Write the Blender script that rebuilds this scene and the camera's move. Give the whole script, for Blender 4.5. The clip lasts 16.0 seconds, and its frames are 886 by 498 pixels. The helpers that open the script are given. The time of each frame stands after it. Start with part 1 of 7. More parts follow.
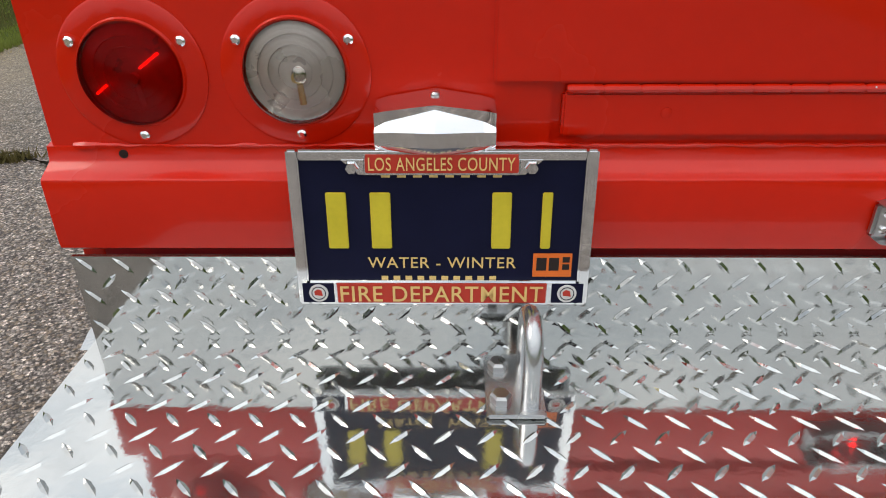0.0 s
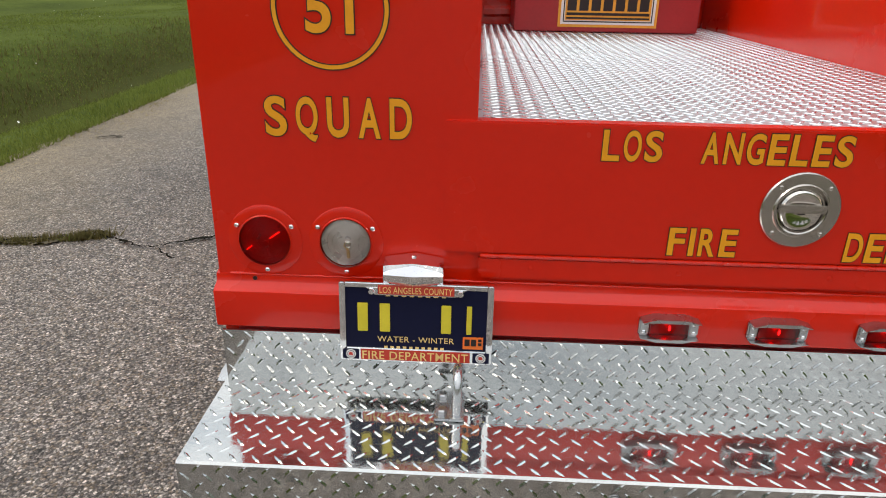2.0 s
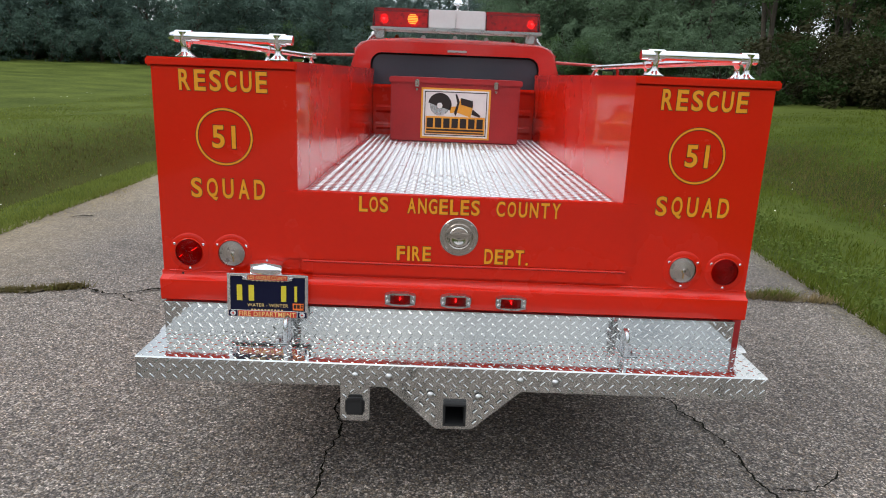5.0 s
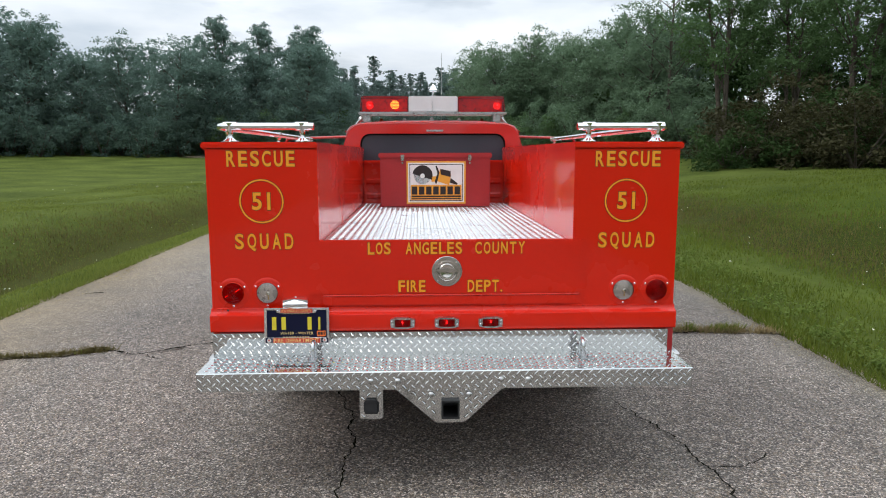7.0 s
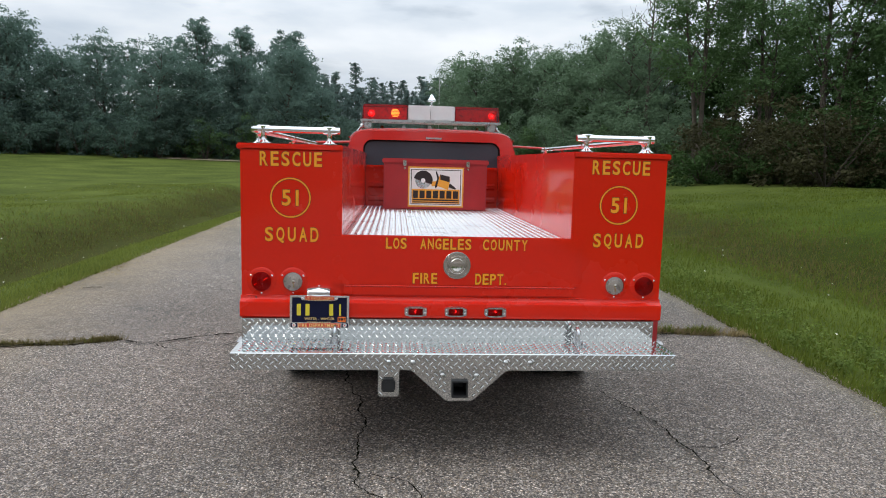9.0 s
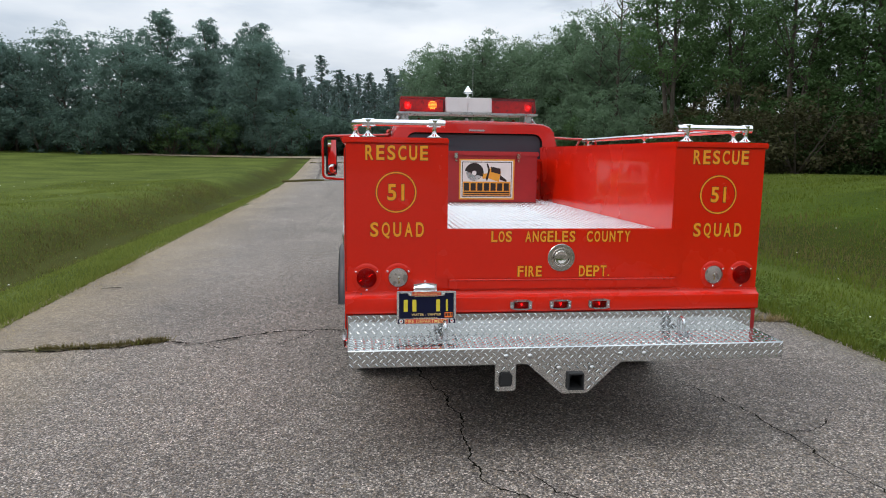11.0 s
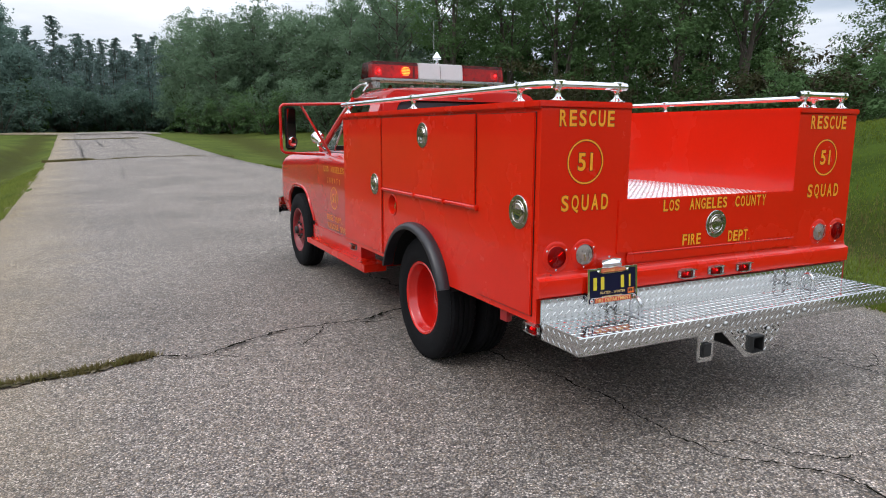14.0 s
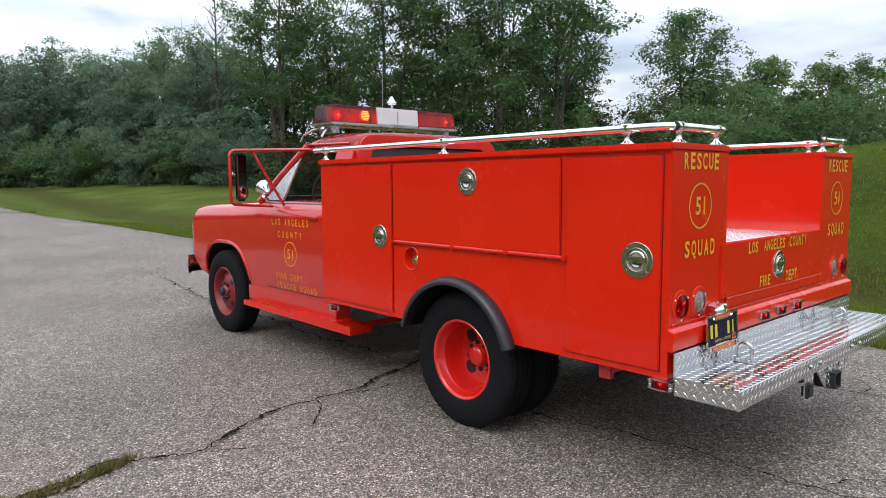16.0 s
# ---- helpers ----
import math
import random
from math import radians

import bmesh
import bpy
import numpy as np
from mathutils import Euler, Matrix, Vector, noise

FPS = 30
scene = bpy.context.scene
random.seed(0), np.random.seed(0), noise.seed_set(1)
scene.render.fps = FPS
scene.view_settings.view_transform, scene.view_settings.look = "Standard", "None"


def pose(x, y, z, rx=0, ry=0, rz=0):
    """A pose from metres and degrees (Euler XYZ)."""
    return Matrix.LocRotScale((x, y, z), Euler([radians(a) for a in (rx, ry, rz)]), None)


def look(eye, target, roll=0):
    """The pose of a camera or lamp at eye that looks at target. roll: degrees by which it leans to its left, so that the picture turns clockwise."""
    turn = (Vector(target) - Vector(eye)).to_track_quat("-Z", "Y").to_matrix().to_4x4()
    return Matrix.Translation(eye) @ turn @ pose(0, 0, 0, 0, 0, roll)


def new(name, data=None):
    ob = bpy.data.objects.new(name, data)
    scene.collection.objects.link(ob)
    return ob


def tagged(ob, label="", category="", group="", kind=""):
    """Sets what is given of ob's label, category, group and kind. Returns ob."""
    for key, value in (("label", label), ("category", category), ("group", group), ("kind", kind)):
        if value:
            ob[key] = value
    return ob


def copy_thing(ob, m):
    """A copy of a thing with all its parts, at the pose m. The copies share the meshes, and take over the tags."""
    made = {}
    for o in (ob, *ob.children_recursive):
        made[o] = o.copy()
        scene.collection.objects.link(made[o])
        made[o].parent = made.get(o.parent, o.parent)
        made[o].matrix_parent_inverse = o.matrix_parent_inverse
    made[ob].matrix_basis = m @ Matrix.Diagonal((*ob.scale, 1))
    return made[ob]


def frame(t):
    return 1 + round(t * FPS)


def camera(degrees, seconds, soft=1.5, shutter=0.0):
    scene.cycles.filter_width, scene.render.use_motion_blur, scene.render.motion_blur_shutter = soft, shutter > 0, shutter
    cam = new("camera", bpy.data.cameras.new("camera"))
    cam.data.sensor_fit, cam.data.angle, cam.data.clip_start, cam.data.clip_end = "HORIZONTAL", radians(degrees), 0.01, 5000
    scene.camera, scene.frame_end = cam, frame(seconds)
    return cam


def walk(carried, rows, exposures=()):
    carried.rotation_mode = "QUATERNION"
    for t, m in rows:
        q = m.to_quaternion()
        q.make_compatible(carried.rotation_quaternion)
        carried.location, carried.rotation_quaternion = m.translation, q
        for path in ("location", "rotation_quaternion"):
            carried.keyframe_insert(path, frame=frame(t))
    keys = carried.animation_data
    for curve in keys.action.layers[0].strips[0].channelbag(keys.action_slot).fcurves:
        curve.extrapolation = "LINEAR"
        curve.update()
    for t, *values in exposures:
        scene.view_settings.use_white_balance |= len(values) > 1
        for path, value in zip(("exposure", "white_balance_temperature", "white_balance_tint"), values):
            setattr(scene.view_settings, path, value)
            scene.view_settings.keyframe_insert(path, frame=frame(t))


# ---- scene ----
cam = camera(66.5, 16.0, soft=1.0)
PATH = [
    (0, (-0.679, -0.644, 1.023), (-0.711, 1.121, 0.083), -0.4),
    (0.5, (-0.658, -0.695, 1.07), (-0.774, 1.07, 0.135), -2.1),
    (1, (-0.633, -0.802, 1.182), (-0.797, 0.958, 0.247), -1.9),
    (1.5, (-0.624, -1.013, 1.275), (-0.766, 0.814, 0.474), 0.3),
    (2, (-0.592, -1.192, 1.355), (-0.671, 0.656, 0.593), 1.0),
    (2.5, (-0.461, -1.409, 1.405), (-0.568, 0.463, 0.708), 3.1),
    (3, (-0.373, -1.593, 1.455), (-0.477, 0.309, 0.848), 1.5),
    (3.5, (-0.312, -1.816, 1.476), (-0.285, 0.097, 0.893), 2.4),
    (4, (-0.227, -2.013, 1.488), (-0.152, -0.092, 0.938), 1.6),
    (4.5, (-0.106, -2.225, 1.498), (-0.072, -0.287, 1.006), 4.1),
    (4.7, (-0.078, -2.292, 1.537), (-0.058, -0.357, 1.031), 2.6),
    (6.8, (-0.084, -3.045, 1.501), (-0.072, -1.068, 1.199), 1.7),
    (7, (-0.132, -3.088, 1.503), (-0.059, -1.109, 1.225), -0.1),
    (7.5, (-0.268, -3.212, 1.505), (-0.117, -1.232, 1.263), 0.8),
    (8, (-0.294, -3.329, 1.494), (-0.153, -1.351, 1.233), 1.6),
    (10.3, (-0.591, -3.428, 1.481), (-0.433, -1.447, 1.26), 0.2),
    (10.5, (-0.711, -3.42, 1.491), (-0.534, -1.44, 1.272), -1.3),
    (11, (-1.01, -3.313, 1.472), (-0.77, -1.346, 1.199), 0.7),
    (11.5, (-1.329, -3.147, 1.473), (-0.966, -1.2, 1.196), 2.5),
    (12, (-1.698, -3.051, 1.472), (-1.165, -1.144, 1.189), -0.5),
    (12.5, (-1.966, -2.902, 1.449), (-1.421, -1.0, 1.161), 2.1),
    (13, (-2.25, -2.774, 1.458), (-1.669, -0.881, 1.172), 0.7),
    (13.5, (-2.545, -2.628, 1.444), (-1.763, -0.818, 1.109), -1.3),
    (14, (-2.777, -2.44, 1.422), (-1.893, -0.679, 1.081), 0.2),
    (14.5, (-3.014, -2.213, 1.426), (-2.095, -0.46, 1.137), 0.6),
    (15, (-3.285, -1.95, 1.421), (-2.108, -0.36, 1.128), -0.0),
    (15.5, (-3.481, -1.705, 1.406), (-2.232, -0.171, 1.109), 0.4),
    (16, (-3.63, -1.427, 1.404), (-2.297, 0.05, 1.206), -0.4),
]
walk(cam, [(t, look(eye, target, roll)) for t, eye, target, roll in PATH],
     [(0.0, -0.30, 6850, 10), (2.5, -0.22, 6900, 10), (3.5, -0.20, 6750, 10), (5.5, -0.10, 6550, 10), (7.0, -0.05, 6500, 9), (8.0, -0.18, 6450, 9), (11.5, -0.17, 6450, 10), (12.5, -0.02, 6400, 11), (14.0, 0.04, 6400, 12), (16.0, 0.12, 6400, 12)])
# ---------- world, sun ----------
def build_world():
    w = bpy.data.worlds.new("overcast_sky")
    scene.world = w
    w.use_nodes = True
    nt = w.node_tree
    nt.nodes.clear()
    N, L = nt.nodes.new, nt.links.new
    out, bg = N("ShaderNodeOutputWorld"), N("ShaderNodeBackground")
    sky = N("ShaderNodeTexSky")
    sky.sky_type, sky.sun_disc = "NISHITA", False
    sky.sun_elevation, sky.sun_rotation = radians(48), radians(-100)
    sky.air_density, sky.dust_density = 1.0, 2.0
    dim = N("ShaderNodeVectorMath")
    dim.operation = "SCALE"
    dim.inputs["Scale"].default_value = SKY_BLUE
    tc, mp = N("ShaderNodeTexCoord"), N("ShaderNodeMapping")
    mp.inputs["Scale"].default_value = (1.2, 1.2, 4.5)
    n1, n2 = N("ShaderNodeTexNoise"), N("ShaderNodeTexNoise")
    n1.inputs["Scale"].default_value, n1.inputs["Detail"].default_value = 2.2, 7.0
    n2.inputs["Scale"].default_value, n2.inputs["Detail"].default_value = 5.5, 6.0
    ramp = N("ShaderNodeValToRGB")
    ramp.color_ramp.elements[0].position, ramp.color_ramp.elements[0].color = 0.33, (0.56, 0.65, 0.76, 1)
    ramp.color_ramp.elements[1].position, ramp.color_ramp.elements[1].color = 0.62, (0.98, 1.02, 1.07, 1)
    cover = N("ShaderNodeMapRange")
    cover.inputs["From Min"].default_value, cover.inputs["From Max"].default_value = 0.25, 0.5
    cover.inputs["To Min"].default_value, cover.inputs["To Max"].default_value = 0.55, 1.0
    cloud = N("ShaderNodeVectorMath")
    cloud.operation = "SCALE"
    # an overcast sky is brightest overhead
    xyz, up, lift = N("ShaderNodeSeparateXYZ"), N("ShaderNodeMath"), N("ShaderNodeMath")
    up.operation, lift.operation = "MAXIMUM", "MULTIPLY_ADD"
    up.inputs[1].default_value = 0.0
    lift.inputs[1].default_value, lift.inputs[2].default_value = SKY_CLOUD * 1.9, SKY_CLOUD * 0.90
    L(tc.outputs["Generated"], xyz.inputs[0])
    L(xyz.outputs["Z"], up.inputs[0])
    L(up.outputs[0], lift.inputs[0])
    L(lift.outputs[0], cloud.inputs["Scale"])
    mix = N("ShaderNodeMix")
    mix.data_type = "RGBA"
    L(tc.outputs["Generated"], mp.inputs["Vector"])
    L(mp.outputs["Vector"], n1.inputs["Vector"])
    L(mp.outputs["Vector"], n2.inputs["Vector"])
    L(n1.outputs["Fac"], ramp.inputs["Fac"])
    L(n2.outputs["Fac"], cover.inputs["Value"])
    L(sky.outputs["Color"], dim.inputs[0])
    L(ramp.outputs["Color"], cloud.inputs[0])
    L(cover.outputs["Result"], mix.inputs["Factor"])
    L(dim.outputs["Vector"], mix.inputs["A"])
    L(cloud.outputs["Vector"], mix.inputs["B"])
    L(mix.outputs["Result"], bg.inputs["Color"])
    bg.inputs["Strength"].default_value = 0.10
    L(bg.outputs["Background"], out.inputs["Surface"])


SKY_BLUE, SKY_CLOUD = 0.9, 9.0
build_world()
sun = bpy.data.lights.new("sun", "SUN")
sun.energy, sun.angle, sun.color = 1.1, radians(25), (1.0, 0.96, 0.9)
sun_ob = new("sun", sun)
sun_ob.matrix_world = look((-20, -4, 23), (0, 0, 0))


# ---------- materials ----------
def mat(name, base, rough=0.5, metal=0.0, vary=0.12, scale=6.0, fine=90.0, bump=0.0, bump_scale=200.0, coat=0.0,
        rough_vary=0.1, spec=0.5, second=None, island=0.0, obj=0.0, emit=None, emit_strength=0.0):
    """A principled material with colour and gloss that vary at two scales, and fine relief."""
    m = bpy.data.materials.new(name)
    m.use_nodes = True
    nt = m.node_tree
    N, L = nt.nodes.new, nt.links.new
    p = nt.nodes["Principled BSDF"]
    p.inputs["Metallic"].default_value = metal
    p.inputs["Specular IOR Level"].default_value = spec
    p.inputs["Coat Weight"].default_value, p.inputs["Coat Roughness"].default_value = coat, 0.04
    tc = N("ShaderNodeTexCoord")
    a, b = N("ShaderNodeTexNoise"), N("ShaderNodeTexNoise")
    a.inputs["Scale"].default_value, a.inputs["Detail"].default_value = scale, 5.0
    b.inputs["Scale"].default_value, b.inputs["Detail"].default_value = fine, 3.0
    L(tc.outputs["Object"], a.inputs["Vector"])
    L(tc.outputs["Object"], b.inputs["Vector"])
    add = N("ShaderNodeMath")
    add.operation = "MULTIPLY_ADD"
    L(b.outputs["Fac"], add.inputs[0])
    add.inputs[1].default_value = 0.5
    L(a.outputs["Fac"], add.inputs[2])
    fac = add.outputs[0]
    if island:
        g = N("ShaderNodeNewGeometry")
        k = N("ShaderNodeMath")
        k.operation = "MULTIPLY_ADD"
        L(g.outputs["Random Per Island"], k.inputs[0])
        k.inputs[1].default_value = island
        L(fac, k.inputs[2])
        fac = k.outputs[0]
    if obj:
        g = N("ShaderNodeObjectInfo")
        k = N("ShaderNodeMath")
        k.operation = "MULTIPLY_ADD"
        L(g.outputs["Random"], k.inputs[0])
        k.inputs[1].default_value = obj
        L(fac, k.inputs[2])
        fac = k.outputs[0]
    ramp = N("ShaderNodeValToRGB")
    dark = [c * (1 - vary) for c in base]
    lite = [min(1.0, c * (1 + vary)) for c in base] if second is None else list(second)
    ramp.color_ramp.elements[0].position, ramp.color_ramp.elements[0].color = 0.45, (*dark, 1)
    ramp.color_ramp.elements[1].position, ramp.color_ramp.elements[1].color = 1.05 + 0.5 * (island + obj) if island + obj == 0 else 1.0 + 0.6 * (island + obj) - 0.2, (*lite, 1)
    L(fac, ramp.inputs["Fac"])
    L(ramp.outputs["Color"], p.inputs["Base Color"])
    rr = N("ShaderNodeMapRange")
    rr.inputs["From Min"].default_value, rr.inputs["From Max"].default_value = 0.35, 0.65
    rr.inputs["To Min"].default_value, rr.inputs["To Max"].default_value = max(0.02, rough * (1 - rough_vary)), min(1, rough * (1 + rough_vary))
    L(a.outputs["Fac"], rr.inputs["Value"])
    L(rr.outputs["Result"], p.inputs["Roughness"])
    if bump:
        c, bp = N("ShaderNodeTexNoise"), N("ShaderNodeBump")
        c.inputs["Scale"].default_value, c.inputs["Detail"].default_value = bump_scale, 3.0
        L(tc.outputs["Object"], c.inputs["Vector"])
        bp.inputs["Strength"].default_value, bp.inputs["Distance"].default_value = bump, 0.01
        L(c.outputs["Fac"], bp.inputs["Height"])
        L(bp.outputs["Normal"], p.inputs["Normal"])
    if emit:
        p.inputs["Emission Color"].default_value = (*emit, 1)
        p.inputs["Emission Strength"].default_value = emit_strength
    return m


def mat_asphalt():
    """Worn chip-seal: pale and dark stones in grey binder, with stains and wheel tracks of their own."""
    m = bpy.data.materials.new("worn_asphalt")
    m.use_nodes = True
    nt = m.node_tree
    N, L = nt.nodes.new, nt.links.new
    p = nt.nodes["Principled BSDF"]
    tc = N("ShaderNodeTexCoord")
    v = N("ShaderNodeTexVoronoi")
    v.inputs["Scale"].default_value = 112.0
    v2 = N("ShaderNodeTexVoronoi")
    v2.inputs["Scale"].default_value = 210.0
    big, mid = N("ShaderNodeTexNoise"), N("ShaderNodeTexNoise")
    big.inputs["Scale"].default_value, big.inputs["Detail"].default_value = 0.45, 6.0
    mid.inputs["Scale"].default_value, mid.inputs["Detail"].default_value = 7.0, 5.0
    for n in (big, mid):
        L(tc.outputs["Object"], n.inputs["Vector"])
    # the stones are broken, not round: bend the cells by a fine noise
    bend, cut, grow, bent = N("ShaderNodeTexNoise"), N("ShaderNodeVectorMath"), N("ShaderNodeVectorMath"), N("ShaderNodeVectorMath")
    bend.inputs["Scale"].default_value, bend.inputs["Detail"].default_value = 130.0, 2.0
    cut.operation, grow.operation, bent.operation = "SUBTRACT", "SCALE", "ADD"
    cut.inputs[1].default_value = (0.5, 0.5, 0.5)
    grow.inputs["Scale"].default_value = 0.014
    L(tc.outputs["Object"], bend.inputs["Vector"])
    L(bend.outputs["Color"], cut.inputs[0])
    L(cut.outputs[0], grow.inputs[0])
    L(tc.outputs["Object"], bent.inputs[0])
    L(grow.outputs[0], bent.inputs[1])
    for n in (v, v2):
        L(bent.outputs[0], n.inputs["Vector"])
    sep = N("ShaderNodeSeparateColor")
    L(v.outputs["Color"], sep.inputs["Color"])
    r = N("ShaderNodeValToRGB")
    e = r.color_ramp.elements
    e[0].position, e[0].color = 0.0, (0.060, 0.052, 0.046, 1)
    e[1].position, e[1].color = 1.0, (0.80, 0.705, 0.625, 1)
    x = e.new(0.45)
    x.color = (0.215, 0.186, 0.166, 1)
    x = e.new(0.8)
    x.color = (0.400, 0.350, 0.310, 1)
    L(sep.outputs[0], r.inputs["Fac"])
    joint = N("ShaderNodeMapRange")
    joint.inputs["From Min"].default_value, joint.inputs["From Max"].default_value = 0.30, 0.68
    joint.inputs["To Min"].default_value, joint.inputs["To Max"].default_value = 1.08, 0.32
    L(v.outputs["Distance"], joint.inputs["Value"])
    st = N("ShaderNodeMapRange")
    st.inputs["From Min"].default_value, st.inputs["From Max"].default_value = 0.3, 0.7
    st.inputs["To Min"].default_value, st.inputs["To Max"].default_value = 0.80, 1.2
    L(big.outputs["Fac"], st.inputs["Value"])
    st2 = N("ShaderNodeMapRange")
    st2.inputs["From Min"].default_value, st2.inputs["From Max"].default_value = 0.3, 0.7
    st2.inputs["To Min"].default_value, st2.inputs["To Max"].default_value = 0.9, 1.07
    L(mid.outputs["Fac"], st2.inputs["Value"])
    a, b = N("ShaderNodeMath"), N("ShaderNodeMath")
    a.operation = b.operation = "MULTIPLY"
    L(joint.outputs["Result"], a.inputs[0])
    L(st.outputs["Result"], a.inputs[1])
    L(a.outputs[0], b.inputs[0])
    L(st2.outputs["Result"], b.inputs[1])
    # clusters of paler and darker stones
    v3 = N("ShaderNodeTexVoronoi")
    v3.inputs["Scale"].default_value = 27.0
    L(tc.outputs["Object"], v3.inputs["Vector"])
    s3, k3, c3 = N("ShaderNodeSeparateColor"), N("ShaderNodeMapRange"), N("ShaderNodeMath")
    L(v3.outputs["Color"], s3.inputs["Color"])
    L(s3.outputs[1], k3.inputs["Value"])
    k3.inputs["To Min"].default_value, k3.inputs["To Max"].default_value = 0.86, 1.14
    c3.operation = "MULTIPLY"
    L(b.outputs[0], c3.inputs[0])
    L(k3.outputs["Result"], c3.inputs[1])
    b = c3
    # tan grit washed along the field's edge of the road
    ax, lin, nz, gr = N("ShaderNodeSeparateXYZ"), N("ShaderNodeMath"), N("ShaderNodeTexNoise"), N("ShaderNodeMapRange")
    L(tc.outputs["Object"], ax.inputs["Vector"])
    lin.operation = "MULTIPLY_ADD"
    L(ax.outputs["Y"], lin.inputs[0])
    lin.inputs[1].default_value = 0.028
    L(ax.outputs["X"], lin.inputs[2])
    nz.inputs["Scale"].default_value, nz.inputs["Detail"].default_value = 2.2, 6.0
    L(tc.outputs["Object"], nz.inputs["Vector"])
    wob = N("ShaderNodeMath")
    wob.operation = "MULTIPLY_ADD"
    L(nz.outputs["Fac"], wob.inputs[0])
    wob.inputs[1].default_value = 1.1
    L(lin.outputs[0], wob.inputs[2])
    L(wob.outputs[0], gr.inputs["Value"])
    gr.inputs["From Min"].default_value, gr.inputs["From Max"].default_value = -3.8, -2.1
    gr.inputs["To Min"].default_value, gr.inputs["To Max"].default_value = 1.0, 0.0
    tan = N("ShaderNodeMix")
    tan.data_type = "RGBA"
    tan.inputs["B"].default_value = (0.40, 0.312, 0.198, 1)
    L(gr.outputs["Result"], tan.inputs["Factor"])
    L(r.outputs["Color"], tan.inputs["A"])
    # tan and brown stones among the grey ones
    pick, some = N("ShaderNodeMapRange"), N("ShaderNodeMix")
    L(sep.outputs[1], pick.inputs["Value"])
    pick.inputs["From Min"].default_value, pick.inputs["From Max"].default_value = 0.68, 0.78
    pick.inputs["To Max"].default_value = 0.55
    some.data_type = "RGBA"
    some.inputs["B"].default_value = (0.33, 0.245, 0.165, 1)
    L(pick.outputs["Result"], some.inputs["Factor"])
    L(tan.outputs["Result"], some.inputs["A"])
    tan = some
    # a narrow washed strip along the other edge
    lin2, wob2, gr2, tan2 = N("ShaderNodeMath"), N("ShaderNodeMath"), N("ShaderNodeMapRange"), N("ShaderNodeMix")
    lin2.operation = wob2.operation = "MULTIPLY_ADD"
    L(ax.outputs["Y"], lin2.inputs[0])
    lin2.inputs[1].default_value = -0.032
    L(ax.outputs["X"], lin2.inputs[2])
    L(nz.outputs["Fac"], wob2.inputs[0])
    wob2.inputs[1].default_value = 0.7
    L(lin2.outputs[0], wob2.inputs[2])
    L(wob2.outputs[0], gr2.inputs["Value"])
    gr2.inputs["From Min"].default_value, gr2.inputs["From Max"].default_value = 3.0, 3.4
    gr2.inputs["To Max"].default_value = 0.8
    tan2.data_type = "RGBA"
    tan2.inputs["B"].default_value = (0.38, 0.31, 0.20, 1)
    L(gr2.outputs["Result"], tan2.inputs["Factor"])
    L(tan.outputs["Result"], tan2.inputs["A"])
    r = tan2
    sc = N("ShaderNodeVectorMath")
    sc.operation = "SCALE"
    L(r.outputs["Result"], sc.inputs[0])
    L(b.outputs[0], sc.inputs["Scale"])
    L(sc.outputs["Vector"], p.inputs["Base Color"])
    p.inputs["Roughness"].default_value, p.inputs["Specular IOR Level"].default_value = 0.74, 0.45
    bp = N("ShaderNodeBump")
    bp.inputs["Strength"].default_value, bp.inputs["Distance"].default_value = 0.8, 0.006
    h = N("ShaderNodeMath")
    h.operation = "MULTIPLY_ADD"
    L(v2.outputs["Distance"], h.inputs[0])
    h.inputs[1].default_value = -0.3
    L(joint.outputs["Result"], h.inputs[2])
    L(h.outputs[0], bp.inputs["Height"])
    L(bp.outputs["Normal"], p.inputs["Normal"])
    return m


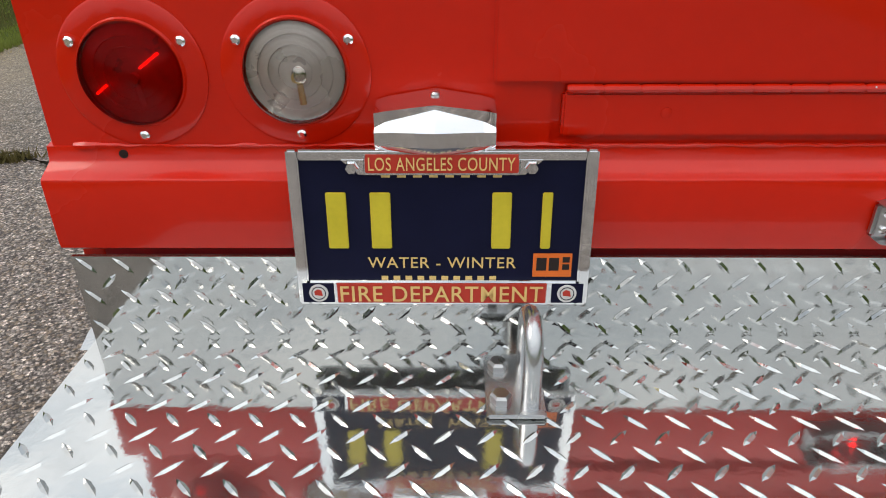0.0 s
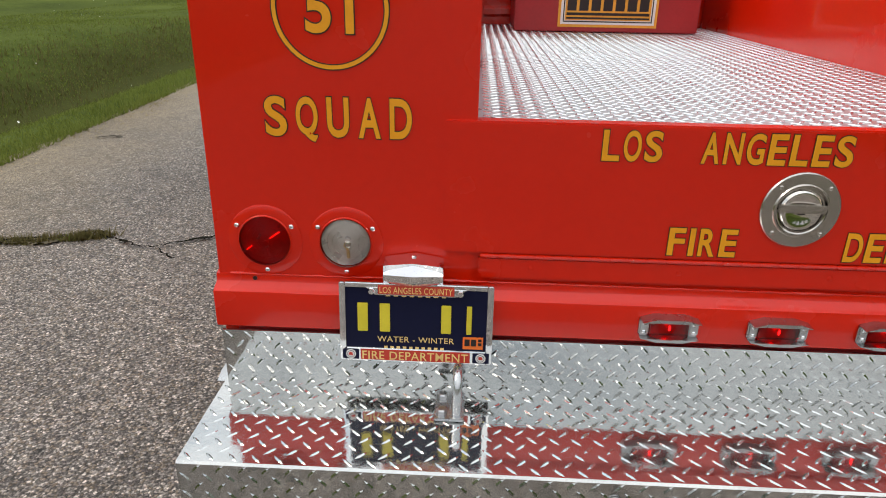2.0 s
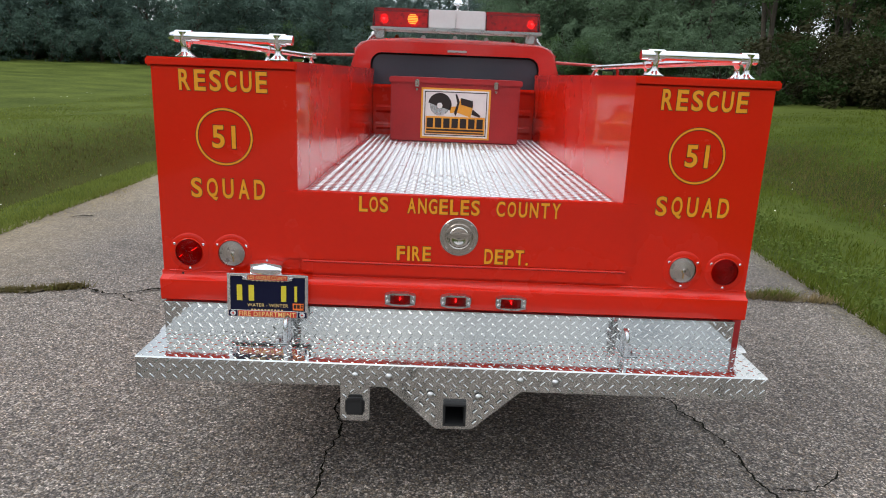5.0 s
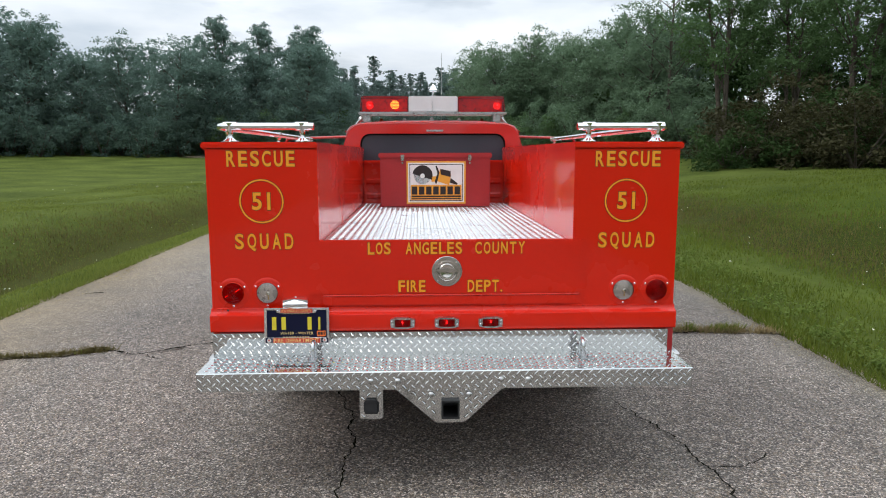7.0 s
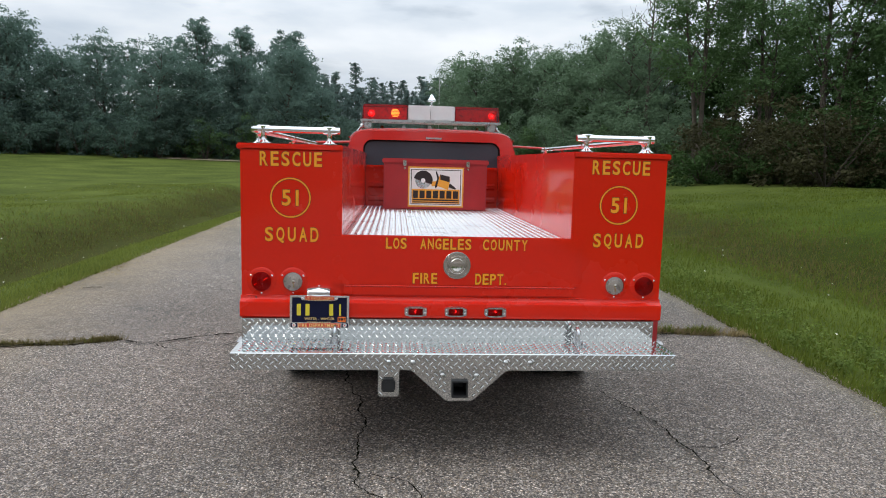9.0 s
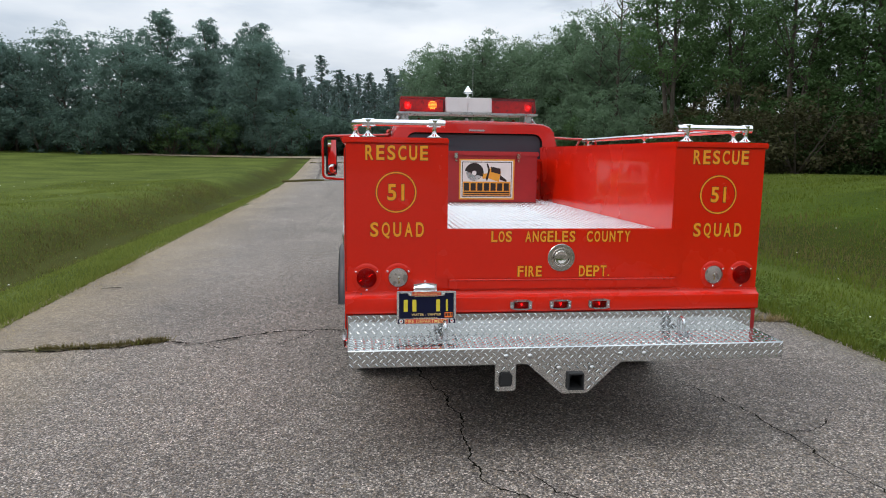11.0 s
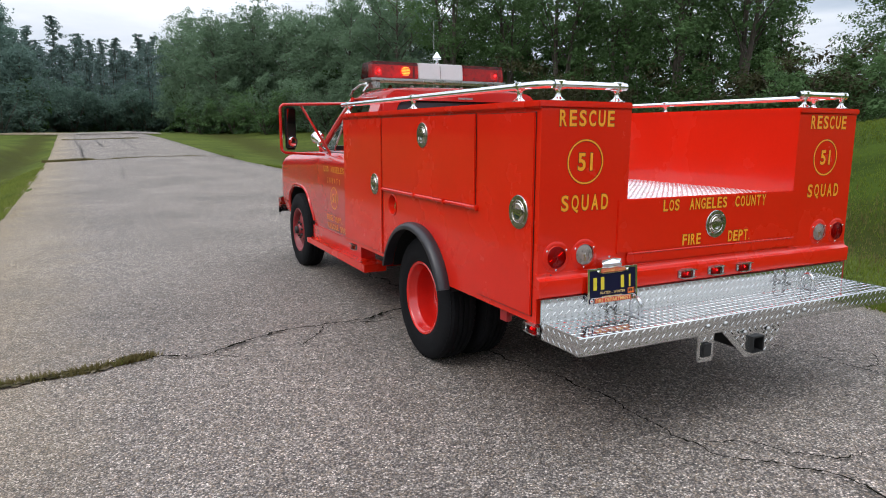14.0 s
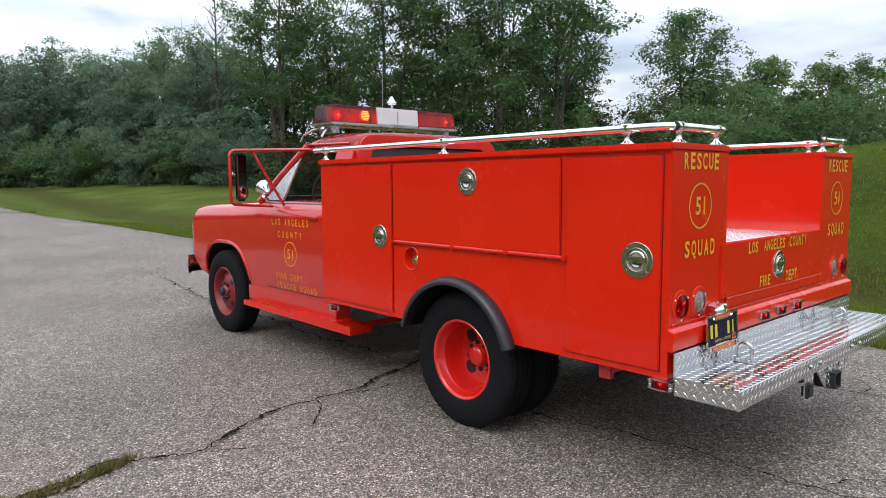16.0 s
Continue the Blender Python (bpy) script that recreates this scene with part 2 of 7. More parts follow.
def mat_field():
    """Rough mown grass: light and dark patches, with browner growth where the shallow ditches run."""
    m = mat("grass_ground", (0.046, 0.066, 0.012), 0.95, 0, 0.25, 0.35, 5, bump=0.6, bump_scale=30, second=(0.104, 0.130, 0.030), spec=0.03)
    nt = m.node_tree
    N, L = nt.nodes.new, nt.links.new
    p = nt.nodes["Principled BSDF"]
    ramp = [n for n in nt.nodes if n.bl_idname == "ShaderNodeValToRGB"][0]
    tc, xyz, nz, wob = N("ShaderNodeTexCoord"), N("ShaderNodeSeparateXYZ"), N("ShaderNodeTexNoise"), N("ShaderNodeMath")
    L(tc.outputs["Object"], xyz.inputs[0])
    nz.inputs["Scale"].default_value, nz.inputs["Detail"].default_value = 0.45, 6.0
    L(tc.outputs["Object"], nz.inputs["Vector"])
    wob.operation = "MULTIPLY_ADD"
    L(nz.outputs["Fac"], wob.inputs[0])
    wob.inputs[1].default_value = 2.6
    L(xyz.outputs["X"], wob.inputs[2])
    last = ramp.outputs["Color"]
    for centre, wide, most in ((-5.7, 1.3, 0.75), (9.2, 2.4, 0.7)):
        a, b, c, mx = N("ShaderNodeMath"), N("ShaderNodeMath"), N("ShaderNodeMapRange"), N("ShaderNodeMix")
        a.operation, b.operation = "SUBTRACT", "ABSOLUTE"
        L(wob.outputs[0], a.inputs[0])
        a.inputs[1].default_value = centre
        L(a.outputs[0], b.inputs[0])
        L(b.outputs[0], c.inputs["Value"])
        c.inputs["From Min"].default_value, c.inputs["From Max"].default_value = wide * 0.25, wide
        c.inputs["To Min"].default_value, c.inputs["To Max"].default_value = most, 0.0
        mx.data_type = "RGBA"
        mx.inputs["B"].default_value = (0.044, 0.044, 0.013, 1)
        L(c.outputs["Result"], mx.inputs["Factor"])
        L(last, mx.inputs["A"])
        last = mx.outputs["Result"]
    # the unmown bank on the far side of the road is a deeper green
    lush, deep, tint = N("ShaderNodeMapRange"), N("ShaderNodeMix"), N("ShaderNodeMix")
    L(wob.outputs[0], lush.inputs["Value"])
    lush.inputs["From Min"].default_value, lush.inputs["From Max"].default_value = 4.5, 11.0
    near, both = N("ShaderNodeMapRange"), N("ShaderNodeMath")
    L(xyz.outputs["Y"], near.inputs["Value"])
    near.inputs["From Min"].default_value, near.inputs["From Max"].default_value = 10.0, 26.0
    near.inputs["To Min"].default_value, near.inputs["To Max"].default_value = 1.0, 0.0
    both.operation = "MULTIPLY"
    L(lush.outputs["Result"], both.inputs[0])
    L(near.outputs["Result"], both.inputs[1])
    deep.data_type = tint.data_type = "RGBA"
    deep.blend_type = "MULTIPLY"
    deep.inputs["Factor"].default_value = 1.0
    deep.inputs["B"].default_value = (0.50, 0.62, 0.36, 1)
    L(last, deep.inputs["A"])
    L(both.outputs[0], tint.inputs["Factor"])
    L(last, tint.inputs["A"])
    L(deep.outputs["Result"], tint.inputs["B"])
    L(tint.outputs["Result"], p.inputs["Base Color"])
    return m


def mat_leaf(name, dark, lite, trans=0.25):
    m = mat(name, dark, rough=0.55, vary=0.2, scale=0.5, fine=3.0, second=lite, island=0.5, obj=0.25, spec=0.08)
    m.node_tree.nodes["Principled BSDF"].inputs["Transmission Weight"].default_value = 0.0
    nt = m.node_tree
    p, out = nt.nodes["Principled BSDF"], nt.nodes["Material Output"]
    tr, mx = nt.nodes.new("ShaderNodeBsdfTranslucent"), nt.nodes.new("ShaderNodeMixShader")
    ramp = [n for n in nt.nodes if n.bl_idname == "ShaderNodeValToRGB"][0]
    nt.links.new(ramp.outputs["Color"], tr.inputs["Color"])
    mx.inputs["Fac"].default_value = trans
    nt.links.new(p.outputs[0], mx.inputs[1])
    nt.links.new(tr.outputs[0], mx.inputs[2])
    nt.links.new(mx.outputs[0], out.inputs["Surface"])
    return m


RED = mat("red_enamel", (0.61, 0.013, 0.002), 0.26, 0, 0.05, 3, 60, bump=0.014, bump_scale=22, coat=0.42, spec=0.25)
CAB_RED = mat("cab_red_enamel", (0.50, 0.013, 0.009), 0.22, 0, 0.06, 3, 60, bump=0.012, bump_scale=25, coat=0.75, spec=0.4)
RED_DULL = mat("dull_red_enamel", (0.33, 0.014, 0.016), 0.42, 0, 0.14, 5, 70, bump=0.03, bump_scale=120)
ALU = mat("polished_tread_plate", (0.58, 0.585, 0.575), 0.075, 0.95, 0.05, 9, 120, bump=0.02, bump_scale=60, rough_vary=0.3)
ALU_WORN = mat("worn_tread_plate", (0.62, 0.62, 0.63), 0.30, 0.92, 0.05, 7, 90, bump=0.02, bump_scale=60, rough_vary=0.10)
ALU_TREAD = mat("worn_tread_lozenge", (0.80, 0.80, 0.80), 0.24, 0.92, 0.05, 7, 90, rough_vary=0.12)
CHROME = mat("chrome", (0.86, 0.86, 0.87), 0.07, 1.0, 0.03, 8, 120, rough_vary=0.5)
STEEL = mat("brushed_steel", (0.50, 0.50, 0.50), 0.28, 1.0, 0.1, 10, 150, bump=0.03, bump_scale=300)
ZINC = mat("bright_zinc_steel", (0.52, 0.53, 0.54), 0.26, 0.9, 0.1, 10, 120)
RUBBER = mat("tyre_rubber", (0.008, 0.008, 0.009), 0.85, 0, 0.3, 6, 80, bump=0.1, bump_scale=150, spec=0.12)
FLARE = mat("black_rubber_flare", (0.018, 0.016, 0.020), 0.38, 0, 0.2, 6, 80)
BLACK = mat("black_chassis_paint", (0.012, 0.012, 0.013), 0.6, 0, 0.3, 5, 60, bump=0.1, bump_scale=80)
GOLD = mat("gold_lettering", (0.80, 0.315, 0.005), 0.45, 0, 0.08, 20, 200)
INK = mat("black_outline", (0.012, 0.005, 0.004), 0.5, 0, 0.1, 20, 200)
ASPHALT = mat_asphalt()
SEAL = mat("weathered_crack_sealer", (0.075, 0.068, 0.062), 0.8, 0, 0.3, 3, 60, spec=0.2)
MOSS = mat("mossy_dirt", (0.030, 0.027, 0.013), 0.95, 0, 0.5, 14, 120, bump=0.5, bump_scale=150, second=(0.070, 0.064, 0.034), spec=0.0)
CRACK = mat("dirt_in_crack", (0.015, 0.014, 0.011), 0.95, 0, 0.4, 30, 200, bump=0.4, bump_scale=150, spec=0.0)
GRASS_GROUND = mat_field()
BLADE = mat_leaf("grass_blade", (0.058, 0.090, 0.014), (0.180, 0.215, 0.046), 0.35)
BANK_BLADE = mat_leaf("unmown_grass_blade", (0.038, 0.066, 0.008), (0.125, 0.160, 0.025), 0.35)
DRY_BLADE = mat_leaf("dry_weed", (0.050, 0.044, 0.016), (0.150, 0.128, 0.050), 0.3)
STRAW = mat_leaf("straw", (0.16, 0.125, 0.06), (0.34, 0.27, 0.14), 0.3)
PETAL = mat("white_petals", (0.78, 0.78, 0.74), 0.7, 0, 0.06)
WEED_LEAF = mat_leaf("weed_leaves", (0.046, 0.084, 0.014), (0.125, 0.175, 0.038), 0.35)
DIRT = mat("dry_dirt", (0.12, 0.100, 0.066), 0.95, 0, 0.4, 9, 90, bump=0.5, bump_scale=120, second=(0.25, 0.21, 0.14), spec=0.05)
BARK = mat("bark", (0.075, 0.060, 0.048), 0.9, 0, 0.4, 4, 30, bump=0.6, bump_scale=25)
LEAF = mat_leaf("broad_leaves", (0.036, 0.078, 0.032), (0.105, 0.180, 0.072), 0.5)
# leaf green darkened to hold the shade inside and under the wood
LEAF_SHADED = mat_leaf("shaded_green_leaves", (0.016, 0.038, 0.013), (0.050, 0.092, 0.030), 0.4)
# leaf greens made paler and bluer: the distance haze is in the colour
LEAF_HAZE = mat_leaf("hazed_leaves", (0.076, 0.136, 0.118), (0.150, 0.226, 0.188), 0.5)
LEAF_HAZE_MID = mat_leaf("half_hazed_leaves", (0.062, 0.118, 0.076), (0.150, 0.225, 0.138), 0.5)
# hazed green again, darkened for the shade at the wood's foot
LEAF_HAZE_SHADE = mat_leaf("hazed_shaded_leaves", (0.042, 0.080, 0.066), (0.096, 0.152, 0.120), 0.45)
# brown brush, its colour lowered further for the shade beneath the trees
BRUSH = mat_leaf("shaded_brown_brush", (0.022, 0.024, 0.011), (0.055, 0.053, 0.025), 0.35)
LEAF_PALE = mat_leaf("pale_leaves", (0.052, 0.105, 0.034), (0.135, 0.205, 0.072), 0.5)
# needle green lightened and blued to carry the haze over the far pines
NEEDLE_HAZE = mat_leaf("hazed_pine_needles", (0.088, 0.140, 0.132), (0.155, 0.222, 0.198), 0.55)


# ---------- mesh helpers ----------
def part(name, bm, material, parent=None, label="", smooth=0.6, kind="", matrix=None):
    """Links a bmesh as one mesh object under a thing or a part."""
    me = bpy.data.meshes.new(name)
    bmesh.ops.recalc_face_normals(bm, faces=bm.faces[:])
    if smooth:
        for f in bm.faces:
            f.smooth = True
        for e in bm.edges:
            if len(e.link_faces) == 2 and e.calc_face_angle() > smooth:
                e.smooth = False
    bm.to_mesh(me)
    bm.free()
    me.materials.append(material)
    ob = new(name, me)
    if matrix is not None:
        ob.matrix_basis = matrix
    if parent is not None:
        ob.parent = parent
    if label or kind:
        tagged(ob, label=label, kind=kind)
    return ob


def raw(name, verts, faces, material, parent=None, smooth=False):
    me = bpy.data.meshes.new(name)
    me.from_pydata(verts, [], faces)
    me.materials.append(material)
    if smooth:
        me.polygons.foreach_set("use_smooth", [True] * len(me.polygons))
    ob = new(name, me)
    if parent is not None:
        ob.parent = parent
    return ob


def thing(name, label, category, group="", at=(0, 0, 0)):
    ob = new(name)
    ob.location = at
    return tagged(ob, label, category, group)


def B():
    return bmesh.new()


def box(bm, x0, x1, y0, y1, z0, z1, bevel=0.0, seg=2):
    r = bmesh.ops.create_cube(bm, size=1.0, matrix=Matrix.LocRotScale(((x0 + x1) / 2, (y0 + y1) / 2, (z0 + z1) / 2), None, (x1 - x0, y1 - y0, z1 - z0)))
    if bevel:
        edges = list({e for v in r["verts"] for e in v.link_edges})
        bmesh.ops.bevel(bm, geom=edges, offset=bevel, segments=seg, affect="EDGES", clamp_overlap=True)
    return bm


def cyl(bm, p0, p1, r0, r1=None, seg=20, bevel=0.0):
    p0, p1 = Vector(p0), Vector(p1)
    d = p1 - p0
    m = Matrix.Translation((p0 + p1) / 2) @ d.to_track_quat("Z", "Y").to_matrix().to_4x4()
    r = bmesh.ops.create_cone(bm, cap_ends=True, segments=seg, radius1=r0, radius2=r0 if r1 is None else r1, depth=d.length, matrix=m)
    if bevel:
        edges = [e for e in {e for v in r["verts"] for e in v.link_edges} if e.calc_face_angle(0) > 0.9]
        bmesh.ops.bevel(bm, geom=edges, offset=bevel, segments=2, affect="EDGES", clamp_overlap=True)
    return bm


def lathe(bm, profile, matrix, seg=32, closed=False):
    """Turns (radius, height) pairs round the local z axis."""
    rings = []
    for r, h in profile:
        if r < 1e-6:
            rings.append([bm.verts.new(matrix @ Vector((0, 0, h)))])
        else:
            rings.append([bm.verts.new(matrix @ Vector((r * math.cos(2 * math.pi * i / seg), r * math.sin(2 * math.pi * i / seg), h))) for i in range(seg)])
    pairs = list(zip(rings, rings[1:])) + ([(rings[-1], rings[0])] if closed else [])
    for a, b in pairs:
        for i in range(seg):
            j = (i + 1) % seg
            if len(a) == 1 and len(b) == 1:
                continue
            if len(a) == 1:
                bm.faces.new((a[0], b[i], b[j]))
            elif len(b) == 1:
                bm.faces.new((a[i], a[j], b[0]))
            else:
                bm.faces.new((a[i], a[j], b[j], b[i]))
    return bm


def tube(bm, pts, r, seg=10, caps=True, closed=False):
    """A round bar swept along points."""
    pts = [Vector(p) for p in pts]
    n = len(pts)
    rings, up = [], None
    for i, p in enumerate(pts):
        if closed:
            d = (pts[(i + 1) % n] - pts[i - 1]).normalized()
        else:
            d = (pts[min(i + 1, n - 1)] - pts[max(i - 1, 0)]).normalized()
        if up is None:
            up = d.orthogonal().normalized()
        up = (up - d * up.dot(d)).normalized()
        side = d.cross(up)
        rr = r[i] if isinstance(r, (list, tuple)) else r
        rings.append([bm.verts.new(p + rr * (math.cos(2 * math.pi * k / seg) * up + math.sin(2 * math.pi * k / seg) * side)) for k in range(seg)])
    for i in range(n if closed else n - 1):
        a, b = rings[i], rings[(i + 1) % n]
        for k in range(seg):
            bm.faces.new((a[k], a[(k + 1) % seg], b[(k + 1) % seg], b[k]))
    if caps and not closed:
        bm.faces.new(rings[0])
        bm.faces.new(rings[-1])
    return bm


def arc(c, r, a0, a1, n, plane="yz"):
    """Points of an arc in a plane, angles in degrees from the plane's first axis."""
    out = []
    for i in range(n + 1):
        a = radians(a0 + (a1 - a0) * i / n)
        u, v = r * math.cos(a), r * math.sin(a)
        out.append({"yz": (c[0], c[1] + u, c[2] + v), "xz": (c[0] + u, c[1], c[2] + v), "xy": (c[0] + u, c[1] + v, c[2])}[plane])
    return out


def prism(bm, poly, axis, a, b, bevel=0.0):
    """A polygon of (u, v) pairs pushed along an axis from a to b. axis x: (y, z); y: (x, z); z: (x, y)."""
    def at(u, v, w):
        return {"x": (w, u, v), "y": (u, w, v), "z": (u, v, w)}[axis]
    v0, v1 = [bm.verts.new(at(u, v, a)) for u, v in poly], [bm.verts.new(at(u, v, b)) for u, v in poly]
    n = len(poly)
    bm.faces.new(v0)
    bm.faces.new(v1[::-1])
    for i in range(n):
        bm.faces.new((v0[i], v0[(i + 1) % n], v1[(i + 1) % n], v1[i]))
    if bevel:
        edges = list({e for v in v0 + v1 for e in v.link_edges if len(e.link_faces) == 2 and e.calc_face_angle() > 0.3})
        bmesh.ops.bevel(bm, geom=edges, offset=bevel, segments=2, affect="EDGES", clamp_overlap=True)
    return bm


def smooth01(t):
    t = max(0.0, min(1.0, t))
    return t * t * (3 - 2 * t)


# ---------- ground ----------
def road_z(x, y):
    return 0.05 - 0.03 * math.sqrt(min(abs(x), 5.0) ** 2 + 0.25) + 1.35 * smooth01((y - 30) / 48)


def left_edge(y):
    return -4.15 - 0.028 * y if y > 0 else -4.15 - 0.01 * y


def right_edge(y):
    return 2.95 + 0.032 * max(0.0, min(y, 25.0)) - 0.0016 * max(0.0, y - 24.0) ** 2


def ground_z(x, y):
    z = road_z(x, y)
    dip = 1 - smooth01((y - 40) / 18)
    if x > 3:
        bank = 0.9 + 2.0 * smooth01((24 - y) / 24)
        z += bank * smooth01((x - 6.5) / 15) - 0.28 * dip * math.exp(-((x - 7.4) / (1.9 if x < 7.4 else 1.4)) ** 2)
    if x < -4:
        z += 0.55 * smooth01((-x - 8) / 45) - 0.55 * dip * math.exp(-((x + 6.6) / (1.1 if x > -6.6 else 0.9)) ** 2) + 0.20 * dip * math.exp(-((x + 9.2) / 1.5) ** 2)
        z += 4.0 * smooth01((math.hypot(x, y) - 97) / 25) * smooth01((-x - 15) / 15)
        z += 0.16 * dip * smooth01((-x - 7) / 4) * (0.5 + 0.5 * math.sin(0.35 * y + 0.2 * x))
    return z


def build_ground():
    def axis(lo, hi, near, step):
        v, x, s = [0.0], 0.0, step
        while x < hi:
            x += s
            if x > near:
                s *= 1.22
            v.append(x)
        w, x, s = [], 0.0, step
        while x > lo:
            x -= s
            if -x > near:
                s *= 1.22
            w.append(x)
        return w[::-1] + v
    xs, ys = axis(-900, 900, 16, 0.5), axis(-900, 1400, 30, 1.0)
    verts, faces = [], []
    for y in ys:
        for x in xs:
            inside = left_edge(y) + 0.25 < x < right_edge(y) - 0.25 and -60 < y < 75
            z = ground_z(x, y) + 0.05 * (noise.noise((x * 0.35, y * 0.35, 0)) + 0.6 * noise.noise((x * 1.3, y * 1.3, 3)))
            verts.append((x, y, ground_z(x, y) - 0.12 if inside else z - 0.01))
    n = len(xs)
    for j in range(len(ys) - 1):
        for i in range(n - 1):
            faces.append((j * n + i, j * n + i + 1, (j + 1) * n + i + 1, (j + 1) * n + i))
    g = raw("ground", verts, faces, GRASS_GROUND, smooth=True)
    tagged(g, "uneven mown grass verge and field", "ground", kind="structure")
    # road
    verts, faces = [], []
    rows = [-60 + 0.5 * i for i in range(268)]
    k = 15
    for y in rows:
        a = left_edge(y) + 0.10 * noise.noise((0, y * 1.1, 0)) + 0.05 * noise.noise((5, y * 4, 0))
        b = right_edge(y) + 0.10 * noise.noise((9, y * 1.1, 0)) + 0.05 * noise.noise((14, y * 4, 0))
        verts.append((a - 0.02, y, road_z(a, y) - 0.09))
        for i in range(k):
            x = a + (b - a) * i / (k - 1)
            verts.append((x, y, road_z(x, y) + (0.006 * noise.noise((x * 0.8, y * 0.8, 2)))))
        verts.append((b + 0.02, y, road_z(b, y) - 0.09))
    n = k + 2
    for j in range(len(rows) - 1):
        for i in range(n - 1):
            faces.append((j * n + i, j * n + i + 1, (j + 1) * n + i + 1, (j + 1) * n + i))
    r = raw("road", verts, faces, ASPHALT, smooth=True)
    tagged(r, "worn grey chip-seal asphalt road", "road", kind="structure")
    # far cross road
    verts, faces = [], []
    for i in range(61):
        x = -24 + 0.44 * i
        for y in (66, 68, 70, 72):
            verts.append((x, y, ground_z(x, y) + 0.05))
    for i in range(60):
        for j in range(3):
            faces.append((i * 4 + j, i * 4 + j + 1, i * 4 + j + 5, i * 4 + j + 4))
    c = raw("cross_road", verts, faces, ASPHALT, smooth=True)
    tagged(c, "distant pale asphalt side road", "road", kind="structure")


build_ground()


# ---------- trees ----------
def leaf_cloud(centres, per, spread, size, rng, flat=0.5):
    """Small leaves scattered in flattened sprays, most of them facing upwards and outwards."""
    k = len(centres) * per
    c = np.repeat(np.array(centres), per, axis=0)
    off = rng.normal(size=(k, 3))
    off /= np.linalg.norm(off, axis=1)[:, None] + 1e-6
    out = off.copy()
    off *= (np.repeat(np.array(spread), per) * rng.random(k) ** 0.6)[:, None]
    off[:, 2] *= flat
    p = c + off
    p[:, 2] -= 0.25 * (off[:, 0] ** 2 + off[:, 1] ** 2) / (np.repeat(np.array(spread), per) + 1e-6)
    n = rng.normal(size=(k, 3)) * 0.55 + out * 0.45 + np.array((0, 0, 0.75))
    n /= np.linalg.norm(n, axis=1)[:, None] + 1e-6
    u = np.cross(n, rng.normal(size=(k, 3)))
    u /= np.linalg.norm(u, axis=1)[:, None] + 1e-6
    w = np.cross(n, u)
    s = size * (0.6 + 0.8 * rng.random(k))[:, None]
    v = np.stack([p - u * s, p + u * s * 0.9 + w * s * 0.25, p - u * s * 0.1 - w * s * 0.85], axis=1).reshape(-1, 3)
    f = np.arange(k * 3).reshape(-1, 3)
    return v.tolist(), f.tolist()


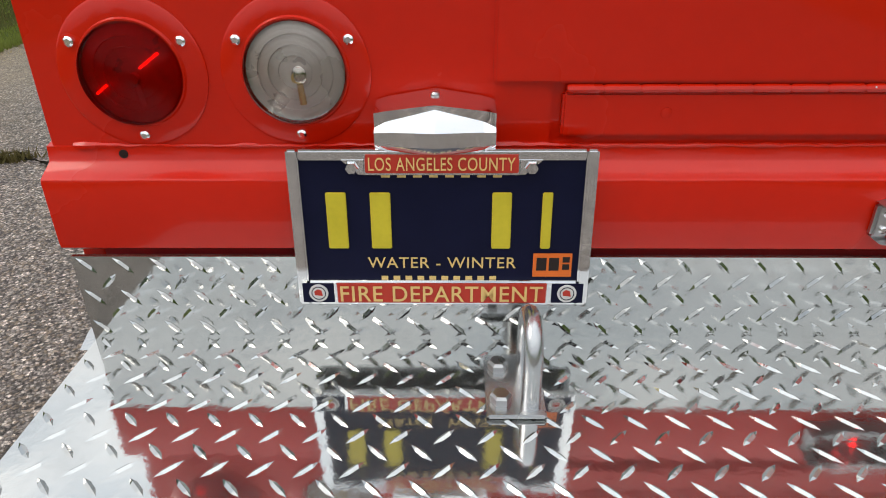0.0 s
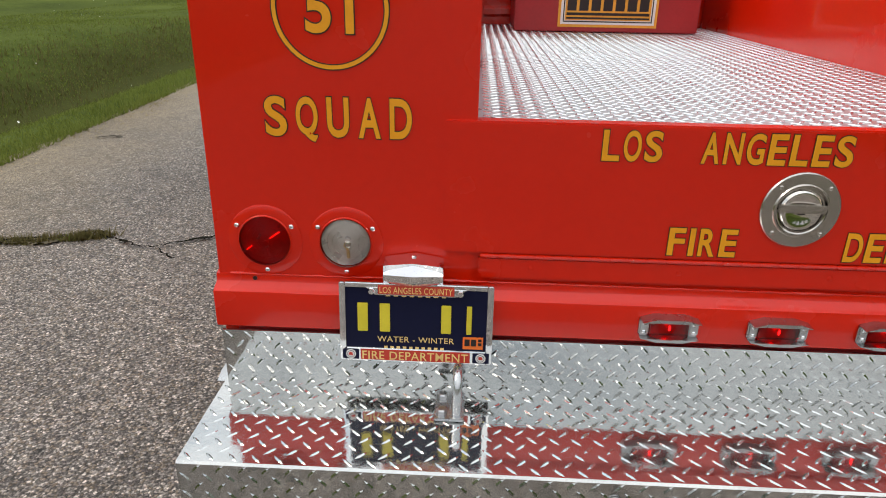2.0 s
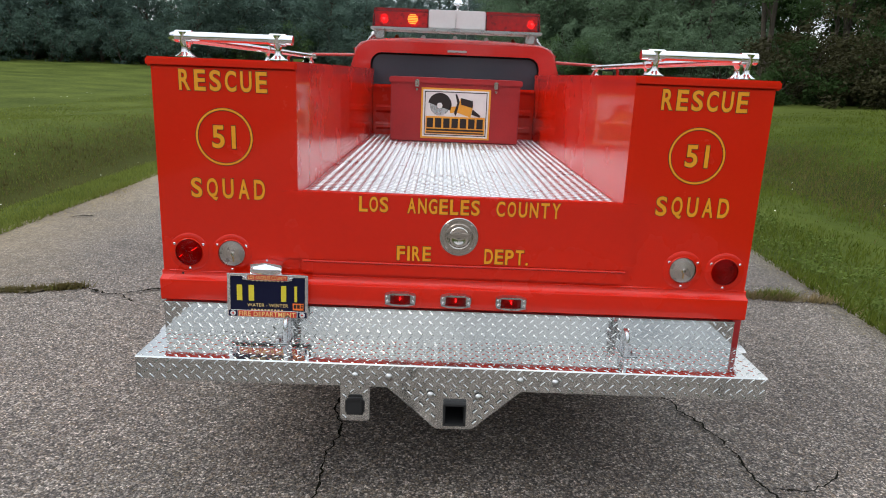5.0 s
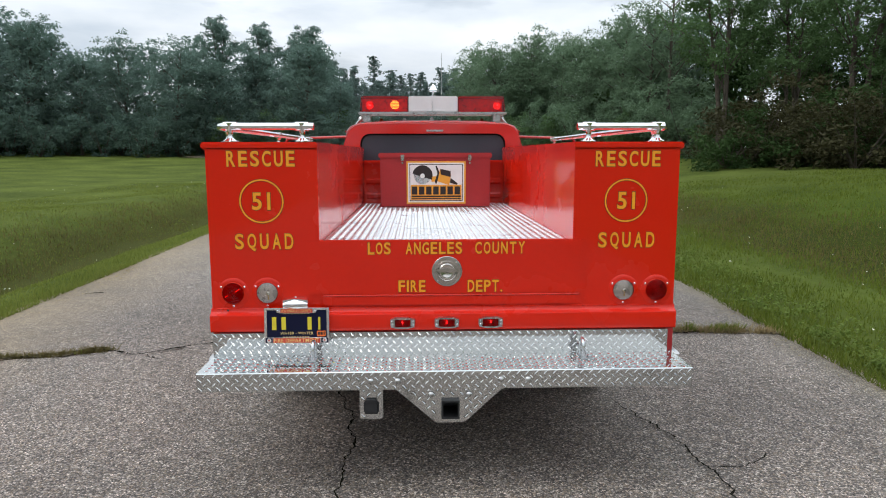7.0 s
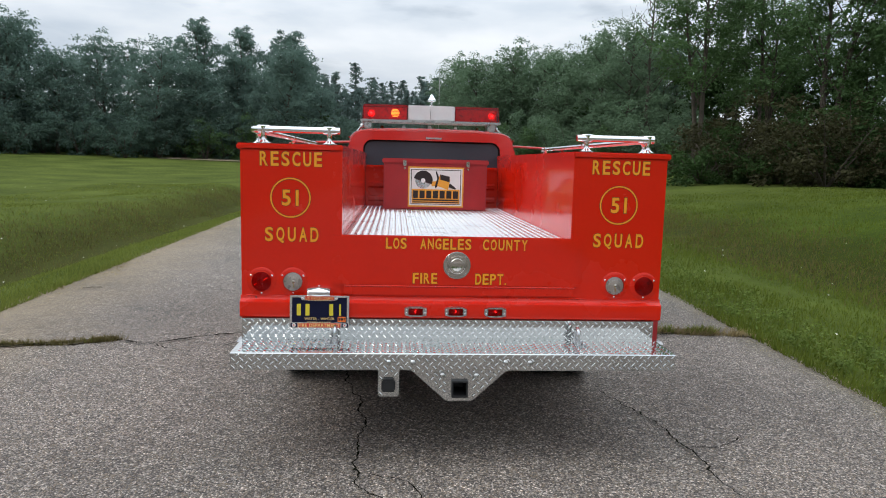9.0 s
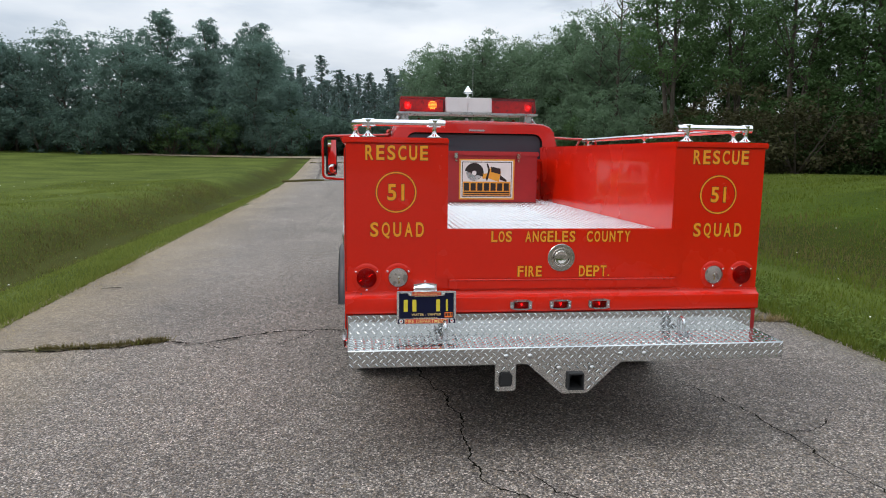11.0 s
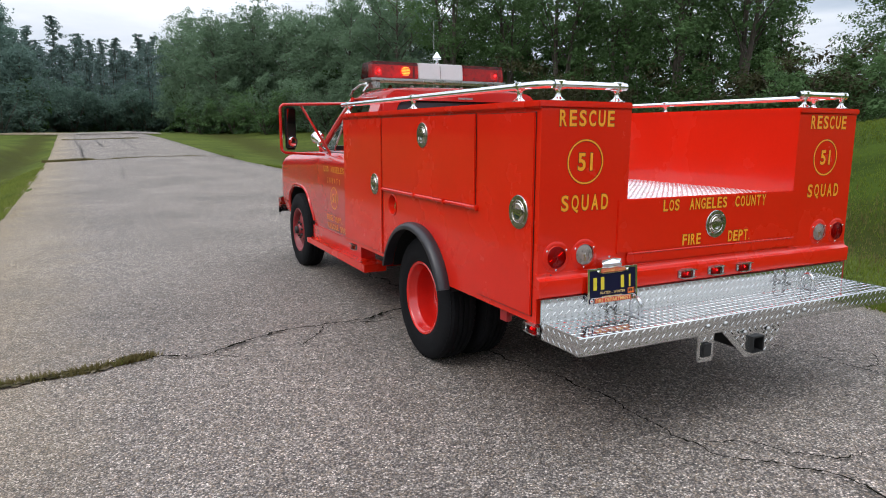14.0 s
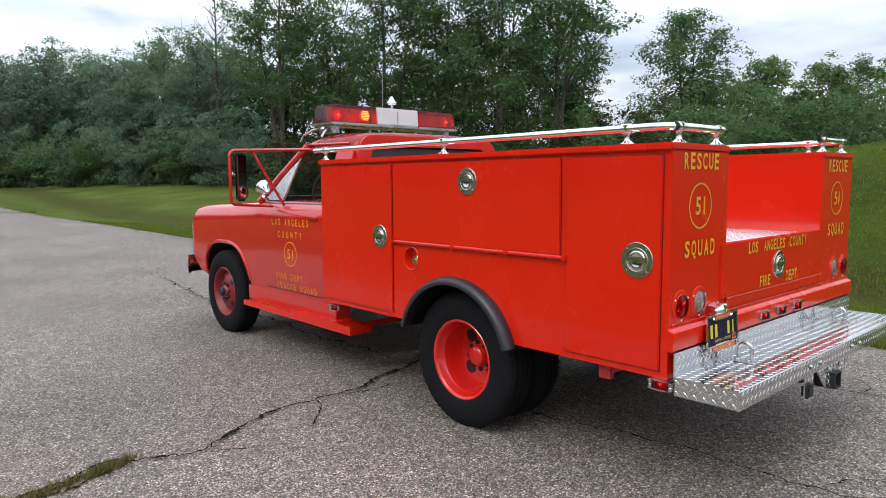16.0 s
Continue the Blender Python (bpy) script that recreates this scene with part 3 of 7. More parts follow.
def broad_tree(name, label, seed, height, width, bare, leafmat, clumps=190, per=55, size=0.15, stems=1, inner=6):
    """A broadleaf tree: one or more stems, limbs with side branches, and a crown of leafy sprays."""
    rng = np.random.default_rng(seed)
    t = thing(name, label, "tree")
    bm = B()
    r0 = (0.012 * height + 0.03) / math.sqrt(stems)
    lines = []
    for j in range(stems):
        a = 6.283 * j / stems + rng.random()
        q = width * (0.16 if stems > 1 else 0.0) * (0.6 + 0.8 * rng.random())
        tip = Vector((math.cos(a) * q, math.sin(a) * q, 0)) + Vector((rng.normal() * 0.03 * height, rng.normal() * 0.03 * height, 0))
        foot = tip * 0.06
        high = height * 0.92 * (1.0 if j == 0 else 0.82 + 0.16 * rng.random())
        bend = Vector((rng.normal(), rng.normal(), 0)) * 0.012 * height
        lines.append((foot, tip, high, bend))
        pts = [foot + (tip - foot) * s ** 1.4 + bend * math.sin(s * 6) + Vector((0, 0, high * s - 0.2)) for s in (0, 0.12, 0.26, 0.42, 0.58, 0.74, 0.88, 1.0)]
        tube(bm, pts, [r0 * 1.25, r0, r0 * 0.9, r0 * 0.75, r0 * 0.58, r0 * 0.4, r0 * 0.22, r0 * 0.07], 7)
    centres, spread = [], []
    limbs = 24
    for i in range(limbs):
        foot, tip, high, bend = lines[i % stems]
        f = (i + 0.5) / limbs
        a = 2.4 * i + 0.6 * rng.random()
        prof = math.sqrt(max(0.08, 1 - abs(2 * f - 0.85) ** 2.3 / 1.35))
        out = width * 0.5 * prof * (0.38 + 0.42 * rng.random())
        top = height * (bare + (0.93 - bare) * (0.06 + 0.90 * f))
        s = min(0.97, top / high * (0.62 + 0.30 * f))
        base = foot + (tip - foot) * s ** 1.4 + bend * math.sin(s * 6) + Vector((0, 0, high * s - 0.2))
        mid = foot + (tip - foot) * s ** 1.4
        end = Vector((mid.x + math.cos(a) * out, mid.y + math.sin(a) * out, top))
        d = end - base
        tube(bm, [base, base + d * 0.4 + Vector((0, 0, 0.05 * out)), base + d * 0.8 + Vector((0, 0, 0.06 * out)), end], [r0 * 0.36, r0 * 0.24, r0 * 0.13, r0 * 0.04], 4)
        # a rounded lobe of small sprays round the limb's end
        lobe = width * (0.14 + 0.10 * rng.random())
        for j in range(max(3, clumps // limbs)):
            q = Vector(rng.normal(size=3))
            q = q.normalized() * lobe * rng.random() ** 0.4
            c = end + Vector((q.x, q.y, q.z * 0.85 + 0.1 * lobe))
            c.z = max(height * bare * 0.8, min(c.z, height))
            if j % 4 == 0:
                tube(bm, [base + d * 0.75, c], [r0 * 0.09, r0 * 0.03], 3)
            centres.append(tuple(c))
            spread.append(width * (0.085 + 0.060 * rng.random()))
    part("trunk", bm, BARK, t)
    v, f = leaf_cloud(centres, per, spread, size, rng)
    if inner:
        mid = [(c[0] * 0.62, c[1] * 0.62, c[2] * 0.95 - 0.3) for c in centres]
        v2, f2 = leaf_cloud(mid, inner, [q * 1.3 for q in spread], size * 1.9, rng)
        k = len(v)
        v, f = v + v2, f + [[i + k for i in q] for q in f2]
    raw("crown", v, f, leafmat, t)
    return t


def bare_tree(name, label, seed, height):
    """A dead tree: trunk, limbs and twigs without leaves."""
    rng = np.random.default_rng(seed)
    t = thing(name, label, "tree")
    bm = B()
    r0 = 0.011 * height
    tube(bm, [(0, 0, -0.2), (0.1, 0, height * 0.4), (0.0, 0.15, height * 0.75), (0.15, 0.1, height)], [r0, r0 * 0.7, r0 * 0.35, r0 * 0.06], 7)
    for i in range(26):
        z = height * (0.35 + 0.62 * i / 26)
        a, ln = 2.4 * i, height * (0.20 - 0.13 * i / 26) * (0.7 + 0.6 * rng.random())
        d = Vector((math.cos(a), math.sin(a), 0.9))
        p = [Vector((0.05, 0.1, z)) + d * ln * q + Vector(rng.normal(size=3) * 0.06 * ln) * q for q in (0, 0.35, 0.7, 1.0)]
        tube(bm, p, [r0 * 0.28, r0 * 0.2, r0 * 0.12, r0 * 0.04], 4)
        for k in range(4):
            b = p[1 + k % 3]
            e = b + Vector((rng.normal(), rng.normal(), 0.8 + abs(rng.normal()))) * ln * 0.22
            tube(bm, [b, e], [r0 * 0.10, r0 * 0.03], 3)
    part("trunk", bm, BARK, t)
    return t


def pine_tree(name, label, seed, height, width):
    rng = np.random.default_rng(seed)
    t = thing(name, label, "tree")
    bm = B()
    r0 = 0.012 * height + 0.02
    tube(bm, [(0, 0, -0.2), (0.05, 0, height * 0.5), (0, 0.05, height)], [r0, r0 * 0.6, r0 * 0.1], 7)
    centres, spread = [], []
    z = height * 0.10
    while z < height * 0.985:
        s = z / height
        ln = width * 0.5 * (1.04 - s) ** 0.55 * (0.15 + 1.0 * rng.random())
        a = rng.random() * 6.28
        e = (math.cos(a) * ln, math.sin(a) * ln, z + (0.30 * s - 0.02) * ln)
        tube(bm, [(0, 0, z), e], [r0 * 0.2, r0 * 0.04], 4)
        for q in (0.25, 0.5, 0.75, 1.0):
            centres.append((e[0] * q + 0.15 * rng.normal(), e[1] * q + 0.15 * rng.normal(), z + (e[2] - z) * q + 0.2 * rng.normal()))
            spread.append(0.22 * ln + 0.15)
        z += height * 0.0095
    part("trunk", bm, BARK, t)
    v, f = leaf_cloud(centres, 15, spread, 0.14, rng, 0.5)
    raw("crown", v, f, NEEDLE_HAZE, t)
    return t


def shrub(name, label, seed, height, width, leafmat, per=80, size=0.09, clumps=8):
    rng = np.random.default_rng(seed)
    t = thing(name, label, "bush")
    bm = B()
    centres, spread = [], []
    for i in range(7):
        a = i * 0.9 + rng.random()
        e = Vector((math.cos(a) * width * 0.32, math.sin(a) * width * 0.32, height * (0.45 + 0.45 * rng.random())))
        tube(bm, [(0, 0, -0.1), tuple(e * 0.5), tuple(e)], [0.05, 0.035, 0.012], 5)
        for k in range(clumps):
            c = e * (0.25 + 0.85 * rng.random()) + Vector(rng.normal(size=3) * 0.14 * width)
            centres.append((c.x, c.y, max(0.2, c.z)))
            spread.append(width * (0.09 + 0.08 * rng.random()))
    part("stem", bm, BARK, t)
    v, f = leaf_cloud(centres, per, spread, size, rng, 0.6)
    raw("foliage", v, f, leafmat, t)
    return t


def plant():
    rng = random.Random(11)
    kinds = [broad_tree("broadleaf_tree", "tall dark green broadleaf tree at the wood's edge", 21, 15, 8.5, 0.10, LEAF_HAZE, 216, 64, 0.135),
             broad_tree("broadleaf_tree", "broad rounded dark green broadleaf tree", 22, 13, 9.5, 0.06, LEAF_HAZE, 216, 64, 0.135),
             broad_tree("broadleaf_tree", "slender green broadleaf tree with gaps in its crown", 23, 16, 7.0, 0.30, LEAF, 192, 50, 0.135, 2, 2),
             broad_tree("broadleaf_tree", "paler green young broadleaf tree", 24, 10, 6.5, 0.08, LEAF_PALE, 192, 58, 0.12),
             broad_tree("broadleaf_tree", "dense dark green broadleaf tree", 25, 14, 8.0, 0.05, LEAF_HAZE, 216, 64, 0.135),
             broad_tree("broadleaf_tree", "tall slender green poplar-like tree", 26, 16.5, 6.2, 0.28, LEAF_HAZE, 192, 50, 0.135, 2),
             broad_tree("broadleaf_tree", "tall leafy green tree with several stems beside the road", 27, 16, 8.5, 0.30, LEAF, 240, 66, 0.115, 3, 1),
             broad_tree("broadleaf_tree", "tall slender tree with an airy crown", 28, 17.5, 7.0, 0.34, LEAF, 216, 62, 0.115, 2, 1),
             broad_tree("broadleaf_tree", "dense leafy tree beside the road", 29, 14, 8.0, 0.08, LEAF, 240, 80, 0.115, 2, 4),
             broad_tree("broadleaf_tree", "green tree deep in the wood, darkened for shade", 30, 14, 8.5, 0.05, LEAF_SHADED, 144, 28, 0.23),
             broad_tree("broadleaf_tree", "green tree in the second row of the wood, leaves coloured for haze", 33, 14, 8.5, 0.05, LEAF_HAZE, 144, 36, 0.20),
             broad_tree("broadleaf_tree", "leafy green tree along the road, leaves coloured for haze", 34, 14, 8.8, 0.06, LEAF_HAZE_MID, 216, 62, 0.13)]
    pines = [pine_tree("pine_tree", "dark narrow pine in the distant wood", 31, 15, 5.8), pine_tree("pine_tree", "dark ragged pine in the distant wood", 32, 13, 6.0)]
    shrubs = [shrub("bush", "dense green bush at the foot of the wood", 41, 3.4, 4.6, LEAF),
              shrub("bush", "pale green bush at the foot of the wood", 42, 2.6, 4.0, LEAF_PALE),
              shrub("bush", "tall dark green bush under the trees", 43, 4.6, 4.6, LEAF),
              shrub("bush", "thicket deep in the wood, darkened for shade", 44, 5.5, 7.0, LEAF_SHADED, 32, 0.26),
              shrub("bush", "green bush on the bank, darkened for shade", 45, 4.0, 5.0, LEAF_SHADED),
              shrub("bush", "low green bush on the bank, darkened for shade", 46, 2.8, 4.6, LEAF_SHADED),
              shrub("bush", "green bush at the foot of the wood, coloured for haze and shade", 47, 4.2, 5.0, LEAF_HAZE_SHADE, 60, 0.11),
              shrub("bush", "brownish brush under the trees, its colour darkened for shade", 48, 3.4, 5.0, BRUSH),
              shrub("bush", "tall leafy green bush along the road, leaves coloured for haze", 49, 4.2, 4.8, LEAF_HAZE_MID)]
    used = set()

    def put(pool, i, az, d, scale, group):
        x, y = -1.0 + d * math.sin(radians(az)), -3.0 + d * math.cos(radians(az))
        m = Matrix.LocRotScale((x, y, ground_z(x, y) - 0.05), Euler((0, 0, rng.random() * 6.28)), (scale, scale, scale * (0.94 + 0.12 * rng.random())))
        ob = pool[i]
        if ob in used:
            c = copy_thing(ob, m)
            c.matrix_basis = m
        else:
            used.add(ob)
            c = ob
            c.matrix_basis = m
        tagged(c, group=group)

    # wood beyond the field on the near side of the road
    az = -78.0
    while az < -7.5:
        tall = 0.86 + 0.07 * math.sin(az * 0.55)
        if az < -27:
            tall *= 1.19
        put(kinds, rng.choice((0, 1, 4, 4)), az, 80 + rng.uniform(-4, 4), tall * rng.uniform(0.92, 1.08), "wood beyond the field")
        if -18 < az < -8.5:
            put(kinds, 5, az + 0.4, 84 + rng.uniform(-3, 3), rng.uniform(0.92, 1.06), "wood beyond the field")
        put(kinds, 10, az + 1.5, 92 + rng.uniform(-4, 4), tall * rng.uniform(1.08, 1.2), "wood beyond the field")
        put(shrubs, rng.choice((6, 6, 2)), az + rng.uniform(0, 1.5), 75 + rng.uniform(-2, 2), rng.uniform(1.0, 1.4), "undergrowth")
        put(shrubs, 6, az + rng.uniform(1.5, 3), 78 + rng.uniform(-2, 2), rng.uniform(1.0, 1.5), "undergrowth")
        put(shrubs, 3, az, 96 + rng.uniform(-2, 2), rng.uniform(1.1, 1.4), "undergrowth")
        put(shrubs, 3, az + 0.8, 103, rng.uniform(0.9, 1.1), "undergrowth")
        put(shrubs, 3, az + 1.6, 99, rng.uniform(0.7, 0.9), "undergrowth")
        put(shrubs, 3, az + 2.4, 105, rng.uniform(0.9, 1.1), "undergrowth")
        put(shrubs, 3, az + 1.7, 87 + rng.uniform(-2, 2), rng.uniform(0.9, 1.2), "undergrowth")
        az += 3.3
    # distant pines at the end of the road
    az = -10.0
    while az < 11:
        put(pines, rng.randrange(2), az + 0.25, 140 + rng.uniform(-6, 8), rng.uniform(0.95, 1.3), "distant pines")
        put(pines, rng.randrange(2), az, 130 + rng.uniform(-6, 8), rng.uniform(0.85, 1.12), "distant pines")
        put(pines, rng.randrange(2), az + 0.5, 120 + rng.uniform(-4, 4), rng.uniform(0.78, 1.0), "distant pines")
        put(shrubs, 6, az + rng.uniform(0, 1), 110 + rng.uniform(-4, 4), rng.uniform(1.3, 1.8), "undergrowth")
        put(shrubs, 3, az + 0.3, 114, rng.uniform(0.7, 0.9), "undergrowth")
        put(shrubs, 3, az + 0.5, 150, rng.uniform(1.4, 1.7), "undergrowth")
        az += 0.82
    # wood along the far side of the road
    az = 5.0
    while az < 22.5:
        put(kinds, rng.choice((11, 11, 3, 11)), az, 84 - 1.3 * (az - 4.5) + rng.uniform(-3, 3), rng.uniform(0.80, 0.98), "wood along the road")
        put(kinds, rng.choice((11, 10)), az + 1.2, 94 - 1.3 * (az - 4.5) + rng.uniform(-3, 3), rng.uniform(0.92, 1.04), "wood along the road")
        put(shrubs, rng.choice((8, 2)), az + 0.8, 76 - 1.3 * (az - 4.5) + rng.uniform(-2, 2), rng.uniform(1.0, 1.4), "undergrowth")
        put(shrubs, rng.choice((8, 8)), az + 1.8, 78 - 1.3 * (az - 4.5) + rng.uniform(-2, 2), rng.uniform(1.0, 1.4), "undergrowth")
        put(shrubs, 3, az + 1.0, 88 - 1.3 * (az - 4.5), rng.uniform(1.0, 1.3), "undergrowth")
        az += 2.4
    az = 25.0
    while az < 49:
        put(kinds, rng.choice((6, 7, 6, 7)), az, 53 - 0.25 * (az - 18) + rng.uniform(-3, 3), rng.uniform(0.98, 1.15), "wood along the road")
        put(kinds, rng.choice((2, 7)), az + 2.3, 60 - 0.25 * (az - 18) + rng.uniform(-3, 3), rng.uniform(0.72, 0.92), "wood along the road")
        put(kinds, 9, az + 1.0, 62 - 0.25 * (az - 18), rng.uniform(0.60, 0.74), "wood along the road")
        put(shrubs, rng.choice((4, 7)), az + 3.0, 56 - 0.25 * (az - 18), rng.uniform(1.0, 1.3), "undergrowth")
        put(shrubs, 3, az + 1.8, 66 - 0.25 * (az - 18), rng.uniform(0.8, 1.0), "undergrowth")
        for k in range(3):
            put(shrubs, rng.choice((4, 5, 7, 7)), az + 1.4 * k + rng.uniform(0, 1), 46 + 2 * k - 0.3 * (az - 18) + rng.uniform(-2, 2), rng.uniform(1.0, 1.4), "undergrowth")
        az += 4.6
    az = 50.5
    while az < 100:
        put(kinds, 3, az, 47 + rng.uniform(-2, 2), 0.60 if az < 57 else rng.uniform(0.74, 0.88), "wood along the road")
        if az > 57:
            put(kinds, rng.choice((3, 2)), az + 2.2, 53, rng.uniform(0.55, 0.70), "wood along the road")
        for k in range(3):
            put(shrubs, rng.choice((0, 4, 2, 5)), az + 1.5 * k + rng.uniform(0, 1), 37 + 3 * k + rng.uniform(-2, 2), rng.uniform(0.9, 1.3), "undergrowth")
        az += 4.6
    put(kinds, 8, 58.4, 44.5, 0.86, "wood along the road")
    put(kinds, 4, -6.2, 88, 0.74, "wood beyond the field")
    dead = [bare_tree("dead_tree", "bare grey dead tree among the green trees", 61, 15)]
    put(dead, 0, 21.0, 60, 1.12, "")
    # unseen woods added all round behind, for the mirrors and chrome to reflect
    az = 104.0
    while az < 280:
        put(kinds, 9, az, 75 + rng.uniform(-6, 6), rng.uniform(0.8, 1.0), "woods round the road")
        put(shrubs, rng.randrange(3), az + 2, 68 + rng.uniform(-3, 3), rng.uniform(1.3, 1.8), "undergrowth")
        az += 8.5
    for i, ob in enumerate([q for q in kinds + pines + shrubs if q not in used]):
        put([ob], 0, 130.0 + 9 * i, 84, 0.9, "woods round the road")


plant()


# ---------- cracks and weeds on the road ----------
def jagged(points, step, rough, seed):
    """A fractured line through a few points on the plan."""
    out = []
    for (x0, y0), (x1, y1) in zip(points, points[1:]):
        n = max(2, int(math.hypot(x1 - x0, y1 - y0) / step))
        for i in range(n):
            t = i / n
            x, y = x0 + (x1 - x0) * t, y0 + (y1 - y0) * t
            k = rough * (noise.noise((x * 3.1, y * 3.1, seed)) + 0.55 * noise.noise((x * 9, y * 9, seed + 4)) + 0.35 * noise.noise((x * 27, y * 27, seed + 9)) + 0.16 * noise.noise((x * 70, y * 70, seed + 13)))
            ln = math.hypot(x1 - x0, y1 - y0)
            out.append((x - k * (y1 - y0) / ln, y + k * (x1 - x0) / ln))
    return out + [points[-1]]


def crack(points, wide, seed, label="dark open crack across the asphalt", rough=0.09, fill=CRACK, lift=0.0125):
    p = jagged(points, 0.02, rough, seed)
    verts, faces = [], []
    n = len(p)
    for i, (x, y) in enumerate(p):
        x1, y1 = p[min(i + 1, n - 1)]
        x0, y0 = p[max(i - 1, 0)]
        d = math.hypot(x1 - x0, y1 - y0) + 1e-6
        w = wide * max(0.38, 0.75 + 0.9 * noise.noise((x * 5, y * 5, seed + 20)) + 0.8 * noise.noise((x * 17, y * 17, seed + 30)) + 0.4 * noise.noise((x * 60, y * 60, seed + 33))) * min(1, 8 * i / n + 0.1, 8 * (n - 1 - i) / n + 0.1)
        for q in (-1, 1):
            e = w * max(0.15, 1 + 0.9 * noise.noise((x * 40, y * 40, seed + 7 * q)) + 0.6 * noise.noise((x * 90, y * 90, seed + 5 * q)))
            vx, vy = x - q * e * (y1 - y0) / d, y + q * e * (x1 - x0) / d
            verts.append((vx, vy, road_z(vx, vy) + lift))
    for i in range(n - 1):
        faces.append((2 * i, 2 * i + 1, 2 * i + 3, 2 * i + 2))
    ob = raw("road_crack", verts, faces, fill)
    tagged(ob, label, "crack", kind="structure")


crack([(-4.15, 2.06), (-3.52, 2.09), (-3.19, 2.07), (-2.87, 2.11), (-2.67, 2.21), (-2.50, 2.15), (-2.38, 2.03), (-2.20, 2.02), (-2.0, 2.17), (-1.70, 2.28), (-1.34, 2.27), (-1.08, 2.25), (-0.84, 2.34), (-0.48, 2.44), (0.4, 2.50), (1.5, 2.45), (2.95, 2.52)], 0.0135, 1, rough=0.055)
crack([(-4.15, 2.06), (-3.52, 2.08), (-3.19, 2.06), (-2.87, 2.10), (-2.67, 2.20), (-2.52, 2.17)], 0.014, 51, "wide weedy crack at the road's edge", 0.06, MOSS, 0.0165)
crack([(-4.15, 2.05), (-3.5, 2.09), (-3.19, 2.06), (-2.87, 2.10), (-2.67, 2.20)], 0.034, 53, "dry dirt along the weedy crack", 0.05, DIRT, 0.0105)
crack([(2.05, 2.49), (2.4, 2.53), (2.7, 2.50), (3.05, 2.53)], 0.055, 52, "dirt washed into the end of the road crack", 0.05, DIRT, 0.0105)
crack([(-2.22, 2.01), (-2.13, 1.93), (-2.06, 1.86)], 0.007, 3, rough=0.04)
crack([(-1.66, 1.89), (-1.63, 1.93), (-1.54, 2.01), (-1.45, 2.14), (-1.40, 2.26)], 0.0065, 2, rough=0.05)
crack([(-1.24, 2.26), (-1.02, 2.14), (-0.86, 2.16)], 0.006, 14, rough=0.05)
crack([(-0.58, 2.43), (-0.61, 0.96), (-0.50, 0.45), (-0.47, 0.17), (-0.48, -0.24), (-0.46, -0.38), (-0.47, -0.55), (-0.43, -0.63), (-0.32, -0.67), (-0.26, -0.76), (-0.19, -0.89), (-0.20, -1.4), (-0.34, -2.2)], 0.0056, 4, rough=0.05)
crack([(1.05, 0.9), (1.20, 0.35), (1.23, 0.14), (1.25, -0.10), (1.25, -0.37), (1.28, -0.67), (1.40, -1.2), (1.45, -2.4)], 0.0055, 5, rough=0.06)
crack([(1.25, -0.10), (1.42, -0.05), (1.62, 0.10)], 0.003, 54, rough=0.05)
crack([(-0.45, -0.40), (-0.28, -0.52), (-0.10, -0.72), (0.25, -0.80)], 0.0042, 6, rough=0.07)
crack([(-0.10, 9.2), (-0.26, 7.6), (-0.45, 6.1), (-0.42, 5.2), (-0.48, 2.5)], 0.0085, 7, rough=0.12)
crack([(-5.2, 34.6), (-3.42, 35.3), (-1.91, 35.8), (-0.33, 36.1), (1.8, 36.9), (3.9, 37.7)], 0.060, 8, "dark weedy joint across the far road", 0.10)
crack([(-5.4, 35.0), (-4.4, 35.1), (-3.3, 35.45)], 0.16, 15, "wide weedy end of the far road joint", 0.10)
crack([(-5.4, 57.2), (-3.17, 57.3), (-1.4, 57.2), (0.2, 57.5)], 0.11, 16, "dark weedy joint across the far road", 0.12)
crack([(-4.6, 63.0), (-4.5, 56.2), (-3.9, 46.7), (-3.55, 36.0)], 0.045, 9, "winding dark sealed crack on the far road", 0.12, SEAL)
crack([(-3.17, 57.2), (-2.83, 51.2), (-2.55, 47.2)], 0.045, 10, "winding dark sealed crack on the far road", 0.12, SEAL)
crack([(-0.24, 62.0), (-1.30, 55.6), (-1.01, 48.0), (-0.75, 43.5)], 0.039, 12, "winding dark sealed crack on the far road", 0.15, SEAL)
crack([(-2.05, 28.5), (-2.16, 24.0), (-2.20, 20.0)], 0.017, 17, "winding dark sealed crack on the far road", 0.10, SEAL)
crack([(-3.95, 4.55), (-3.80, 4.60), (-3.70, 4.58)], 0.02, 13, rough=0.03)


def grass(name, n, region, height, seed, label, zf=None, lean=0.5, blade=BLADE, mown=None):
    """Many single blades in one mesh. region: a function of the random source that gives a place on the plan."""
    rng = np.random.default_rng(seed)
    verts, faces = [], []
    for i in range(n):
        x, y = region(rng)
        z = (zf or ground_z)(x, y) - 0.012
        h = height * (0.45 + 0.9 * rng.random()) * (0.7 + 0.6 * noise.noise((x * 0.9, y * 0.9, 7)))
        if mown:
            h *= mown(x, y)
        a, b = rng.random() * 6.283, rng.random() * 6.283
        w = 0.0035 + 0.0045 * rng.random() + 0.0006 * max(0.0, abs(x) - 3)
        dx, dy = math.cos(a) * w, math.sin(a) * w
        k = lean * h * rng.random()
        verts += [(x - dx, y - dy, z), (x + dx, y + dy, z), (x + math.cos(b) * k, y + math.sin(b) * k, z + h)]
        faces.append((3 * i, 3 * i + 1, 3 * i + 2))
    ob = raw(name, verts, faces, blade)
    tagged(ob, label, "grass", kind="stuff")


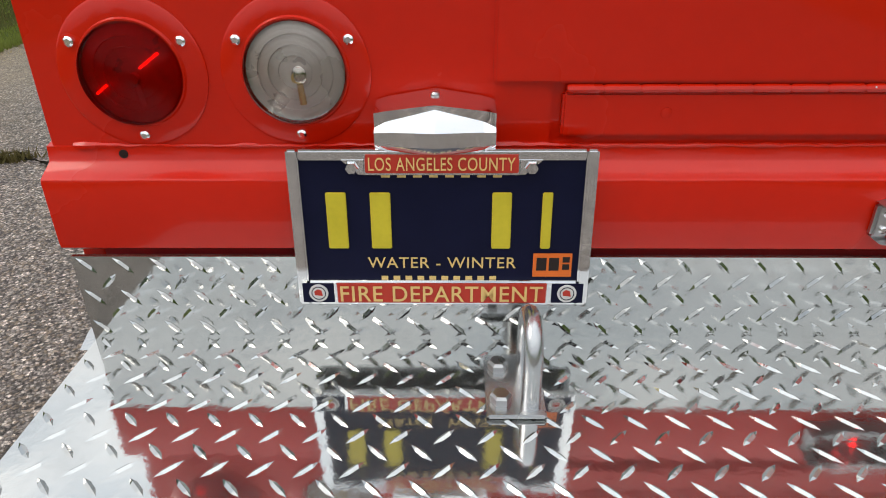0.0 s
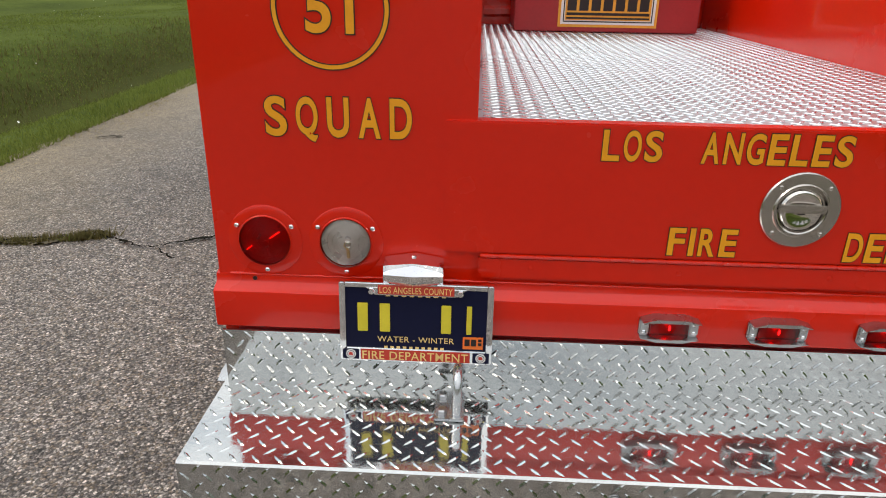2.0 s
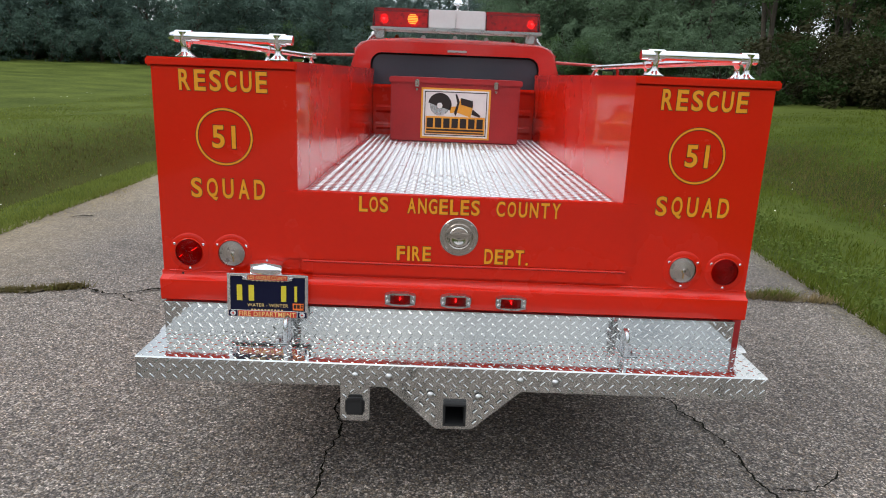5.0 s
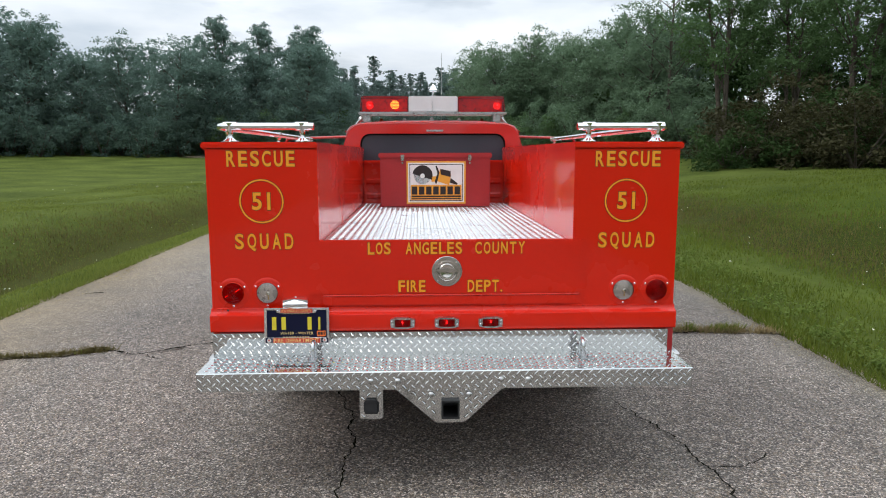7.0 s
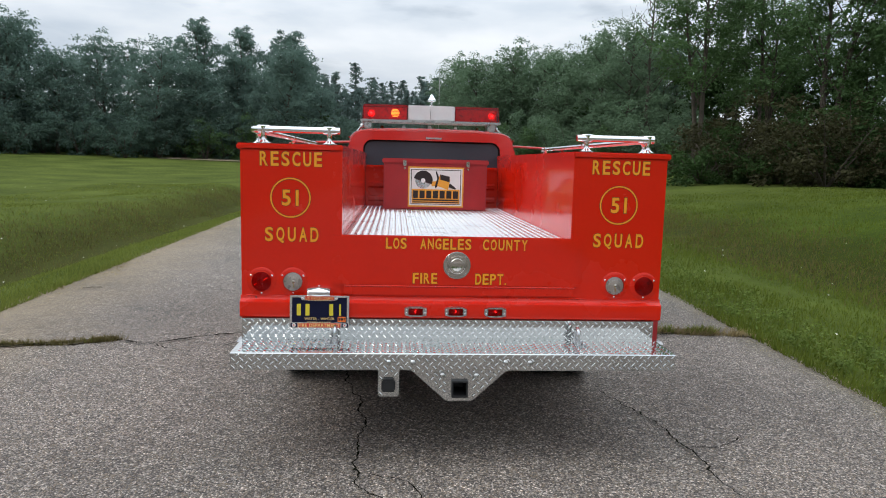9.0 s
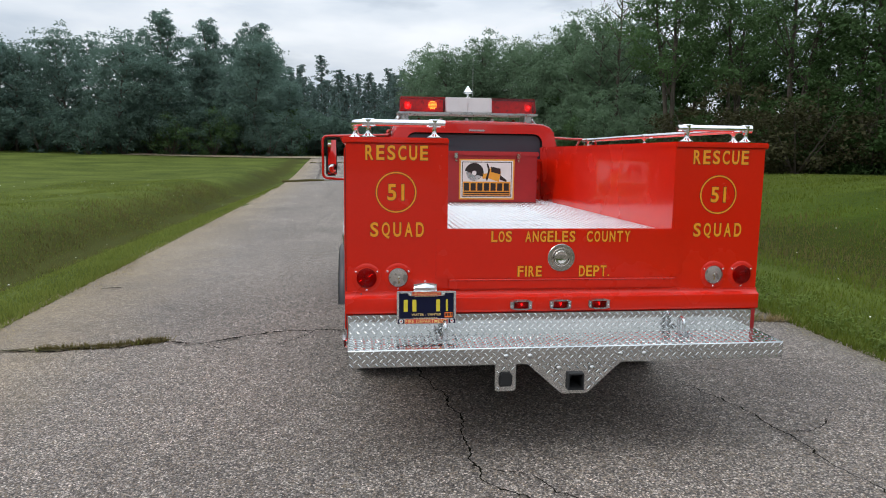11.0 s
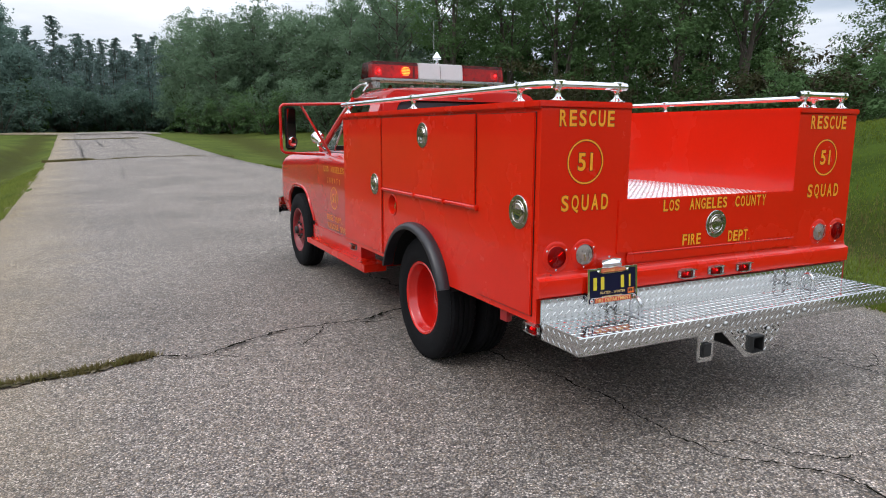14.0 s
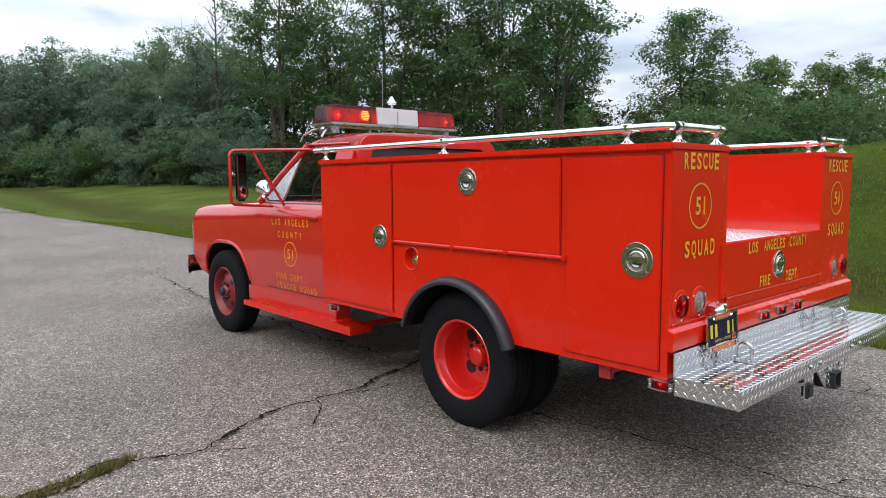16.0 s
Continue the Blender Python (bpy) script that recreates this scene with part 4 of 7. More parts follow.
def left_region(r):
    y = -2 + 34 * r.random() ** 1.4 - 2.0 * abs(r.normal()) * (r.random() < 0.3)
    return left_edge(y) + 0.08 - 9.5 * r.random() ** 1.8, y


def right_region(r):
    y = -4 + 32 * r.random() ** 1.3 - 2.0 * abs(r.normal()) * (r.random() < 0.3)
    return right_edge(y) - 0.06 + 17 * r.random() ** 1.9, y


def tufts(x0, x1, line, n, seed):
    """Places in a few uneven tufts along a line across the road."""
    r0 = random.Random(seed)
    spots = [(r0.uniform(x0, x1), r0.uniform(0.015, 0.045)) for _ in range(n)]
    def region(r):
        c, w = spots[int(r.random() * len(spots))]
        x = c + w * 1.6 * r.normal()
        return x, line(x) + w * 0.45 * r.normal()
    return region


def crack_line(x):
    return 2.075 + 0.10 * max(0.0, (x + 2.95) / 0.35)


grass("grass_verge", 120000, left_region, 0.085, 3, "mown green grass of the verge beside the road", lean=0.9, mown=lambda x, y: 0.65 + 0.5 * smooth01((x + 5.2 + 0.03 * y) / 0.8))
grass("grass_verge", 110000, right_region, 0.11, 4, "long green grass of the bank beside the road", lean=0.8, blade=BANK_BLADE)
grass("dry_grass", 11000, lambda r: (lambda y: (-7.1 + 0.55 * r.normal() - 0.02 * y, y))(-1 + 30 * r.random() ** 1.2), 0.12, 31, "dry brownish grass along the shallow ditch", blade=DRY_BLADE)
grass("dry_grass", 14000, lambda r: (7.9 + 1.0 * r.normal(), -2 + 26 * r.random() ** 1.2), 0.14, 32, "dry brownish grass along the shallow ditch", blade=DRY_BLADE)
grass("straw_litter", 6000, lambda r: (lambda y: (left_edge(y) + 0.16 + 0.13 * r.normal(), y))(-3 + 26 * r.random() ** 1.3), 0.030, 33, "dry straw litter along the road's edge", road_z, 2.5, STRAW)
grass("straw_litter", 3500, lambda r: (lambda y: (right_edge(y) - 0.08 + 0.10 * r.normal(), y))(-3 + 16 * r.random()), 0.030, 34, "dry straw litter along the road's edge", road_z, 2.5, STRAW)
grass("weeds", 1500, tufts(-4.2, -2.55, crack_line, 9, 5), 0.080, 5, "brownish weeds growing in the road crack", road_z, 0.9, DRY_BLADE)
grass("weeds", 130, tufts(-4.2, -2.6, crack_line, 4, 9), 0.070, 9, "green weeds growing in the road crack", road_z, 1.2, BLADE)
grass("weeds", 900, tufts(2.1, 3.1, lambda x: 2.5, 9, 6), 0.085, 6, "dry weeds at the end of the road crack", road_z, 1.0, STRAW)
grass("weeds", 600, tufts(2.2, 3.1, lambda x: 2.52, 5, 16), 0.10, 19, "green weeds at the end of the road crack", road_z, 1.0, BLADE)
grass("weeds", 4500, lambda r: (lambda q: (-5.3 + 2.2 * q, 34.9 + 0.6 * q + 0.12 * r.normal()))(r.random() ** 1.3), 0.15, 7, "dark weeds in the far road joint", road_z, 0.8, DRY_BLADE)
grass("weeds", 5500, lambda r: (lambda q: (-3.4 + 7.4 * q, 35.3 + 2.4 * q + 0.05 * r.normal()))(r.random()), 0.075, 17, "dark weeds in the far road joint", road_z, 0.8, DRY_BLADE)
grass("weeds", 5000, lambda r: (-5.4 + 5.4 * r.random(), 57.25 + 0.10 * r.normal()), 0.12, 8, "dark weeds in the far road joint", road_z, 0.8, DRY_BLADE)


def verge_weeds():
    """Leafy low weeds along the bank's foot, and scattered white flowers on the grass."""
    rng = np.random.default_rng(71)
    centres, spread = [], []
    for i in range(230):
        y = -3.5 + 13 * rng.random()
        x = right_edge(y) + 0.12 + 0.9 * rng.random() ** 1.6
        centres.append((x, y, ground_z(x, y) + 0.05 + 0.05 * rng.random()))
        spread.append(0.08 + 0.10 * rng.random())
    v, f = leaf_cloud(centres, 26, spread, 0.020, rng, 0.6)
    tagged(raw("leafy_weeds", v, f, WEED_LEAF), "low leafy green weeds at the foot of the bank", "weeds", kind="stuff")
    verts, faces = [], []
    for i in range(100):
        if i % 3:
            y = 3 + 26 * rng.random()
            x = left_edge(y) - 1.0 - 11 * rng.random()
        else:
            y = 1 + 22 * rng.random()
            x = right_edge(y) + 0.6 + 8 * rng.random()
        z, r, k = ground_z(x, y) + 0.07 + 0.06 * rng.random(), 0.006 + 0.010 * rng.random(), len(verts)
        verts += [(x + r * math.cos(a), y + r * math.sin(a), z + 0.4 * r * math.sin(a)) for a in (0, 1.05, 2.1, 3.14, 4.19, 5.24)] + [(x, y, z - 0.5 * r)]
        faces += [(k + j, k + (j + 1) % 6, k + 6) for j in range(6)]
    tagged(raw("wild_flowers", verts, faces, PETAL), "small white wild flowers scattered in the grass", "flowers", kind="stuff")


verge_weeds()


# ---------- more materials for the truck ----------
def mat_lens(name, colour, rough=0.05, gloss=1.45):
    """Coloured clear plastic: tinted see-through with a glossy face."""
    m = bpy.data.materials.new(name)
    m.use_nodes = True
    nt = m.node_tree
    nt.nodes.remove(nt.nodes["Principled BSDF"])
    tr, gl, mx, fr = (nt.nodes.new(k) for k in ("ShaderNodeBsdfTransparent", "ShaderNodeBsdfGlossy", "ShaderNodeMixShader", "ShaderNodeFresnel"))
    tr.inputs["Color"].default_value = (*colour, 1)
    gl.inputs["Roughness"].default_value = rough
    fr.inputs["IOR"].default_value = gloss
    nt.links.new(fr.outputs[0], mx.inputs["Fac"])
    nt.links.new(tr.outputs[0], mx.inputs[1])
    nt.links.new(gl.outputs[0], mx.inputs[2])
    nt.links.new(mx.outputs[0], nt.nodes["Material Output"].inputs["Surface"])
    return m


RED_LENS = mat_lens("red_plastic_lens", (0.86, 0.030, 0.040))
TAIL_LENS = mat_lens("dark_red_tail_lens", (0.62, 0.008, 0.007), 0.05, 1.22)
# glow for the streaks of light drawn in the tail lens
LIT_STREAK = mat("glowing_lens_streak", (0.9, 0.1, 0.06), 0.4, 0, 0.02, emit=(1.0, 0.20, 0.12), emit_strength=3.0)
BRASS = mat("brass_bulb_base", (0.62, 0.45, 0.20), 0.3, 1.0, 0.1, 20, 150)
WARM_STEEL = mat("satin_nickel", (0.50, 0.46, 0.42), 0.24, 1.0, 0.06, 12, 160, bump=0.02, bump_scale=300)
BOWL = mat("polished_nickel", (0.68, 0.64, 0.60), 0.08, 1.0, 0.06, 12, 160)
CLEAR_LENS = mat_lens("clear_plastic_lens", (0.92, 0.90, 0.87), 0.06, 1.5)
AMBER_LENS = mat_lens("amber_plastic_lens", (0.8, 0.25, 0.02))
PANE = mat_lens("window_glass", (0.62, 0.66, 0.66), 0.02)
REAR_PANE = mat("tinted_rear_glass", (0.050, 0.053, 0.068), 0.14, 0, 0.04, 3, 40, spec=0.5)
WHITE = mat("white_plastic", (0.62, 0.62, 0.62), 0.35, 0, 0.06, 8, 60)
REFLECTOR = mat("lamp_reflector", (0.64, 0.59, 0.57), 0.28, 0.4, 0.1, 20, 100)
RED_CORE = mat("red_lamp_inside", (0.62, 0.05, 0.05), 0.3, 0.4, 0.3, 30, 150)
LIT_RED = mat("lit_red_bulb", (0.9, 0.1, 0.08), 0.4, 0, 0.02, emit=(1.0, 0.16, 0.12), emit_strength=22.0)
LIT_AMBER = mat("lit_amber_bulb", (0.9, 0.5, 0.1), 0.4, 0, 0.02, emit=(1.0, 0.27, 0.012), emit_strength=1.3)
NAVY = mat("navy_enamel", (0.005, 0.006, 0.026), 0.45, 0, 0.1, 30, 200, spec=0.15)
MARKER_LENS = mat_lens("dark_red_marker_lens", (0.52, 0.014, 0.024), 0.06, 1.35)
YELLOW = mat("yellow_enamel", (0.62, 0.50, 0.03), 0.4, 0, 0.08, 30, 200)
PALE_TEXT = mat("gold_print", (0.78, 0.54, 0.20), 0.4, 0, 0.05, 30, 200)
STRIP_RED = mat("red_printed_strip", (0.52, 0.035, 0.018), 0.4, 0, 0.08, 30, 200)
ORANGE = mat("orange_sticker", (0.80, 0.16, 0.02), 0.45, 0, 0.06, 40, 200)
SIGN_WHITE = mat("white_sign_paint", (0.72, 0.70, 0.68), 0.45, 0, 0.06, 12, 120)
SIGN_ORANGE = mat("orange_yellow_sign_paint", (0.72, 0.33, 0.03), 0.45, 0, 0.08, 12, 120)
SEAT = mat("dark_vinyl", (0.03, 0.028, 0.028), 0.5, 0, 0.2, 10, 100)
RED_SHOE = mat("red_wheel_paint", (0.56, 0.012, 0.007), 0.24, 0, 0.08, 8, 80, coat=0.5)
RED_DUSTY = mat("dusty_red_wheel_paint", (0.20, 0.012, 0.016), 0.40, 0, 0.18, 10, 90)
MIRROR = mat("mirror_glass", (0.85, 0.86, 0.87), 0.02, 1.0, 0.01, 2, 10)


def facing(side, c):
    """A local frame on a face of the truck: x to the reader's right, y up, z outwards."""
    cols = {"rear": ((1, 0, 0), (0, 0, 1), (0, -1, 0)), "left": ((0, -1, 0), (0, 0, 1), (-1, 0, 0)), "right": ((0, 1, 0), (0, 0, 1), (1, 0, 0)),
            "up": ((1, 0, 0), (0, 1, 0), (0, 0, 1))}[side]
    m = Matrix.Identity(4)
    for j, col in enumerate(cols):
        for i in range(3):
            m[i][j] = col[i]
    return Matrix.Translation(c) @ m


def local(bm, m):
    bmesh.ops.transform(bm, matrix=m, verts=bm.verts[:])
    return bm


CUT = {}


def letter_mesh(words, spacing, offset, depth):
    """Outlined text as a flat mesh; each shape is worked out once."""
    key = (words, spacing, round(offset, 5))
    if key not in CUT:
        cu = bpy.data.curves.new("lettering", "FONT")
        cu.body, cu.space_character, cu.offset, cu.extrude = words, spacing, offset, depth
        cu.resolution_u = 6
        ob = bpy.data.objects.new("lettering", cu)
        me = ob.to_mesh()
        CUT[key] = ([tuple(v.co) for v in me.vertices], [tuple(p.vertices) for p in me.polygons])
        ob.to_mesh_clear()
        bpy.data.objects.remove(ob)
    made = bpy.data.meshes.new("lettering")
    made.from_pydata(CUT[key][0], [], CUT[key][1])
    return made


def lettering(words, m, x0, x1, y0, y1, material, parent, bold=0.012, outline=0.0, spacing=1.08, label="", slant=0.0):
    """Flat lettering that fills a rectangle of the frame m, with an outline behind it if one is given."""
    first = letter_mesh(words, spacing, bold, 0.0)
    v = np.empty(len(first.vertices) * 3)
    first.vertices.foreach_get("co", v)
    v = v.reshape(-1, 3)
    lo, hi = v.min(0), v.max(0)
    made = None
    for extra, mt, lift in ((0.0, material, 0.0016), (outline, INK, 0.0008)):
        if extra == 0.0 and mt is INK:
            continue
        me = first if extra == 0.0 else letter_mesh(words, spacing, bold + extra, 0.0)
        v = np.empty(len(me.vertices) * 3)
        me.vertices.foreach_get("co", v)
        v = v.reshape(-1, 3)
        q = (v - lo) / np.maximum(hi - lo, 1e-6)
        w = np.stack([x0 + q[:, 0] * (x1 - x0) + slant * q[:, 1], y0 + q[:, 1] * (y1 - y0), np.full(len(v), lift)], axis=1)
        mm = np.array(m)
        w = w @ mm[:3, :3].T + mm[:3, 3]
        me.vertices.foreach_set("co", w.reshape(-1))
        me.materials.clear()
        me.materials.append(mt)
        me.update()
        ob = new("lettering" if mt is not INK else "outline", me)
        ob.parent = parent if made is None else made
        if made is None:
            made = ob
            tagged(ob, label=label or ("lettering reading " + words))
    return made


def sign_lettering(words, m, x0, x1, y0, y1, parent, narrow=0.55, bold=0.024, edge=0.020, deep=False):
    """Narrow gold capitals with a thin dark outline, each letter a piece of its own, filling a rectangle of the frame m."""
    wide = {"I": 0.18, ".": 0.18, " ": narrow * 0.7}
    tall = y1 - y0
    gap = ((x1 - x0) / tall - sum(wide.get(c, narrow) for c in words)) / max(1, len(words) - 1)
    mm, u0 = np.array(m), 0.0
    for ch in words:
        w = wide.get(ch, narrow)
        if ch != " ":
            letter, lo, size = None, None, None
            for name, extra, mt, lift in (("letter", 0.0, GOLD, 0.0016), ("outline", edge, INK, 0.0008)):
                if name == "outline" and not edge:
                    continue
                me = letter_mesh(ch, 1.0, bold + extra, 0.0)
                v = np.empty(len(me.vertices) * 3)
                me.vertices.foreach_get("co", v)
                v = v.reshape(-1, 3)
                if letter is None:
                    lo, size = v.min(0), np.maximum(v.max(0) - v.min(0), 1e-6)
                q = (v - lo) / size
                high = 0.18 if ch == "." else 1.12 if ch == "Q" else 1.0
                p = np.stack([x0 + (u0 + q[:, 0] * w) * tall, y0 + ((1 - high if ch == "Q" else 0.0) + q[:, 1] * high) * tall, np.full(len(v), lift)], axis=1)
                me.vertices.foreach_set("co", (p @ mm[:3, :3].T + mm[:3, 3]).reshape(-1))
                me.materials.clear()
                me.materials.append(mt)
                me.update()
                ob = new(name, me)
                ob.parent = parent if letter is None or deep else letter
                letter = letter or ob
        u0 += w + gap


def treads(name, m, w, h, parent, material=None, pitch=0.0195, length=0.0275, wide=0.0060, high=0.0018, keep=None, turn=45):
    """Raised lozenges of tread plate in two turned directions over a rectangle w by h of the frame m."""
    base = [(-0.5, 0, 0), (-0.2, 0.5, 0), (0.2, 0.5, 0), (0.5, 0, 0), (0.2, -0.5, 0), (-0.2, -0.5, 0), (-0.26, 0, 1), (0.26, 0, 1)]
    tri = [(0, 1, 6), (1, 2, 7, 6), (2, 3, 7), (3, 4, 7), (4, 5, 6, 7), (5, 0, 6)]
    verts, faces = [], []
    # rows are staggered, so that each lozenge points at the middle of its neighbours
    cols, rows = int(w / pitch), int(h / pitch + 0.3)
    px, py = w / cols, h / rows
    for i in range(cols):
        for j in range(rows):
            if (i + j) % 2:
                continue
            x, y = (i + 0.5) * px, (j + 0.5) * py
            if keep and not keep(x, y):
                continue
            a = radians(turn if i % 2 else -turn)
            c, s = math.cos(a), math.sin(a)
            k = len(verts)
            for u, v, q in base:
                u, v = u * length, v * wide
                verts.append(m @ Vector((x + u * c - v * s, y + u * s + v * c, q * high)))
            faces += [tuple(k + q for q in f) for f in tri]
    ob = raw(name, [tuple(v) for v in verts], faces, material or ALU, parent)
    tagged(ob, kind="stuff")
    return ob


def screw(bm, m, r=0.006, h=0.003):
    lathe(bm, [(r, 0), (r * 0.95, h * 0.6), (r * 0.55, h), (0, h)], m, 10)


def ring(bm, m, r0, r1, h, seg=40):
    lathe(bm, [(r0, 0), (r1, 0), (r1, h), (r0, h)], m, seg, closed=True)


# ---------- the truck ----------
truck = thing("rescue_truck", "red rescue squad utility truck with gold lettering, standing on the road", "truck")
L0, R0 = -1.083, 1.071


def cabinet_side(x_out, x_in):
    a0 = math.degrees(math.asin((0.57 - 0.42) / 0.45))
    poly = [(0.0, 0.57)] + [(p[1], p[2]) for p in arc((0, 1.28, 0.42), 0.45, 180 - a0, a0, 24)] + [(2.66, 0.57), (2.66, 1.535), (0.0, 1.535)]
    bm = B()
    prism(bm, poly, "x", x_out, x_in)
    far = max((x_out, x_in), key=abs)
    face = next(f for f in bm.faces if all(abs(v.co.x - far) < 1e-6 for v in f.verts))
    rim = list(face.edges)
    bmesh.ops.delete(bm, geom=[face], context="FACES_ONLY")
    s = math.copysign(1, far)
    loops = [[bm.verts.new((far - s * d, 1.675 + q * math.cos(2 * math.pi * k / 36), 0.95 + q * math.sin(2 * math.pi * k / 36))) for k in range(36)] for q, d in ((0.062, 0.0), (0.060, 0.012), (0.052, 0.042), (0.036, 0.052))]
    hole = [bm.edges.new((loops[0][k], loops[0][(k + 1) % 36])) for k in range(36)]
    bmesh.ops.triangle_fill(bm, edges=rim + hole, use_beauty=True)
    for a, b in zip(loops, loops[1:]):
        for k in range(36):
            bm.faces.new((a[k], a[(k + 1) % 36], b[(k + 1) % 36], b[k]))
    bm.faces.new(loops[-1])
    return bm


def d_ring(parent, m, r=0.073):
    """Round recessed latch: satin flange with four rivets, raised lip, dished plate, cross bar and half-round bail."""
    bm = B()
    lathe(bm, [(r, 0), (r, 0.003), (r * 0.97, 0.0055), (r * 0.71, 0.0055), (r * 0.68, 0.0085), (r * 0.64, 0.0085), (r * 0.615, 0.001), (0, 0.001)], m, 44)
    p = part("latch", bm, WARM_STEEL, parent, "round satin steel recessed latch")
    bm = B()
    lathe(bm, [(r * 0.555, 0.0012), (r * 0.545, 0.0050), (r * 0.49, 0.0088), (r * 0.43, 0.0094), (r * 0.34, 0.0072), (r * 0.18, 0.0052), (0, 0.0048)], m, 36)
    part("cup", bm, BOWL, p)
    bm = B()
    pts = [m @ Vector(q) for q in arc((0, 0, 0.0072), r * 0.60, 186, 354, 18, "xy")]
    tube(bm, pts, r * 0.030, 8)
    part("bail", bm, BOWL, p)
    bm = B()
    box(bm, -r * 0.60, r * 0.60, -r * 0.04, r * 0.19, 0.0070, 0.0135, 0.0016)
    part("handle", local(bm, m), WARM_STEEL, p)
    bm = B()
    box(bm, -r * 0.09, r * 0.09, -r * 0.085, -r * 0.042, 0.003, 0.0090)
    part("slot", local(bm, m), INK, p)
    for k in range(4):
        a = radians(45 + 90 * k)
        bm = B()
        screw(bm, m @ Matrix.Translation((math.cos(a) * r * 0.86, math.sin(a) * r * 0.86, 0.0055)), 0.0042)
        part("rivet", bm, WARM_STEEL, p)
    return p


def panel_door(name, side, x, y0, y1, z0, z1, label):
    """A flush door with a dark gap round it on a side of the truck."""
    s = -1 if side == "left" else 1
    # black sheet behind the door, put in for the shade of its gap
    bm = B()
    box(bm, *sorted((x + s * 0.001, x + s * 0.0035)), y0 - 0.0028, y1 + 0.0028, z0 - 0.0028, z1 + 0.0028)
    part("door_gap_shade", bm, INK, truck)
    bm = B()
    box(bm, *sorted((x - s * 0.004, x + s * 0.010)), y0, y1, z0, z1, 0.0045)
    return part(name, bm, RED, truck, label)


def build_body():
    for s, xo in (("left", L0), ("right", R0)):
        sg = -1 if s == "left" else 1
        part("cabinet_body", cabinet_side(*sorted((xo, sg * 0.585))), RED, truck, "red enamel steel cabinet along the bed")
        bm = B()
        box(bm, *sorted((xo + sg * 0.018, sg * 0.582)), -0.006, 2.672, 1.526, 1.558, 0.006)
        part("top_cap", bm, RED, truck)
        bm = B()
        pts = arc((0, 1.28, 0.42), 0.446, 165, 15, 20)
        strip = [[bm.verts.new((x, p[1], p[2])) for x in (xo - sg * 0.012, sg * 0.56)] for p in pts]
        for a, b in zip(strip, strip[1:]):
            bm.faces.new((a[0], a[1], b[1], b[0]))
        bmesh.ops.solidify(bm, geom=bm.faces[:], thickness=0.012)
        part("wheel_well", bm, BLACK, truck)
        # rubber flare
        bm = B()
        prof = [(0.0, 0.455), (0.028, 0.462), (0.062, 0.452), (0.074, 0.432), (0.070, 0.418), (0.05, 0.424), (0.0, 0.428)]
        rings = []
        for i in range(29):
            a = radians(163 - (163 - 17) * i / 28)
            rings.append([bm.verts.new((xo + sg * (u - 0.001), 1.28 + math.cos(a) * r * 1.0, 0.42 + math.sin(a) * r)) for u, r in prof])
        for p, q in zip(rings, rings[1:]):
            for k in range(len(prof)):
                bm.faces.new((p[k], p[(k + 1) % len(prof)], q[(k + 1) % len(prof)], q[k]))
        bm.faces.new(rings[0])
        bm.faces.new(rings[-1])
        part("wheel_flare", bm, FLARE, truck, "black rubber wheel-arch flare", smooth=0.9)
        d1 = panel_door("compartment_door", s, xo, 1.853, 2.64, 0.60, 1.513, "tall red front compartment door")
        d2 = panel_door("compartment_door", s, xo, 0.562, 1.835, 1.052, 1.513, "wide red drop-down compartment door")
        d3 = panel_door("compartment_door", s, xo, 0.036, 0.528, 0.60, 1.508, "tall red rear compartment door")
        face = xo + sg * 0.0105
        d_ring(d1, facing(s, (face, 1.972, 1.066)))
        d_ring(d2, facing(s, (face, 1.186, 1.404)))
        d_ring(d3, facing(s, (face, 0.146, 1.064)), 0.078)
        bm = B()
        tube(bm, [(face + sg * 0.002, 0.525, 1.043), (face + sg * 0.002, 1.842, 1.043)], 0.011, 10)
        for y in (0.53, 0.9, 1.3, 1.835):
            box(bm, *sorted((face - sg * 0.012, face + sg * 0.016)), y - 0.012, y + 0.012, 1.030, 1.058, 0.003)
        part("hinge_rod", bm, RED, truck)
        # filler recess
        bm = B()
        m = facing(s, (xo, 1.675, 0.95))
        lathe(bm, [(0.072, 0), (0.072, 0.004), (0.068, 0.006), (0.063, 0.004), (0.061, -0.004), (0.064, -0.004)], m, 36)
        cap = part("filler_ring", bm, RED, truck)
        bm = B()
        lathe(bm, [(0.030, -0.050), (0.030, -0.022), (0.026, -0.018), (0.010, -0.018), (0.010, -0.010), (0, -0.010)], m @ Matrix.Translation((0.012, -0.012, 0)), 24)
        part("filler_cap", bm, BRASS, cap, "small metal filler cap in the recess")
    # floor frame, bed floor
    bm = B()
    box(bm, -0.584, 0.584, 0.03, 2.62, 1.03, 1.096)
    part("bed_floor", bm, ALU_WORN, truck, "bright aluminium tread-plate bed floor")
    treads("floor_tread", Matrix.Translation((-0.575, 0.035, 1.0965)), 1.15, 2.56, truck, ALU_TREAD, pitch=0.0180, length=0.0255, wide=0.0072, high=0.0020, turn=38)
    # headboard with pressed ribs
    bm = B()
    box(bm, -0.584, 0.584, 2.61, 2.655, 1.05, 1.44, 0.006)
    for z in (1.16, 1.28):
        prism(bm, [(2.612, z - 0.03), (2.594, z - 0.012), (2.594, z + 0.012), (2.612, z + 0.03)], "x", -0.56, 0.56)
    box(bm, -0.584, 0.584, 2.585, 2.66, 1.425, 1.452, 0.008)
    part("headboard", bm, RED, truck, "red ribbed headboard behind the cab")
    # rear face
    bm = B()
